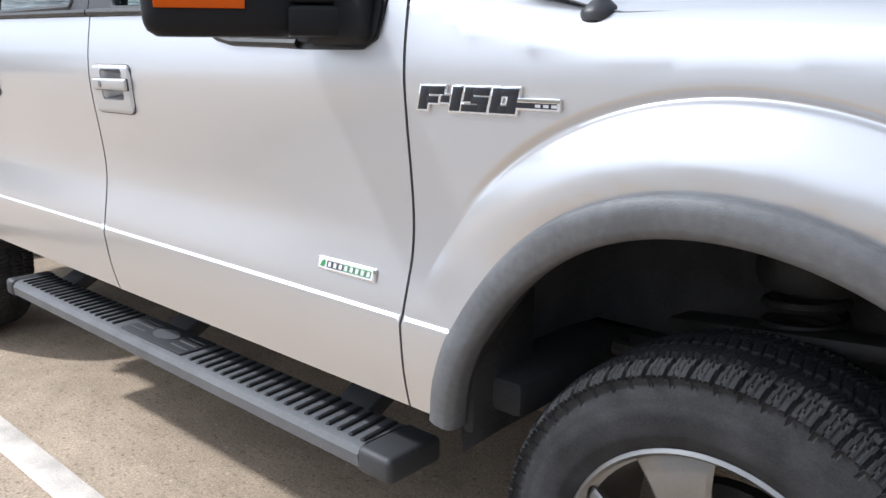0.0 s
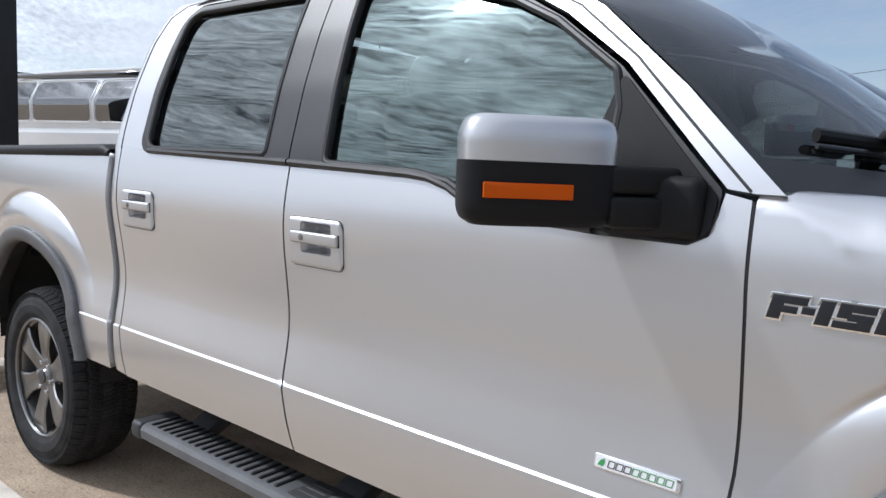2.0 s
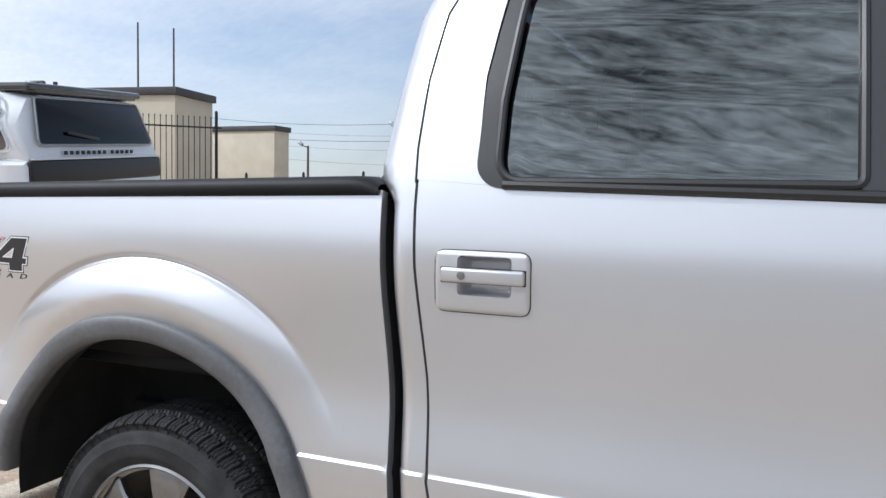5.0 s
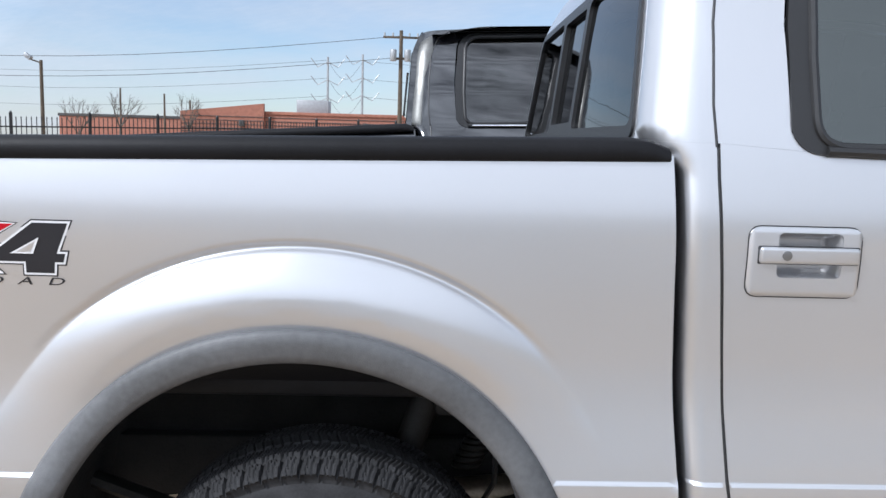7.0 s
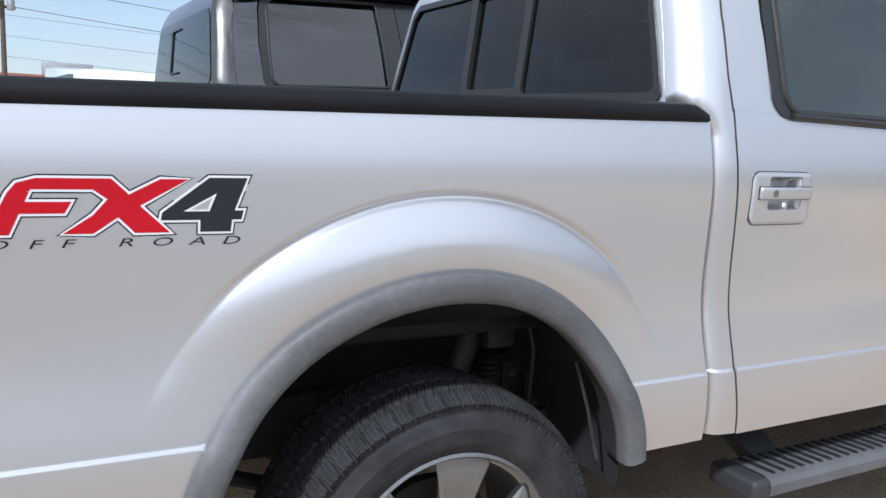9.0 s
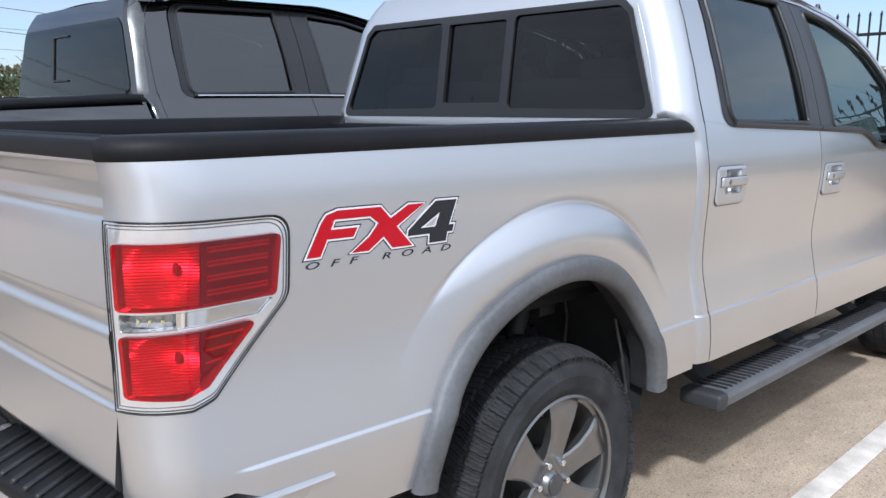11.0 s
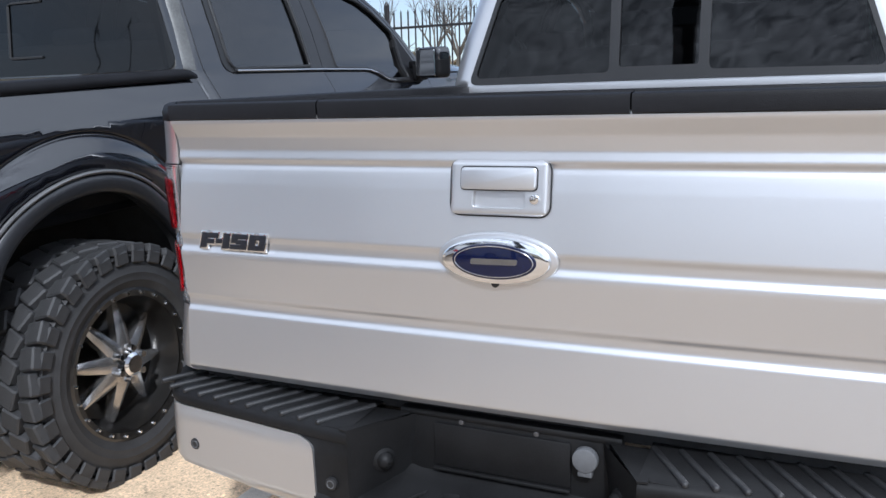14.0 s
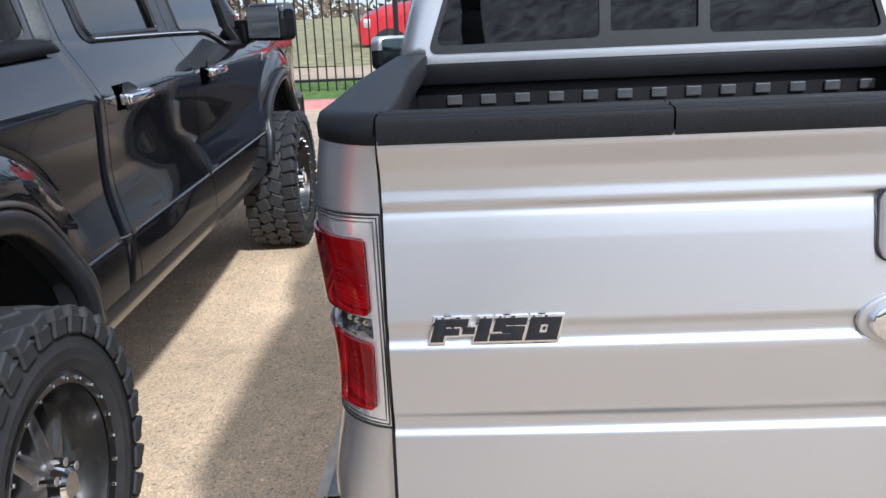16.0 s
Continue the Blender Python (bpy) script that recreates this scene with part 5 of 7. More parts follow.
for k in range(4):
    part("step_mark", box((0.055, 0.040, 0.004), (-1.235, 0.105 - 0.07 * k, 0.566), 0.0018, turn=(0, 9, 18)), "bumper_rib", bumper)
for y in (-0.165, 0.165):
    part("step_groove", box((0.12, 0.006, 0.005), (-1.245, y, 0.566), 0.002, turn=(0, 9, 12 if y < 0 else -12)), "bumper_rib", bumper)
for y in (-0.07, 0.10):
    part("bolt", cyl(0.006, 0.006, (BACK - 0.002, y, 0.712), "x", 10, bevel=0.001), "alloy_dark", bumper)
sk = part("tow_socket", cyl(0.0265, 0.02, (BACK - 0.016, -0.178, 0.680), "x", 28, bevel=0.004), "step", bumper, "grey round towing socket cap")
part("tab", box((0.016, 0.030, 0.014), (BACK - 0.014, -0.178, 0.650), 0.003), "step", sk)
part("beam", box((0.12, 1.7, 0.14), (-1.07, 0, 0.58), 0.02), "well", bumper)
part("hitch", box((0.22, 0.07, 0.07), (-1.22, 0.0, 0.44), 0.006), "steel", bumper, "rusty steel hitch receiver")
part("trailer_plug", box((0.06, 0.10, 0.06), (-1.25, 0.20, 0.45), 0.012, 3), "trim", bumper, "black trailer plug")
part("valance", box((0.05, 1.64, 0.05), (-1.13, 0, 0.735), 0.01), "well", truck)
part("tail_pipe", tube([(-0.55, -0.62, 0.50), (-0.75, -0.68, 0.515), (-0.95, -0.72, 0.50), (-1.06, -0.74, 0.49)], 0.04, 16), "steel", truck, "dark steel tail pipe")

# running boards
def running_board(side):
    rb = new("running_board")
    rb.parent = truck
    prof = [(-0.82, 0.440), (-0.825, 0.452), (-0.84, 0.457), (-0.955, 0.457), (-0.972, 0.450), (-0.981, 0.436), (-0.978, 0.405), (-0.965, 0.396), (-0.84, 0.40), (-0.82, 0.412)]
    part("deck", sharp(grid(lambda x, k: (x, -side * prof[int(k) % 10][0], prof[int(k) % 10][1]), (1.0, 1.4, 2.2, 2.98), range(11), flip=side > 0), 30), "step", rb, "grey plastic running board")
    for x0, x1 in ((0.932, 1.003), (2.977, 3.086)):
        c = (x0 + x1) / 2
        part("end_cap", box((x1 - x0, 0.168, 0.064), (c, side * 0.900, 0.427), 0.016, 4), "step_tread", rb, "black rubber end cap")
    rib = box((0.014, 0.118, 0.008), (0, 0, 0), 0.003, 2)
    me = bpy.data.meshes.new("rib")
    rib.to_mesh(me)
    rib.free()
    me.materials.append(M["trim"])
    for k in range(20):
        for x in ([1.035 + 0.0405 * k] if k < 19 else []) + ([2.235 + 0.0405 * k] if k < 19 else []):
            o = new("rib", me)
            o.parent = rb
            o.matrix_basis = pose(x, side * 0.898, 0.4585, 0, 0, side * -5)
    part("pad", box((0.36, 0.12, 0.006), (2.01, side * 0.898, 0.4595), 0.002), "step_tread", rb, "dark rubber pad with an oval mark")
    part("oval_mark", prism(ellipse(2.01, side * 0.898, 0.06, 0.033), 0.003, lambda u, v, d: Vector((u, v, 0.4625 + d))), "step", rb)
    for k in (-1, 0, 1):
        for x in (1.885, 2.135):
            part("pad_line", box((0.09, 0.006, 0.002), (x, side * (0.898 + 0.03 * k), 0.4632), 0.0), "step", rb)
    for x in (1.15, 1.95, 2.80):
        part("bracket", box((0.12, 0.24, 0.05), (x, side * 0.76, 0.47), 0.01, turn=(side * -28, 0, 0)), "step_tread", rb)


for side in (-1, 1):
    running_board(side)


# mirrors
def door_mirror(side, parent, paint):
    m = new("door_mirror")
    m.parent = parent
    o, i_ = Vector((2.738, -1.285, 0)), Vector((2.915, -1.045, 0))
    du = (i_ - o)
    dn = Vector((-0.80, 0.59, 0))  # backwards from the front face
    def head(z0, z1, r_top, r_bot, grow=0.0):
        ring = []
        for k in range(40):
            a = 2 * math.pi * k / 40
            c, s = math.cos(a), math.sin(a)
            u = 0.5 + 0.5 * math.copysign(abs(c) ** 0.45, c)
            n = 0.5 + 0.5 * math.copysign(abs(s) ** 0.55, s)
            ring.append((u, n))
        zs = np.linspace(0, 1, 12)
        def fn(k, t):
            u, n = ring[int(k) % 40]
            top, bot = max(0, 1 - (1 - t) * (z1 - z0) / r_top) if r_top else 0, max(0, 1 - t * (z1 - z0) / r_bot) if r_bot else 0
            e = 0.16 * (1 - math.sqrt(max(0, 1 - top ** 2))) + 0.16 * (1 - math.sqrt(max(0, 1 - bot ** 2)))
            u2, n2 = 0.5 + (u - 0.5) * (1 - e), 0.5 + (n - 0.5) * (1 - 1.6 * e)
            p = o + du * u2 + dn * (0.13 * n2)
            return (p.x, -side * p.y, z0 + (z1 - z0) * t)
        me = grid(fn, range(40), zs, close_u=True, flip=side > 0)
        b = bmesh.new()
        b.from_mesh(me)
        bpy.data.meshes.remove(me)
        bmesh.ops.holes_fill(b, edges=b.edges)
        bmesh.ops.recalc_face_normals(b, faces=b.faces)
        return b
    part("cap", head(1.452, 1.535, 0.05, 0), paint, m, "silver mirror cap" if paint == "silver" else "")
    part("housing", head(1.335, 1.4515, 0, 0.04), "mirror_black", m)
    on_front = lambda u, v, d: Vector((lambda p: (p.x, -side * p.y, v))(o + du * u - dn * (0.001 + d)))
    if paint == "silver":
        part("indicator", prism(rounded([(0.10, 1.386), (0.66, 1.386), (0.66, 1.414), (0.10, 1.414)], 0.004), 0.006, on_front, 0.002), "amber", m, "amber turn indicator")
    back = lambda u, v, d: Vector((lambda p: (p.x, -side * p.y, v))(o + du * u + dn * (0.126 + d)))
    part("mirror_glass", prism(rounded([(0.08, 1.352), (0.92, 1.352), (0.92, 1.518), (0.08, 1.518)], 0.02), 0.006, back), "chrome", m, "mirror glass")
    for name, reach, z0, z1, back_off in (("arm", 0.40, 1.398, 1.4515, 0.062), ("arm_base", 0.46, 1.336, 1.396, 0.058)):
        c = i_ + du * (reach / 2 - 0.04) + dn * back_off
        part(name, box((du.length * (reach + 0.08), 0.105, z1 - z0), (c.x, -side * c.y, (z0 + z1) / 2), 0.012, 3, turn=(0, 0, -side * math.degrees(math.atan2(du.y, du.x)))), "mirror_black", m)
    sail = rounded([(2.79, 1.33), (3.0, 1.312), (3.042, 1.335), (3.052, 1.40), (2.812, 1.640), (2.785, 1.55)], [0.01, 0.03, 0.03, 0.03, 0.01, 0.02])
    part("sail", sheet(sail, sided(cab_skin(0.010), side), step=0.03, thick=0.02, flip=side > 0), "mirror_black", m)
    part("sail_base", box((0.19, 0.05, 0.12), (2.935, side * 0.955, 1.378), 0.024, 4), "mirror_black", m)


M["mirror_black"] = material("mirror housing plastic", (0.008, 0.008, 0.009), 0.5, 0, 0.15, 8.0, bump=0.0003, bump_scale=600, spec=0.2)
for side in (-1, 1):
    door_mirror(side, truck, "silver")

# aerial and wipers
an = part("aerial", sharp(lathe([(0.001, 0.056), (0.004, 0.054), (0.0055, 0.034), (0.011, 0.026), (0.022, 0.016), (0.031, 0.008), (0.033, 0.002), (0.033, -0.01)][::-1], 28, "z")), "trim", truck, "black aerial foot with a thin rod")
an.location = (3.505, -0.905, 1.362)
part("rod", cyl(0.0025, 0.80, (0, 0, 0.47), "z", 8), "trim", an)
for y0, y1 in ((-0.70, -0.22), (-0.16, 0.46)):
    on_glass = lambda y, v, up: Vector(screen(y / 0.86, v)) + Vector((0.5, 0, 0.86)) * up
    span = np.linspace(y0, y1, 12)
    w = part("wiper", tube([on_glass(y, 0.165, 0.020) for y in span], 0.011, 8, squash=1.3), "mirror_black", truck, "black wiper blade")
    part("rubber_edge", tube([on_glass(y, 0.150, 0.006) for y in span], 0.005, 6), "trim", w)
    mid = y0 + 0.20
    part("adaptor", box((0.04, 0.10, 0.03), on_glass(mid, 0.165, 0.036), 0.008, 2, turn=(0, 30, 22)), "mirror_black", w)
    part("wiper_arm", tube([on_glass(mid - 0.02, 0.168, 0.052), on_glass(mid + 0.06, 0.165, 0.066), on_glass(mid + 0.22, 0.11, 0.060), on_glass(mid + 0.40, 0.02, 0.05), on_glass(mid + 0.46, -0.03, 0.03)], 0.008, 8), "trim", w)
    part("arm_root", cyl(0.022, 0.035, on_glass(mid + 0.46, -0.03, 0.025), "z", 16, bevel=0.006), "mirror_black", w)

# liner knobs on the bulkhead
knob = box((0.012, 0.055, 0.035), (0, 0, 0), 0.004, 2)
kme = bpy.data.meshes.new("liner_knob")
knob.to_mesh(kme)
knob.free()
M["liner_worn"] = material("worn liner", (0.06, 0.06, 0.063), 0.5, 0, 0.3, 12.0)
kme.materials.append(M["liner_worn"])
for k in range(13):
    o = new("liner_knob", kme)
    o.parent = truck
    o.location = (0.585, -0.732 + 0.122 * k, 1.292)
part("bulkhead_ledge", box((0.05, 1.72, 0.075), (0.575, 0, 1.385), 0.012), "cap", truck)

M["pipe"] = material("heat-tinted pipe", (0.30, 0.25, 0.19), 0.42, 0.8, 0.35, 9.0)
# springs, dampers and pipes seen under the arches
for side in (-1, 1):
    part("leaf_spring", tube([(-0.62, side * 0.55, 0.62), (-0.3, side * 0.55, 0.50), (REAR, side * 0.55, 0.47), (0.35, side * 0.55, 0.52), (0.62, side * 0.55, 0.60)], 0.03, 8, squash=0.6), "steel", truck)
    part("damper", cyl(0.035, 0.42, (0.20, side * 0.60, 0.72), "z", 14, turn=(0, 18, 0)), "steel", truck)
    part("jounce_bracket", box((0.09, 0.10, 0.14), (0.30, side * 0.62, 0.88), 0.015), "steel", truck)
    part("brake_hose", tube([(0.36, side * 0.66, 0.95), (0.40, side * 0.67, 0.80), (0.40, side * 0.66, 0.65), (0.34, side * 0.62, 0.52)], 0.007, 8), "trim", truck)
    part("coil", tube([(0.372 + 0.032 * math.cos(a) + 0.10 * (a / 50.3 - 0.5) * 0.6, side * 0.47 + 0.032 * math.sin(a), 0.61 + 0.13 * a / 50.3) for a in np.linspace(0, 50.3, 110)], 0.007, 6), "steel", truck)
    br = part("hanger_bracket", box((0.075, 0.012, 0.10), (0.475, side * 0.465, 0.655), 0.004), "steel", truck, "dusty steel spring hanger")
    part("hanger_ear", box((0.03, 0.05, 0.075), (0.515, side * 0.475, 0.635), 0.006), "steel", br)
    part("bolt", cyl(0.012, 0.02, (0.462, side * 0.478, 0.672), "y", 6, bevel=0.002), "alloy_dark", br)
    part("exhaust_pipe", tube([(0.30, side * 0.50, 0.545), (0.55, side * 0.50, 0.566), (0.80, side * 0.50, 0.575), (1.2, side * 0.48, 0.56)], 0.045, 16), "pipe", truck, "heat-tinted exhaust pipe")
    part("cross_tube", tube([(0.30, side * 0.50, 0.475), (0.62, side * 0.50, 0.468), (0.9, side * 0.5, 0.47)], 0.022, 10), "steel", truck)
    part("drain_strap", tube([(0.385, side * 0.87, 0.825), (0.43, side * 0.872, 0.70), (0.47, side * 0.87, 0.56)], 0.0045, 6), "alloy_dark", truck, "thin pale strap behind the wheel")
    part("bed_brace", box((1.1, 0.06, 0.05), (REAR, side * 0.62, 0.985), 0.008), "steel", truck)
    part("upper_arm", box((0.46, 0.08, 0.035), (FRONT - 0.02, side * 0.60, 0.80), 0.012, turn=(0, -8, side * 10)), "steel", truck)
    part("coil_spring", tube([(FRONT + 0.07 * math.cos(a), side * 0.55 + 0.07 * math.sin(a), 0.62 + 0.25 * a / 37.7) for a in np.linspace(0, 37.7, 100)], 0.011, 6), "steel", truck)
    part("tower", cyl(0.10, 0.10, (FRONT, side * 0.53, 0.93), "z", 20, bevel=0.02), "steel", truck)
    part("stabiliser", tube([(FRONT - 0.35, side * 0.62, 0.70), (FRONT + 0.1, side * 0.68, 0.73), (FRONT + 0.4, side * 0.66, 0.72)], 0.018, 8), "steel", truck)
    part("liner_flap", box((0.03, 0.20, 0.30), (FRONT - 0.49, side * 0.84, 0.72), 0.01), "well", truck)
part("silencer", cyl(0.09, 0.55, (0.55, -0.25, 0.52), "x", 20, bevel=0.02), "steel", truck)


# ---- the black pickup beside it ----
def lifted_wheel(parent, x, y, z, side):
    """A wide off-road wheel: eight machined spokes on a black riveted rim."""
    w = new("wheel")
    w.parent = parent
    w.matrix_basis = pose(x, y, z, 0, 11, 0 if side < 0 else 180)
    ty = tyre(w, 0.452, 0.335, 0.285, 16, 0.012, chunky=True)
    rows = ((-0.130, 0.0, (0.078, 0.082, 0.036), -12, 10), (-0.045, 0.5, (0.080, 0.080, 0.036), 0, -22), (0.043, 0.15, (0.080, 0.080, 0.036), 0, 24), (0.128, 0.6, (0.078, 0.082, 0.036), 12, -10), (-0.170, 0.0, (0.064, 0.012, 0.050), 0, 0))
    for yy, phase, size, roll, twist in rows if side < 0 else rows[:1]:
        me = bpy.data.meshes.new("tread_block")
        bb = box(size, (0, 0, 0), 0.006, 1)
        bb.to_mesh(me)
        bb.free()
        me.materials.append(M["offroad_rubber"])
        for k in range(32):
            a = 360 * (k + phase) / 32
            o = new("tread_block", me)
            o.parent = ty
            r = 0.449 if size[1] > 0.02 else 0.415
            o.matrix_basis = pose(0, 0, 0, 0, a, 0) @ pose(0, yy, r - (0.008 if abs(roll) else 0), roll, 0, twist)
    prof = [(0.262, -0.150), (0.285, -0.158), (0.296, -0.152), (0.292, -0.135), (0.268, -0.128), (0.255, -0.08), (0.245, -0.02), (0.24, 0.1), (0.28, 0.14)]
    part("rim", sharp(lathe([(0.262, -0.150)] + prof[1:], 72)), "rim_black", w, "black rim with a ring of bolts")
    part("barrel", sharp(lathe([(0.262, -0.145), (0.256, -0.120), (0.248, -0.060), (0.225, -0.030), (0.10, -0.005), (0.01, -0.005)], 48)), "rim_black", w)
    V, F = [], []
    secs = [(0.05, 0.040, -0.125), (0.10, 0.030, -0.112), (0.16, 0.024, -0.092), (0.21, 0.017, -0.074), (0.240, 0.008, -0.060)]
    for r, h, yy in secs:
        V += [(r, yy + 0.05, -h), (r, yy + 0.012, -h), (r, yy, -h * 0.25), (r, yy, h * 0.25), (r, yy + 0.012, h), (r, yy + 0.05, h)]
    for k in range(len(secs) - 1):
        for i in range(6):
            j = (i + 1) % 6
            F.append((k * 6 + i, (k + 1) * 6 + i, (k + 1) * 6 + j, k * 6 + j))
    F += [tuple(range(6)), tuple(range(len(V) - 6, len(V)))[::-1]]
    base = sharp(mesh_of(V, F), 30)
    base.materials.append(M["alloy_tint"])
    for k in range(8):
        o = new("spoke", base)
        o.parent = w
        o.matrix_basis = pose(0, 0, 0, 0, 45 * k, 0)
    part("hub", sharp(lathe([(0.001, -0.165), (0.034, -0.165), (0.045, -0.155), (0.052, -0.12), (0.075, -0.112), (0.08, -0.06)][::-1], 32)), "chrome", w, "chrome hub cap")
    for count, radius, size, yy, name in ((24, 0.275, 0.0055, -0.158, "rivet"), (6, 0.062, 0.013, -0.13, "lug_nut")):
        b = cyl(size, 0.012 if size < 0.01 else 0.05, (0, 0, 0), "y", 8, bevel=0.001)
        me = bpy.data.meshes.new(name)
        b.to_mesh(me)
        b.free()
        me.materials.append(M["chrome"])
        for k in range(count):
            a = 2 * math.pi * (k + 0.5) / count
            o = new(name, me)
            o.parent = w
            o.location = (radius * math.cos(a), yy, radius * math.sin(a))
    return w


M["offroad_rubber"] = material("dark off-road rubber", (0.030, 0.030, 0.031), 0.65, 0, 0.3, 16.0, bump=0.0008, bump_scale=160)
M["rim_black"] = material("gloss black rim", (0.015, 0.014, 0.013), 0.3, 0.2, 0.3, 10.0, coat=0.6)
M["alloy_tint"] = material("tinted machined spoke", (0.40, 0.385, 0.37), 0.25, 0.9, 0.25, 14.0)
M["brushed"] = material("brushed grey wrap", (0.13, 0.13, 0.125), 0.35, 0.7, 0.4, 7.0)
BLACK_AT = (-0.454, 2.824, 0.078)
REAR, FRONT, HUB, LEAN = -0.08, 3.61, 0.29, 0.42
black = thing("pickup_truck", "black lifted crew-cab pickup truck on large off-road tyres", "pickup truck", BLACK_AT)
black.matrix_world = pose(*BLACK_AT, 0, -2.6, 1.4)
M["black_flare"] = material("satin black moulding", (0.02, 0.021, 0.024), 0.35, 0, 0.15, 6.0, coat=0.3)
bdoors = pickup_body(black, "black_paint", "black_paint", "grey_paint", "black_flare", 1.5, False, ("glass_mirror", "glass_mirror"))
for side in (-1, 1):
    lifted_wheel(black, REAR, side * 0.915, 0.362, side)
    lifted_wheel(black, FRONT, side * 0.915, 0.362, side)
    for d, (x0, x1, z0, z1) in ((bdoors[side][1], (0.90, 1.13, 1.20, 1.27)), (bdoors[side][0], (1.95, 2.19, 1.20, 1.27))):
        hd = part("door_handle", box((0.22, 0.022, 0.035), ((x0 + x1) / 2, side * 1.0, (z0 + z1) / 2), 0.01, 3), "chrome", d, "chrome pull handle")
        for x in (x0 + 0.03, x1 - 0.03):
            part("post", box((0.05, 0.05, 0.04), (x, side * 0.975, (z0 + z1) / 2), 0.008), "chrome", hd)
        part("cup", prism(ellipse((x0 + x1) / 2, (z0 + z1) / 2, 0.075, 0.05), 0.002, on_side(cab_skin(), side, 0.004)), "trim", hd)
    part("belt_strip", tube_on(sided(cab_skin(0.012), side), [(1.0, 1.437), (1.78, 1.424), (2.26, 1.411), (2.33, 1.405), (2.40, 1.386), (2.49, 1.343), (2.58, 1.332)], 0.006), "chrome", black, "bright strip under the side windows")
    part("pillar_wrap", sheet([(0.60, 1.447), (0.72, 1.447), (0.745, 1.70), (0.80, 1.86), (0.80, 1.95), (0.70, 1.90), (0.645, 1.70)], sided(cab_skin(0.003), side), step=0.03, thick=0.003, flip=side > 0), "brushed", black, "scuffed grey wrap on the rear pillar")
    part("rocker", grid(lambda x, k: (x, side * [0.95, 0.96, 0.93, 0.85][int(k)], [0.62, 0.56, 0.50, 0.49][int(k)]), np.linspace(0.50, 3.0, 12), range(4), flip=side < 0), "black_flare", black)
    part("arch_lip", tube([(REAR + 0.562 * math.cos(a), side * (half_width(REAR + 0.56 * math.cos(a), max(0.62, 0.535 + 0.56 * math.sin(a))) + 0.012), 0.535 + 0.562 * math.sin(a)) for a in np.linspace(math.pi - 0.1, 0.1, 50)], 0.008, 8), "alloy", black, "thin grey edge of the arch moulding")
    door_mirror(side, black, "black_paint")
    lampb = part("tail_lamp", sheet(rounded(LAMP, 0.01), sided(bed_skin(0.001), side), step=0.03, thick=0.02, flip=side > 0), "red", black, "red tail lamp")
    # outlined decal
    decal_line = lambda pts: part("decal_outline", tube([on_side(bed_skin(), side, 0.001)(u, v, 0) for u, v in pts], 0.003, 5, True), "decal_white", black, "white outlined decal")
    decal_line([(-0.585, 1.194), (-0.520, 1.194), (-0.520, 1.173), (-0.468, 1.173), (-0.466, 1.194), (-0.450, 1.194), (-0.446, 1.210), (-0.462, 1.210), (-0.440, 1.267), (-0.505, 1.267), (-0.583, 1.207)])
    part("fender_vent", prism(rounded([(3.16, 1.20), (3.36, 1.20), (3.36, 1.25), (3.16, 1.25)], 0.008), 0.008, on_side(fender_skin, side), 0.003), "chrome", black, "chrome fender badge plate")
part("tailgate", box((0.06, 1.63, 0.62), (-1.17, 0, 1.065), 0.02, 3), "black_paint", black)
part("rear_bumper", box((0.16, 1.9, 0.2), (-1.28, 0, 0.62), 0.04, 3), "black_flare", black)
ba = part("aerial", cyl(0.003, 0.8, (3.45, -0.90, 1.80), "z", 8), "trim", black, "thin black rod")


# ---- ground, kerb, markings ----
def ground_z(x, y):
    back = 0.0
    if x < -1.36:
        back = 0.13 + 0.31 * smooth((-1.5 - x) / 3.4) + 0.06 * (min(max(y, -2.0), 7.0) - 2.8) * smooth((-2.6 - x) / 2.0)
    m = smooth((y - 1.0) / 0.7)
    m += (1 - m) * smooth((x - 5.2) / 2.6)
    return back + min(0.135 * max(0.0, x - 1.9), 1.0) * m


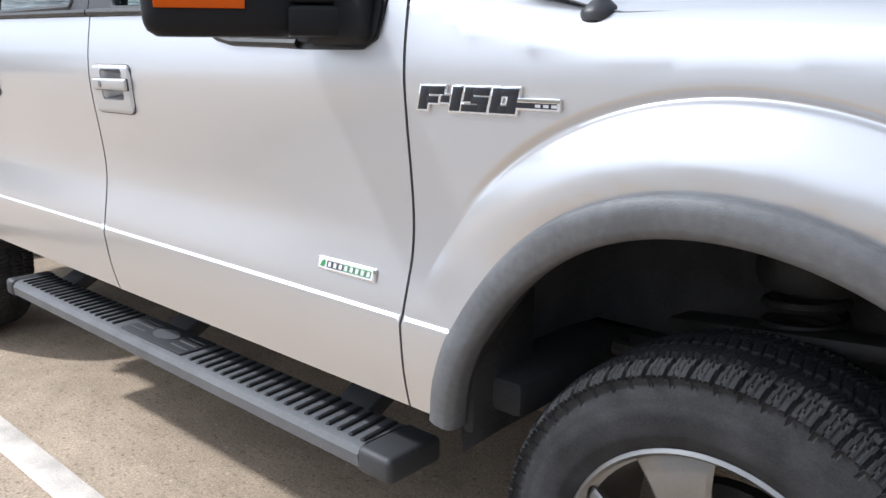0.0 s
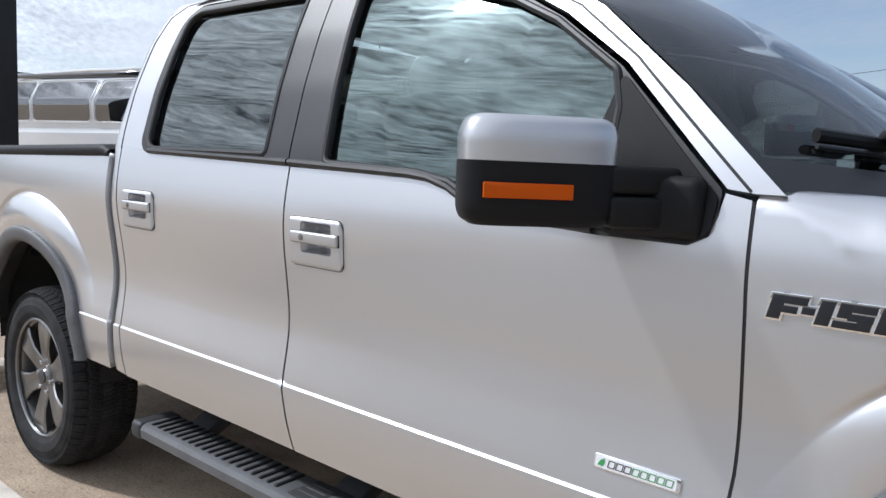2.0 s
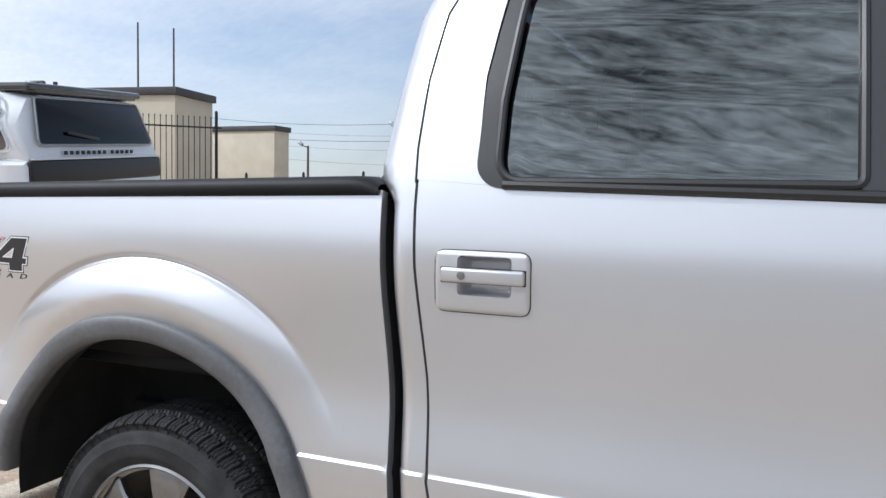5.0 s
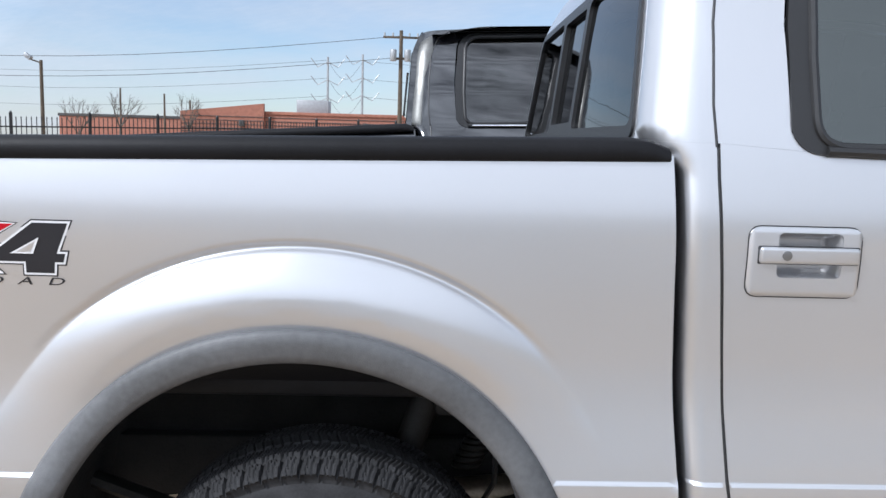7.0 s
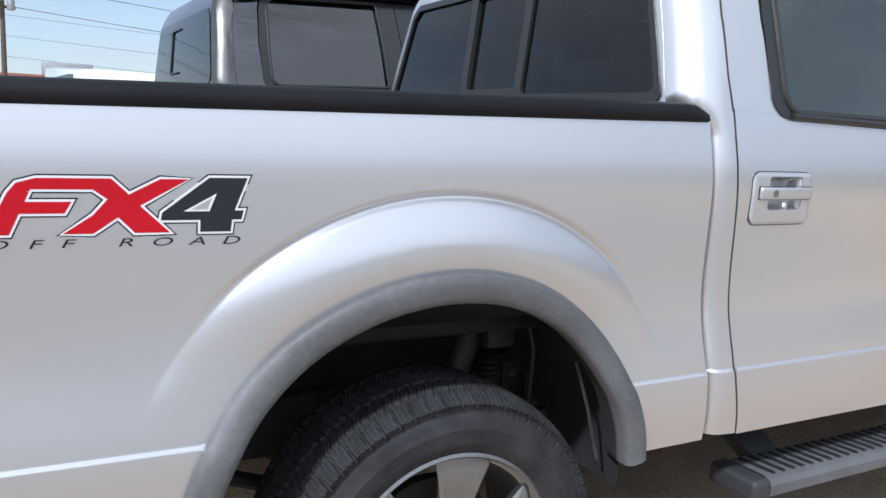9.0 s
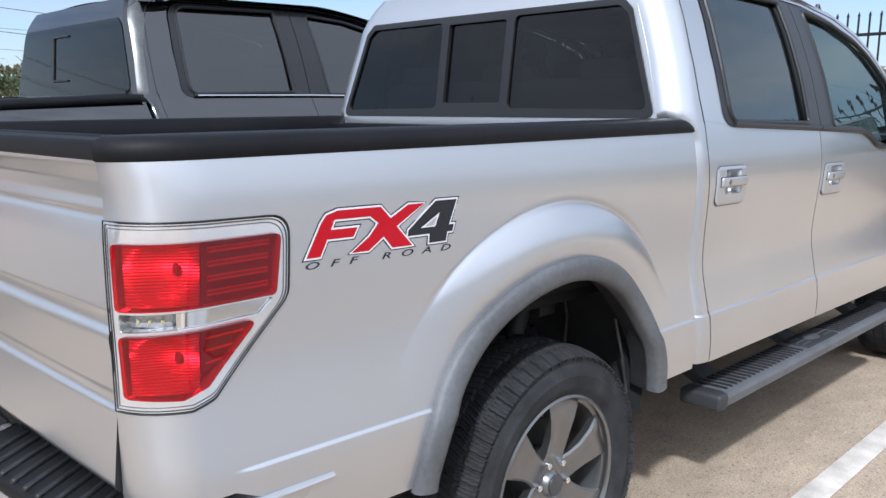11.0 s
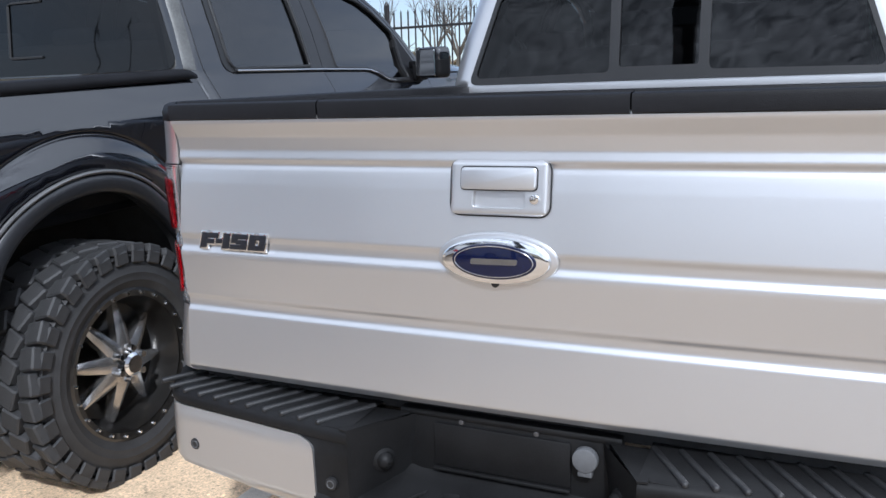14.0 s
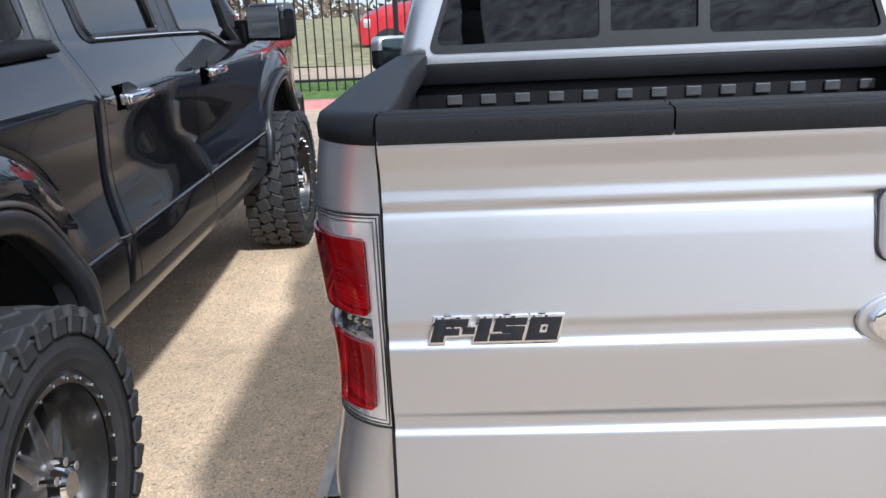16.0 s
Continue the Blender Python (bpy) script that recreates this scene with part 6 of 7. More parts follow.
def concrete_material(name, color):
    """Broom-finished concrete: fine grain, gravel specks, stains and faint cracks."""
    m = bpy.data.materials.new(name)
    m.use_nodes = True
    nt = m.node_tree
    N, L = nt.nodes.new, nt.links.new
    p = nt.nodes["Principled BSDF"]
    p.inputs["Roughness"].default_value = 0.88
    tc = N("ShaderNodeTexCoord")

    def noise_tex(scale, detail=4, rough=0.6, stretch=None):
        n = N("ShaderNodeTexNoise")
        n.inputs["Scale"].default_value, n.inputs["Detail"].default_value, n.inputs["Roughness"].default_value = scale, detail, rough
        src = tc.outputs["Object"]
        if stretch:
            mp = N("ShaderNodeMapping")
            mp.inputs["Scale"].default_value = stretch
            L(src, mp.inputs[0])
            src = mp.outputs[0]
        L(src, n.inputs["Vector"])
        return n.outputs["Fac"]

    def ramp(fac, lo, hi, a, b):
        r = N("ShaderNodeMapRange")
        r.inputs["From Min"].default_value, r.inputs["From Max"].default_value = lo, hi
        r.inputs["To Min"].default_value, r.inputs["To Max"].default_value = a, b
        L(fac, r.inputs[0])
        return r.outputs[0]

    def mul(a, b):
        n = N("ShaderNodeMath")
        n.operation = "MULTIPLY"
        L(a, n.inputs[0]), L(b, n.inputs[1])
        return n.outputs[0]
    big = ramp(noise_tex(0.9, 5), 0.3, 0.7, 0.80, 1.12)
    mid = ramp(noise_tex(7, 5), 0.3, 0.7, 0.88, 1.10)
    fine = ramp(noise_tex(120, 3, 0.7), 0.3, 0.7, 0.60, 1.36)
    speck = ramp(noise_tex(46, 2, 0.6), 0.58, 0.70, 1.0, 0.55)
    broom = ramp(noise_tex(1.0, 3, 0.6, (4, 160, 4)), 0.3, 0.7, 0.93, 1.06)
    stain = ramp(noise_tex(2.3, 6, 0.65), 0.60, 0.74, 1.0, 0.66)
    chip = ramp(noise_tex(33, 2, 0.5), 0.66, 0.72, 1.0, 1.35)
    f = mul(mul(mul(mul(big, mid), mul(fine, speck)), mul(broom, stain)), chip)
    vm = N("ShaderNodeVectorMath")
    vm.operation = "SCALE"
    vm.inputs[0].default_value = color
    L(f, vm.inputs["Scale"])
    L(vm.outputs[0], p.inputs["Base Color"])
    bp = N("ShaderNodeBump")
    bp.inputs["Strength"].default_value, bp.inputs["Distance"].default_value = 0.6, 0.004
    add = N("ShaderNodeMath")
    L(noise_tex(130, 4, 0.7), add.inputs[0])
    L(broom, add.inputs[1])
    L(add.outputs[0], bp.inputs["Height"])
    L(bp.outputs[0], p.inputs["Normal"])
    return m


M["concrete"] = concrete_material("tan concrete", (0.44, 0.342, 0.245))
# same concrete, raised in colour to the brightness of sunlit ground
M["sunlit_concrete"] = concrete_material("sunlit sandy concrete", (0.80, 0.595, 0.39))
M["kerb"] = concrete_material("pale kerb concrete", (0.50, 0.43, 0.34))
M["line"] = material("worn white line paint", (0.62, 0.56, 0.49), 0.8, 0, 0.26, 9.0, bump=0.002, bump_scale=140)
M["red_kerb"] = material("faded red kerb paint", (0.52, 0.22, 0.2), 0.8, 0, 0.2, 8.0, bump=0.002, bump_scale=120)
M["grass"] = material("dry grass", (0.20, 0.185, 0.09), 0.95, 0, 0.45, 3.0, bump=0.03, bump_scale=25, vary_color=(0.26, 0.24, 0.13))
M["green_grass"] = material("green grass strip", (0.10, 0.17, 0.035), 0.95, 0, 0.4, 8.0, bump=0.03, bump_scale=40)
M["unseen_ground"] = material("grey ground for reflections", (0.34, 0.322, 0.30), 0.85, 0, 0.25, 2.0, bump=0.004, bump_scale=120)
M["iron"] = material("black fence paint", (0.012, 0.012, 0.013), 0.45, 0.2, 0.2, 9.0)
M["brick"] = material("red brick wall", (0.30, 0.13, 0.09), 0.9, 0, 0.2, 4.0, bump=0.004, bump_scale=40)
M["stucco"] = material("cream stucco", (0.52, 0.47, 0.37), 0.9, 0, 0.1, 1.2, bump=0.004, bump_scale=60)
M["dark_cap"] = material("dark coping", (0.05, 0.05, 0.05), 0.6, 0, 0.2, 3.0)
M["wood_pole"] = material("weathered timber pole", (0.09, 0.07, 0.05), 0.9, 0, 0.3, 6.0)
M["galv"] = material("galvanised steel", (0.35, 0.36, 0.37), 0.5, 0.6, 0.15, 5.0)
M["bark"] = material("grey bark", (0.10, 0.085, 0.07), 0.95, 0, 0.3, 12.0, bump=0.01, bump_scale=30)
M["leaf"] = material("dull green leaves", (0.055, 0.075, 0.03), 0.8, 0, 0.4, 3.0)
M["red_truck"] = material("red lorry paint", (0.55, 0.02, 0.03), 0.3, 0, 0.06, 3.0, coat=1.0)

xs = sorted(set(list(np.linspace(-40, -1.5, 40)) + [-1.5, -1.365, -1.36] + list(np.linspace(-1.3, 14, 60)) + [-900, -300, -120, -60, 20, 40, 80, 160, 400, 900]))
ys = sorted(set(list(np.linspace(-30, 40, 36)) + list(np.linspace(-3, 5.25, 34)) + [-900, -300, -100, -50, 60, 120, 300, 900]))
g_mesh = grid(lambda x, y: (x, y, ground_z(x, y)), xs, ys)
ground = part("ground", g_mesh, "concrete", None)
tagged(ground, "tan broom-finished concrete parking lot with stains and gravel", "ground", kind="structure")
kerb = part("kerb", grid(lambda y, k: ([-1.30, -1.305, -1.325, -1.36, -1.50, -1.505][int(k)], y, [0.0, 0.09, 0.125, 0.134, 0.138, 0.12][int(k)]), np.linspace(-30, 36, 60), range(6), flip=True), "kerb", None)
# added out of view: darker ground for the silver side to mirror
tagged(kerb, "pale worn concrete kerb behind the parking row", "kerb", kind="structure")
unseen_ground = part("unseen_grey_ground", grid(lambda x, y: (x, y, ground_z(x, y) + 0.004), np.linspace(-1.2, 5.0, 12), np.linspace(-40, -3.1, 14)), "unseen_ground", None)
tagged(unseen_ground, "added unseen grey ground that darkens the reflection in the truck's side", "road", kind="structure")
# overlay between the trucks with sunlight painted into its colour
bay = part("sunlit_bay", grid(lambda x, y: (x, y, ground_z(x, y) + 0.004), [x for x in xs if -1.31 < x < 4.95], [y for y in ys if 0.2 < y < 5.0]), "sunlit_concrete", None)
tagged(bay, "sandy concrete under the next parking bays, sunlit brightness put into its colour", "ground", kind="structure")
for k, y in enumerate((-1.19, 1.20, 4.25)):
    ln = part("parking_line", box((5.9, 0.105, 0.004), (1.65, y, 0.007), 0.0015), "line", None)
    tagged(ln, "worn white painted parking line", "parking line", "parking lines", "structure")
# joints between slabs; the second edges the added unseen ground
for x, y, sx, sy in ((4.9, 0, 0.010, 24), (1.9, -3.08, 6.2, 0.012)):
    j = part("slab_joint", box((sx, sy, 0.003), (x, y, 0.001), 0), "dark_cap", None)
    tagged(j, "dark joint between concrete slabs", "joint", kind="structure")


# loose grit on the concrete near the trucks
rng = random.Random(3)
V, F = [], []
for k in range(2600):
    x, y = rng.uniform(-1.1, 5.5), rng.choice((rng.uniform(-2.4, -0.6), rng.uniform(1.0, 2.6)))
    r = rng.uniform(0.0015, 0.0045) * (1.8 if rng.random() < 0.05 else 1)
    c, a, n = Vector((x, y, ground_z(x, y))), rng.uniform(0, 3), len(V)
    V += [c + Vector((r * math.cos(a + q), r * 1.3 * math.sin(a + q), 0)) for q in (0, 1.7, 3.3, 4.8)] + [c + Vector((0, 0, r * 0.9))]
    F += [(n, n + 1, n + 4), (n + 1, n + 2, n + 4), (n + 2, n + 3, n + 4), (n + 3, n, n + 4)]
M["grit"] = material("mixed grit", (0.16, 0.12, 0.09), 0.9, 0, 0.6, 40.0, vary_color=(0.5, 0.43, 0.34))
pebbles = part("grit", mesh_of(V, F), "grit", None)
tagged(pebbles, "loose grit and pebbles on the concrete", "gravel", kind="stuff")


# ---- fences ----
def fence(points, height, spacing, name_label):
    """A black iron picket fence along points; each post and each picket is a part."""
    f = thing("iron_fence", name_label, "fence")
    pk = box((0.018, 0.018, height + 0.10), (0, 0, -height / 2 + 0.05), 0)
    join(pk, cyl(0.018, 0.05, (0, 0, 0.115), "z", 4, r2=0.001))
    pme = bpy.data.meshes.new("picket")
    pk.to_mesh(pme)
    pk.free()
    pme.materials.append(M["iron"])
    po = box((0.065, 0.065, height + 0.22), (0, 0, -height / 2 + 0.11), 0.004)
    join(po, cyl(0.04, 0.05, (0, 0, 0.24), "z", 8, r2=0.02))
    pome = bpy.data.meshes.new("post")
    po.to_mesh(pome)
    po.free()
    pome.materials.append(M["iron"])
    count = 0
    for (x0, y0, z0), (x1, y1, z1) in zip(points, points[1:]):
        d = math.hypot(x1 - x0, y1 - y0)
        an = math.degrees(math.atan2(y1 - y0, x1 - x0))
        n = int(d / spacing)
        for k in range(n):
            t = k / n
            x, y = x0 + (x1 - x0) * t, y0 + (y1 - y0) * t
            o = new("post" if count % 16 == 0 else "picket", pome if count % 16 == 0 else pme)
            o.parent = f
            o.matrix_basis = pose(x, y, z0 + (z1 - z0) * t, 0, 0, an)
            count += 1
        for h in (-0.12, -height + 0.15):
            part("rail", box((d, 0.03, 0.035), ((x0 + x1) / 2, (y0 + y1) / 2, (z0 + z1) / 2 + h), 0.002, turn=(0, -math.degrees(math.atan2(z1 - z0, d)), an)), "iron", f)
    return f


fence([(8.3, -6, 2.56), (8.3, 9, 2.56), (8.3, 22, 2.56)], 1.68, 0.118, "black iron picket fence with spear tops along the road")
fence([(-13.2, 9.4, 2.98), (-10.4, 12.2, 2.98)], 2.4, 0.118, "black iron picket fence on the rise behind the parking lot")
fence([(-13.6, 17.3, 1.75), (-8.75, 17.9, 1.85), (-2.4, 25.0, 2.12), (4, 32.2, 2.38)], 1.6, 0.118, "black iron picket fence behind the parking lot")

# far side of the road
strip = part("grass_strip", grid(lambda x, y: (x, y, ground_z(x, y) + 0.03 + 0.012 * noise.noise((x * 6, y * 6, 0))), np.linspace(7.75, 9.0, 14), np.linspace(-2, 26, 100)), "green_grass", None)
tagged(strip, "narrow green grass strip under the fence", "grass", kind="stuff")
rk = part("red_kerb", grid(lambda y, k: ([7.35, 7.37, 7.72, 7.75][int(k)], y, ground_z(7.5, y) + [-0.1, 0.06, 0.075, 0.03][int(k)]), np.linspace(-2, 26, 30), range(4), flip=True), "red_kerb", None)
tagged(rk, "kerb with faded red paint", "kerb", kind="structure")
bank = part("grass_bank", grid(lambda x, y: (x, y, 1.02 + 0.05 * (x - 15) + 0.25 * noise.noise((x * 0.1, y * 0.1, 3))), np.linspace(15, 60, 40), np.linspace(-50, 70, 60)), "grass", None)
tagged(bank, "dry grassy bank beyond the road", "grass", kind="stuff")


# ---- buildings ----
def building(name, label, at, size, wall, roof_h, turn=0.0, cap="dark_cap"):
    b = thing(name, label, "building", at, turn=turn)
    part("wall", box(size, (0, 0, size[2] / 2), 0.02), wall, b)
    part("coping", box((size[0] + 0.2, size[1] + 0.2, roof_h), (0, 0, size[2] + roof_h / 2), 0.02), cap, b, "dark roof coping")
    return b


brick_b = building("brick_building", "low red brick building with a sloped parapet and rooftop units", (-3.4, 70, 0), (17.2, 16, 3.85), "brick", 0.24, cap="brick")
part("parapet", prism([(-15.0, 0), (-8.5, 0), (-8.5, 4.67), (-15.0, 3.93)], 0.5, lambda u, v, d: Vector((u, -8.02 - d, v))), "brick", brick_b)
for k in range(12):
    part("course_line", box((17.2, 0.05, 0.05), (0, -8.02, 0.3 + 0.30 * k), 0), "dark_cap", brick_b)
    part("course_line", box((6.4, 0.05, 0.05), (-11.75, -8.54, 0.3 + 0.30 * k), 0), "dark_cap", brick_b)
for x in (-10.2, -0.5, 2.5, 5.0):
    part("wall_lamp", box((0.4, 0.25, 0.5), (x, -8.3 if x > -8 else -8.7, 3.1), 0.05), "dark_cap", brick_b)
part("rooftop_unit", box((2.6, 2, 1.4), (-5.0, -5, 4.5), 0.05), "galv", brick_b)
part("rooftop_unit", box((3.4, 2, 1.3), (6.5, -5, 4.5), 0.05), "galv", brick_b)
long_b = building("brick_building", "long low brick building far behind the fence", (-30, 92, 0), (17, 12, 4.0), "brick", 0.3)
cream = building("stucco_building", "cream stucco commercial building with a dark coping", (-29, 17.05, 0), (24, 2.4, 4.55), "stucco", 0.25, 10.2)
part("awning", box((5.0, 1.4, 0.2), (5.5, -1.8, 3.6), 0.02), "dark_cap", cream, "dark door awning")
part("door", box((1.3, 0.1, 2.3), (5.0, -1.22, 1.9), 0.02), "dark_cap", cream)
part("wall_lamp", box((0.3, 0.2, 0.3), (2.0, -1.3, 3.4), 0.03), "dark_cap", cream)
part("parapet_vent", cyl(0.08, 0.5, (6.5, 0, 4.95), "z", 10), "dark_cap", cream)
wing = building("stucco_building", "cream stucco wing with a dark base beside the lot", (-52, 0, 0), (14, 42, 5.1), "stucco", 0.25)
part("dark_base", box((0.1, 42, 2.4), (7.03, 0, 1.2), 0.01), "dark_cap", wing)
far_b = building("stucco_building", "pale flat-roofed building beyond the fence", (-34.6, 37.75, 0), (16, 1.5, 5.1), "stucco", 0.3)


# ---- poles and lines ----
# added wall behind the camera, never in view, only mirrored in paint and glass
building("stucco_building", "plain low building added out of view for the reflections", (4, -32, 0), (70, 6, 4.6), "stucco", 0.3)


def pole(name, label, at, h, r, mat):
    p = thing(name, label, "pole", at)
    part("shaft", cyl(r, h, (0, 0, h / 2), "z", 12, r2=r * 0.7), mat, p)
    return p


up = pole("utility_pole", "weathered timber utility pole with crossarms", (-1.0, 52, 0), 9.25, 0.17, "wood_pole")
part("crossarm", box((2.4, 0.12, 0.14), (0, 0, 8.8), 0.01), "wood_pole", up)
part("crossarm", box((1.4, 0.12, 0.14), (0, 0, 7.4), 0.01), "wood_pole", up)
for x in (-1.1, -0.55, 0.55, 1.1):
    part("insulator", cyl(0.06, 0.22, (x, 0, 8.98), "z", 8), "galv", up)
for x in (-0.5, 0.45):
    part("transformer", cyl(0.22, 0.75, (x, -0.25, 7.6), "z", 14, bevel=0.04), "galv", up)
for x, y, h in ((-6.48, 95, 12.5), (-10.62, 95, 12.1)):
    py = pole("transmission_tower", "tall steel power line mast with three crossarms", (x, y, 0), h, 0.16, "galv")
    for z in (h - 0.8, h - 2.9, h - 5.0):
        part("arm", tube([(-2.0, 0, z + 0.6), (-1.2, 0, z - 0.4), (0, 0, z + 0.2), (1.2, 0, z - 0.4), (2.0, 0, z + 0.6)], 0.06, 6), "galv", py)
for x, y, h in ((-14.17, 29, 4.4), (-23.4, 35.7, 4.1)):
    lp = pole("street_lamp", "dark lamp post with a small flood light", (x, y, 0), h, 0.085, "wood_pole")
    part("arm", tube([(0, 0, h - 0.1), (-0.3, -0.1, h)], 0.03, 6), "wood_pole", lp)
    part("lamp_head", box((0.30, 0.20, 0.16), (-0.42, -0.12, h + 0.12), 0.03, turn=(0, 35, 0)), "galv", lp)
for x, y, h in ((-23.8, 75, 6.0), (-29, 78, 6.6), (-20, 70, 5.2)):
    pole("utility_pole", "distant weathered timber utility pole", (x, y, 0), h, 0.12, "wood_pole")
for x, y, h in ((-27.5, 27.15, 9.45), (-26.25, 28.2, 9.3)):
    pole("flag_pole", "thin dark mast behind the building", (x, y, 0), h, 0.06, "dark_cap")
wire_pairs = [((-60, 58, 9.7), (-1.0, 52, 8.9)), ((-1.0, 52, 8.9), (60, 45, 9.7)), ((-60, 58, 8.4), (-1.0, 52, 7.5)), ((-1.0, 52, 7.5), (60, 45, 8.4))]
for h in (11.7, 9.6, 7.5):
    wire_pairs += [((-90, 108, h + 1), (-10.62, 95, h)), ((-10.62, 95, h), (-6.48, 95, h)), ((-6.48, 95, h), (80, 80, h + 1))]
for a, b in wire_pairs:
    a, b = Vector(a), Vector(b)
    w = part("power_line", tube([a.lerp(b, t) - Vector((0, 0, 2.2 * math.sin(math.pi * t))) for t in np.linspace(0, 1, 14)], 0.018, 4), "dark_cap", None)
    tagged(w, "thin sagging power line", "power line", "power lines")
canopy = thing("canopy_post", "dark steel post standing behind the parking row", "post", (-5.2, 0.75, 0))
part("shaft", box((0.26, 0.26, 4.6), (0, 0, 2.3), 0.01), "iron", canopy)


# ---- trees ----
def tree(at, h, spread, leafy, seed):
    rng = random.Random(seed)
    t = thing("tree", "bare winter tree with fine branches" if not leafy else "dull green tree beyond the fence", "tree", at)
    bm = bmesh.new()
    tips = []

    def grow(p, d, length, r, level):
        pts, q = [p], p.copy()
        for _ in range(3):
            d = (d + Vector((rng.uniform(-.2, .2), rng.uniform(-.2, .2), rng.uniform(-.05, .12)))).normalized()
            q = q + d * (length / 3)
            pts.append(q.copy())
        join(bm, tube(pts, [r, r * 0.85, r * 0.72, r * 0.6], 5))
        tips.append((q.copy(), level))
        if level < 4:
            for _ in range(3 if level else 5):
                nd = (d + Vector((rng.uniform(-1, 1), rng.uniform(-1, 1), rng.uniform(-0.1, 0.7))) * 0.75 * spread).normalized()
                grow(pts[rng.choice((2, 3))].copy(), nd, length * rng.uniform(0.55, 0.75), r * 0.5, level + 1)
    grow(Vector((0, 0, 0)), Vector((0, 0, 1)), h * 0.36, h * 0.022, 0)
    part("trunk", bm, "bark", t)
    if leafy:
        V, F = [], []
        for q, lv in tips:
            if lv >= 2:
                for _ in range(16):
                    c = q + Vector((rng.gauss(0, 1), rng.gauss(0, 1), rng.gauss(0, 0.8))) * h * 0.06
                    a = Vector((rng.uniform(-1, 1), rng.uniform(-1, 1), rng.uniform(-1, 1))).normalized() * h * 0.02
                    b = a.cross(Vector((rng.uniform(-1, 1), rng.uniform(-1, 1), rng.uniform(-1, 1))).normalized())
                    n = len(V)
                    V += [c - a, c + b, c + a, c - b]
                    F.append((n, n + 1, n + 2, n + 3))
        part("crown", mesh_of(V, F), "leaf", t)
    return t


protos = {0: tree((24, 40, 0.9), 6.0, 1.0, True, 1), 1: tree((-26, 60, 0), 5.2, 1.0, False, 2)}
rng = random.Random(9)
spots = [(60, 50), (64, 47), (68, 52), (71, 49), (75, 55), (79, 60), (52, 52), (56, 48)]
for an, d in spots:
    copy_thing(protos[0], pose(-2 + d * math.cos(radians(an)), -2 + d * math.sin(radians(an)), 0.0, 0, 0, rng.uniform(0, 360)) @ Matrix.Scale(rng.uniform(0.75, 0.95), 4))
for x, y, s in ((-17, 60, 0.95), (-24, 64, 1.0), (20, 9.5, 0.75), (24, 4, 0.8), (30, -2, 0.9), (28, 14, 0.9), (35, 20, 1.0)):
    copy_thing(protos[1], pose(x, y, ground_z(x, y) if x < 15 else 0.95 + 0.05 * (x - 15), 0, 0, rng.uniform(0, 360)) @ Matrix.Scale(s, 4))
# a far belt of scrub along the bank's top
rng = random.Random(5)
V, F = [], []
for k in range(2600):
    an = rng.uniform(-40, 75)
    d = rng.uniform(58, 75)
    x, y, z = -2 + d * math.cos(radians(an)), d * math.sin(radians(an)), rng.uniform(2.0, 4.6 + 1.2 * noise.noise((an * 0.2, 0, 0)))
    for _ in range(3):
        a = Vector((rng.uniform(-1, 1), rng.uniform(-1, 1), rng.uniform(-1, 1))) * 0.5
        b = Vector((rng.uniform(-1, 1), rng.uniform(-1, 1), rng.uniform(-1, 1))) * 0.5
        n = len(V)
        c = Vector((x, y, z)) + Vector((rng.uniform(-1, 1), rng.uniform(-1, 1), rng.uniform(-.6, .6)))
        V += [c, c + a, c + a + b, c + b]
        F.append((n, n + 1, n + 2, n + 3))
M["scrub"] = material("brown winter scrub", (0.15, 0.115, 0.075), 0.95, 0, 0.4, 0.6)
scrub = part("far_scrub", mesh_of(V, F), "scrub", None)
tagged(scrub, "brown winter scrub along the far bank", "shrubs", kind="stuff")


# ---- other vehicles ----
def car_wheels(parent, xs, y, r):
    for x in xs:
        for s in (-1, 1):
            w = part("wheel", cyl(r, 0.24, (x, s * y, r), "y", 28, bevel=0.03), "rubber", parent)
            part("rim", cyl(r * 0.66, 0.03, (x, s * (y + 0.115), r), "y", 24, bevel=0.008), "alloy", w)


def shell(parent, name, secs, mat, n=9):
    """A body lofted along x through sections (x, half width, bottom, shoulder, top, top half width)."""
    V, F = [], []
    for x, w, z0, zs, zt, wt in secs:
        V += [(x, -w * 0.96, z0), (x, -w, (z0 + zs) / 2), (x, -w * 0.985, zs), (x, -wt, zt - 0.04), (x, -wt * 0.8, zt), (x, wt * 0.8, zt), (x, wt, zt - 0.04), (x, w * 0.985, zs), (x, w, (z0 + zs) / 2), (x, w * 0.96, z0)]
    m = 10
    for k in range(len(secs) - 1):
        for i in range(m - 1):
            F.append((k * m + i, k * m + i + 1, (k + 1) * m + i + 1, (k + 1) * m + i))
        F.append((k * m + m - 1, k * m, (k + 1) * m, (k + 1) * m + m - 1))
    F += [tuple(range(m))[::-1], tuple(range((len(secs) - 1) * m, len(secs) * m))]
    b = bmesh.new()
    me = mesh_of(V, F)
    b.from_mesh(me)
    bpy.data.meshes.remove(me)
    bmesh.ops.recalc_face_normals(b, faces=b.faces)
    me = bpy.data.meshes.new("shell")
    b.to_mesh(me)
    b.free()
    return part(name, sharp(me, 48), mat, parent)


M["alloy_pale"] = material("pale satin metal", (0.70, 0.71, 0.72), 0.3, 0.6, 0.05, 5.0)
M["glass_suv"] = glass("bright side glass", (0.03, 0.031, 0.033), 2.5)

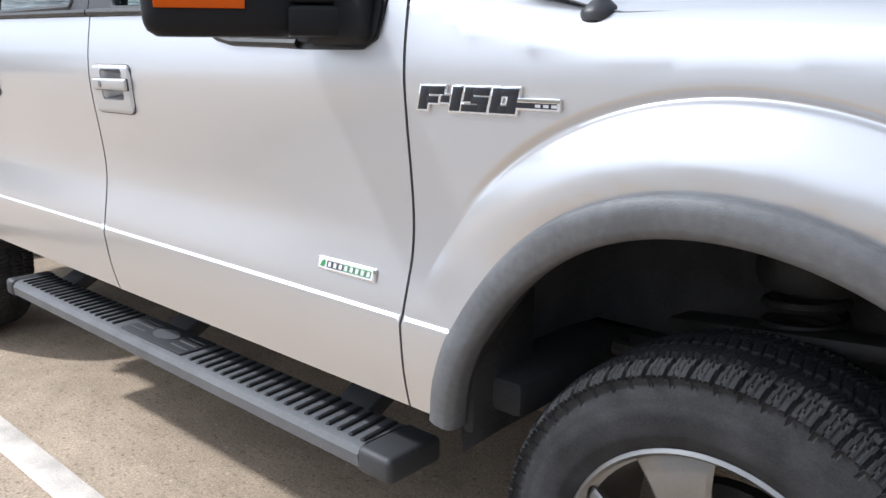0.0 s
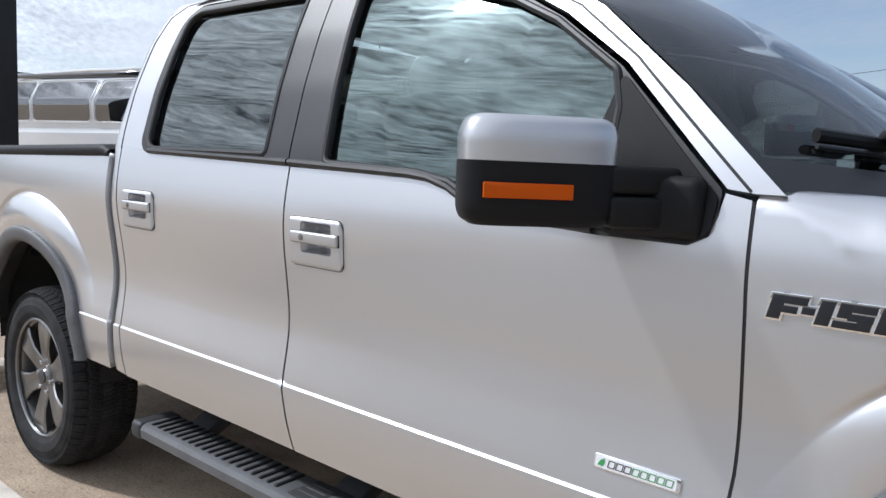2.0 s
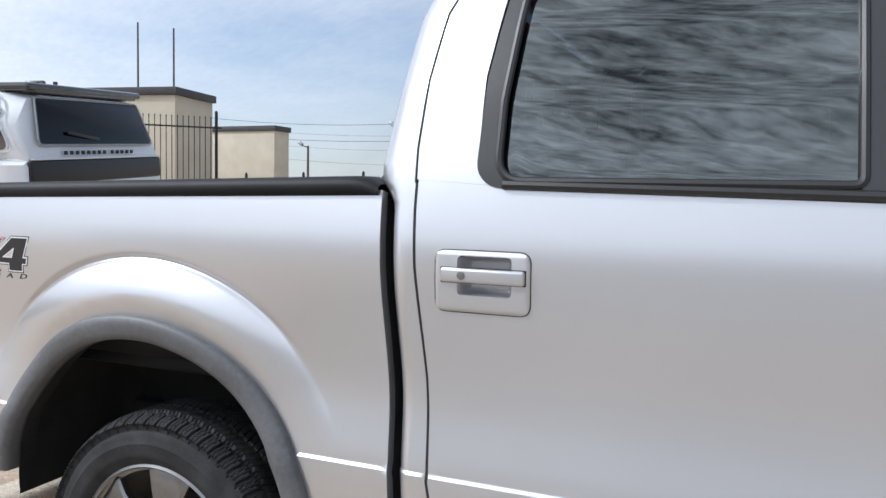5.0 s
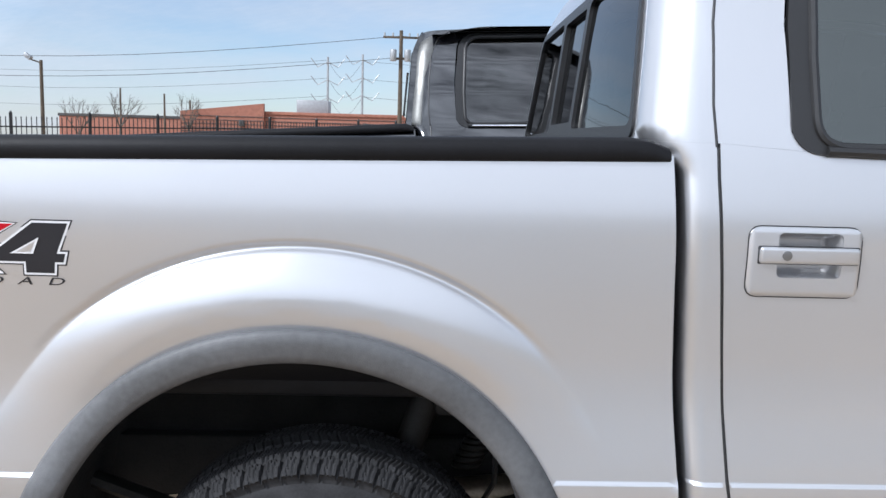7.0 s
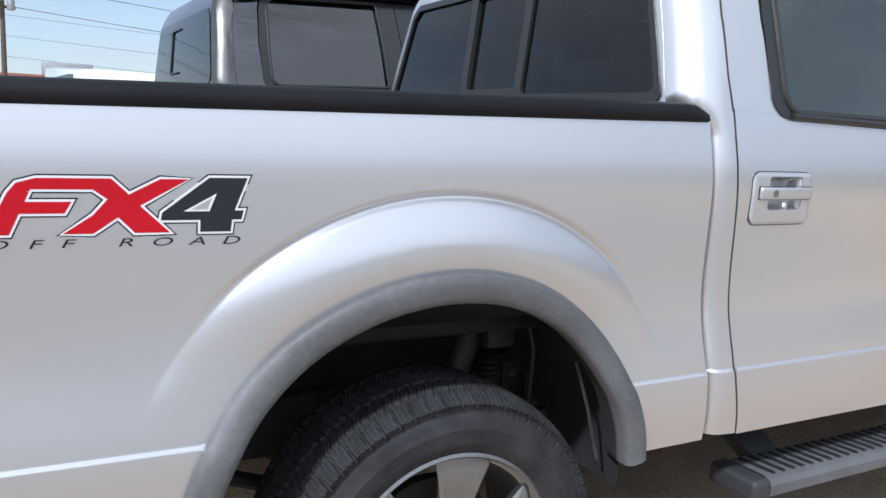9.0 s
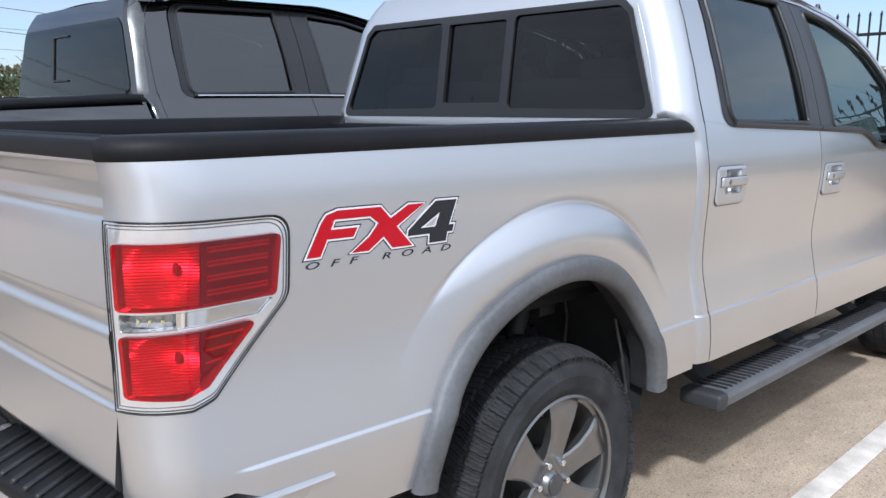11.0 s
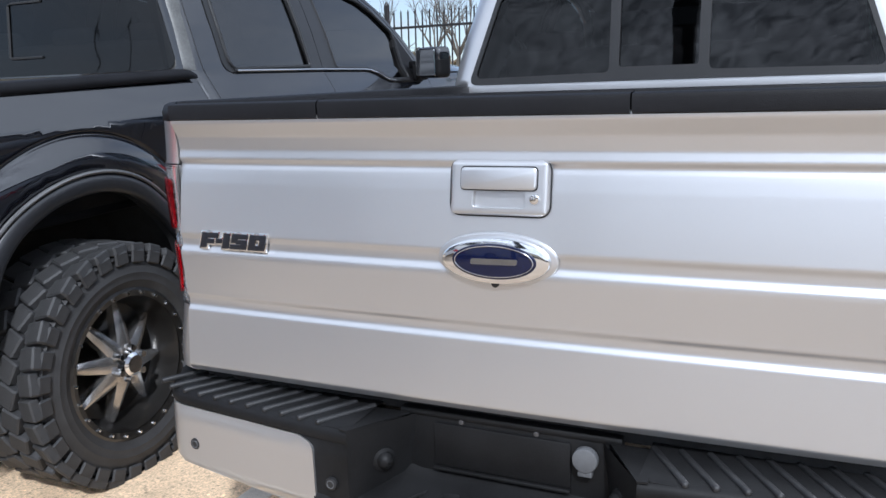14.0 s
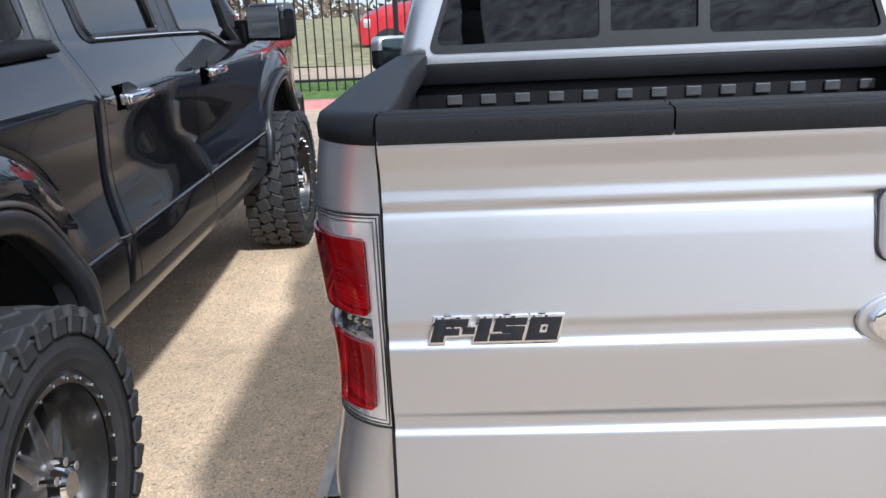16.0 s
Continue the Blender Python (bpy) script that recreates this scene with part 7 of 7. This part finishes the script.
# the large white SUV: its nose points to its own -x, its rear is at x = 0
suv = thing("suv", "large white sport utility vehicle with black roof and chrome trim", "car", (-4.07, 2.81, 0.438))
suv.matrix_basis = pose(-4.07, 2.81, 0.438, 4, 0, 11.8) @ Matrix.Diagonal((0.965, 0.985, 0.95, 1))
shell(suv, "body", [(-5.3, 0.90, 0.45, 1.0, 1.10, 0.80), (-4.9, 0.98, 0.32, 1.10, 1.22, 0.86), (-3.5, 1.0, 0.30, 1.24, 1.33, 0.90), (-0.2, 1.0, 0.32, 1.28, 1.36, 0.92), (-0.02, 0.97, 0.38, 1.28, 1.36, 0.90), (0.0, 0.95, 0.5, 1.26, 1.34, 0.88)], "white_paint")
shell(suv, "cabin", [(-3.7, 0.86, 1.27, 1.32, 1.34, 0.82), (-2.9, 0.92, 1.27, 1.60, 1.84, 0.74), (-2.4, 0.93, 1.27, 1.64, 1.92, 0.78), (-0.35, 0.93, 1.27, 1.64, 1.92, 0.78), (-0.12, 0.92, 1.27, 1.60, 1.86, 0.76), (-0.01, 0.91, 1.27, 1.36, 1.40, 0.87)], "white_paint")
part("roof", box((2.75, 1.58, 0.07), (-1.45, 0, 1.925), 0.03, 3), "black_paint", suv, "gloss black roof")


def suv_side(v):
    return 0.934 - 0.575 * max(0.0, v - 1.625)


for s in (-1, 1):
    part("roof_rail", tube([(-3.1, s * 0.745, 1.80), (-2.7, s * 0.760, 1.905), (-2.3, s * 0.765, 1.950), (-1.4, s * 0.765, 1.972), (-0.50, s * 0.765, 1.968), (-0.40, s * 0.760, 1.945)], 0.020, 8, squash=1.3), "alloy_pale", suv, "pale metal roof rail")
    for x0, x1, t0, t1 in ((-3.25, -2.30, -2.80, -2.28), (-2.22, -1.20, -2.22, -1.18), (-1.10, -0.16, -1.08, -0.34)):
        q = rounded([(x0, 1.40), (x1, 1.40), (t1, 1.84), (t0, 1.84)], 0.06)
        wn = part("side_window", sheet(q, lambda u, v: (u, s * (suv_side(v) + 0.012), v), step=0.05, thick=0.006, flip=s > 0), "glass_suv", suv)
        part("chrome_trim", tube([Vector((u, s * (suv_side(v) + 0.012), v)) for u, v in resample(rounded([(x0 - 0.02, 1.385), (x1 + 0.02, 1.385), (t1 + 0.02, 1.86), (t0 - 0.02, 1.86)], 0.06), 0.1)], 0.009, 6, True), "alloy_pale", wn)
    part("pillar_arc", tube([Vector((u, s * (suv_side(v) + 0.014), v)) for u, v in ((-0.62, 1.42), (-0.52, 1.55), (-0.42, 1.68), (-0.36, 1.80))], 0.05, 6, squash=0.3), "black_paint", suv)
    part("tail_lamp", box((0.05, 0.2, 0.4), (-0.01, s * 0.84, 0.78), 0.02), "red", suv)
rwn = part("rear_window", prism(rounded([(-0.80, 1.45), (0.80, 1.45), (0.70, 1.83), (-0.70, 1.83)], 0.05), 0.014, lambda u, v, d: Vector((0.012 - 0.26 * (v - 1.40) + d, u, v)), 0.004), "glass_rear", suv, "dark rear window")
part("window_edge", tube([Vector((0.022 - 0.26 * (v - 1.40), u, v)) for u, v in resample(rounded([(-0.81, 1.44), (0.81, 1.44), (0.71, 1.84), (-0.71, 1.84)], 0.05), 0.1)], 0.010, 6, True), "galv", rwn)
part("wiper", box((0.02, 0.42, 0.03), (0.015, -0.25, 1.52), 0.006, turn=(-8, 0, 0)), "trim", rwn)
for k in range(13):
    part("mark", box((0.012, 0.036, 0.034), (0.012, 0.45 - 0.075 * k - (0.04 if k > 4 else 0), 1.375), 0.003), "steel", suv)
part("shark_fin", box((0.2, 0.05, 0.08), (-0.6, -0.05, 1.99), 0.02, 3), "black_paint", suv)
part("spoiler", box((0.16, 1.42, 0.045), (-0.16, 0, 1.895), 0.02, 3), "black_paint", suv)
part("lower_trim", box((0.05, 1.86, 0.20), (-0.002, 0, 1.215), 0.02, 3), "trim", suv, "black lower tailgate trim")
part("trim_line", box((0.03, 1.80, 0.016), (0.012, 0, 1.325), 0.005), "alloy_pale", suv)
car_wheels(suv, (-4.2, -1.0), 0.88, 0.40)

# white van roof seen past the black truck's tail
van = thing("van", "white van far behind the lot", "van", (1.05, 16.5, 0.0), turn=95)
shell(van, "body", [(-2.5, 0.9, 0.4, 1.2, 1.3, 0.8), (-1.8, 0.98, 0.3, 1.5, 2.25, 0.85), (2.4, 0.98, 0.3, 1.6, 2.45, 0.88), (2.5, 0.95, 0.4, 1.6, 2.4, 0.86)], "white_paint")
part("side_window", box((3.2, 2.0, 0.5), (0.2, 0, 1.9), 0.05), "glass_dark", van)
car_wheels(van, (-1.6, 1.6), 0.86, 0.36)

# dark saloon parked across the aisle, nose towards the pickups
M["navy"] = material("dark navy paint", (0.012, 0.016, 0.03), 0.25, 0, 0.1, 3.0, coat=1.0)


def saloon(label, paint, at, turn):
    sal = thing("car", label, "car", at, turn=turn)
    shell(sal, "body", [(-2.3, 0.80, 0.45, 0.75, 0.95, 0.70), (-1.9, 0.90, 0.30, 0.85, 1.0, 0.78), (-1.0, 0.92, 0.25, 0.90, 1.02, 0.82), (0.6, 0.92, 0.25, 0.90, 1.04, 0.82), (1.6, 0.91, 0.28, 0.86, 1.0, 0.78), (2.1, 0.86, 0.35, 0.76, 0.88, 0.70), (2.25, 0.76, 0.42, 0.66, 0.76, 0.6)], paint)
    shell(sal, "cabin", [(-1.7, 0.76, 0.95, 0.97, 1.0, 0.70), (-0.9, 0.80, 0.95, 1.2, 1.40, 0.58), (0.0, 0.80, 0.95, 1.2, 1.46, 0.60), (0.5, 0.80, 0.95, 1.15, 1.40, 0.58), (1.1, 0.76, 0.95, 1.0, 1.03, 0.72)], "glass_dark")
    part("roof", box((1.3, 1.16, 0.03), (-0.2, 0, 1.455), 0.012), paint, sal)
    for s in (-1, 1):
        part("headlamp", prism(rounded([(0.40, 0.66), (0.80, 0.70), (0.80, 0.80), (0.46, 0.76)], 0.03), 0.04, lambda u, v, d: Vector((2.14 + d - 0.35 * max(0, u - 0.5), s * u, v)), 0.01), "clear", sal, "bright headlamp")
        part("roof_pillar", tube([(-1.6, s * 0.74, 1.0), (-0.9, s * 0.60, 1.42), (0.4, s * 0.60, 1.43), (1.05, s * 0.73, 1.03)], 0.03, 6), paint, sal)
    car_wheels(sal, (-1.45, 1.45), 0.80, 0.34)


saloon("dark navy saloon car with bright headlamps", "navy", (6.84, -0.63, 0.42), 130)
saloon("white saloon car parked beyond the black pickup", "white_paint", (4.2, 13.4, 0.36), 100)

# red lorry on the road beyond the fence
lor = thing("lorry", "bright red lorry tractor on the road", "lorry", (20.5, 1.15, 0.80), turn=90)
shell(lor, "bonnet", [(0.2, 1.0, 0.6, 1.6, 1.75, 0.85), (1.6, 1.0, 0.6, 1.5, 1.62, 0.80), (2.2, 0.95, 0.6, 1.3, 1.42, 0.7), (2.35, 0.9, 0.65, 1.1, 1.2, 0.6)], "red_truck")
shell(lor, "cab", [(-2.6, 1.15, 0.7, 2.2, 3.6, 1.0), (-0.2, 1.15, 0.7, 2.2, 3.6, 1.0), (0.2, 1.1, 0.7, 1.9, 3.0, 0.95), (0.5, 1.05, 0.7, 1.7, 1.8, 0.9)], "red_truck")
for s in (-1, 1):
    part("side_window", box((0.9, 0.04, 0.7), (-0.5, s * 1.12, 2.25), 0.05), "glass_dark", lor)
    part("sleeper_window", box((0.7, 0.04, 0.4), (-1.8, s * 1.10, 2.6), 0.08), "glass_dark", lor)
    part("headlamp", box((0.2, 0.1, 0.25), (2.1, s * 0.93, 1.15), 0.04), "clear", lor)
    part("mirror", box((0.08, 0.12, 0.5), (0.4, s * 1.25, 2.1), 0.03), "trim", lor)
car_wheels(lor, (1.5, -3.2, -4.5), 0.98, 0.5)
part("chassis", box((5.5, 0.9, 0.3), (-3.0, 0, 0.8), 0.02), "dark_cap", lor)


# panes let daylight into the cabins
for ob in bpy.data.objects:
    if ob.type == "MESH" and any(m and m.name in ("privacy glass", "tinted glass", "windscreen glass", "dark rear glass", "bright side glass", "red lamp pane", "clear lamp pane") for m in ob.data.materials):
        ob.visible_shadow = False
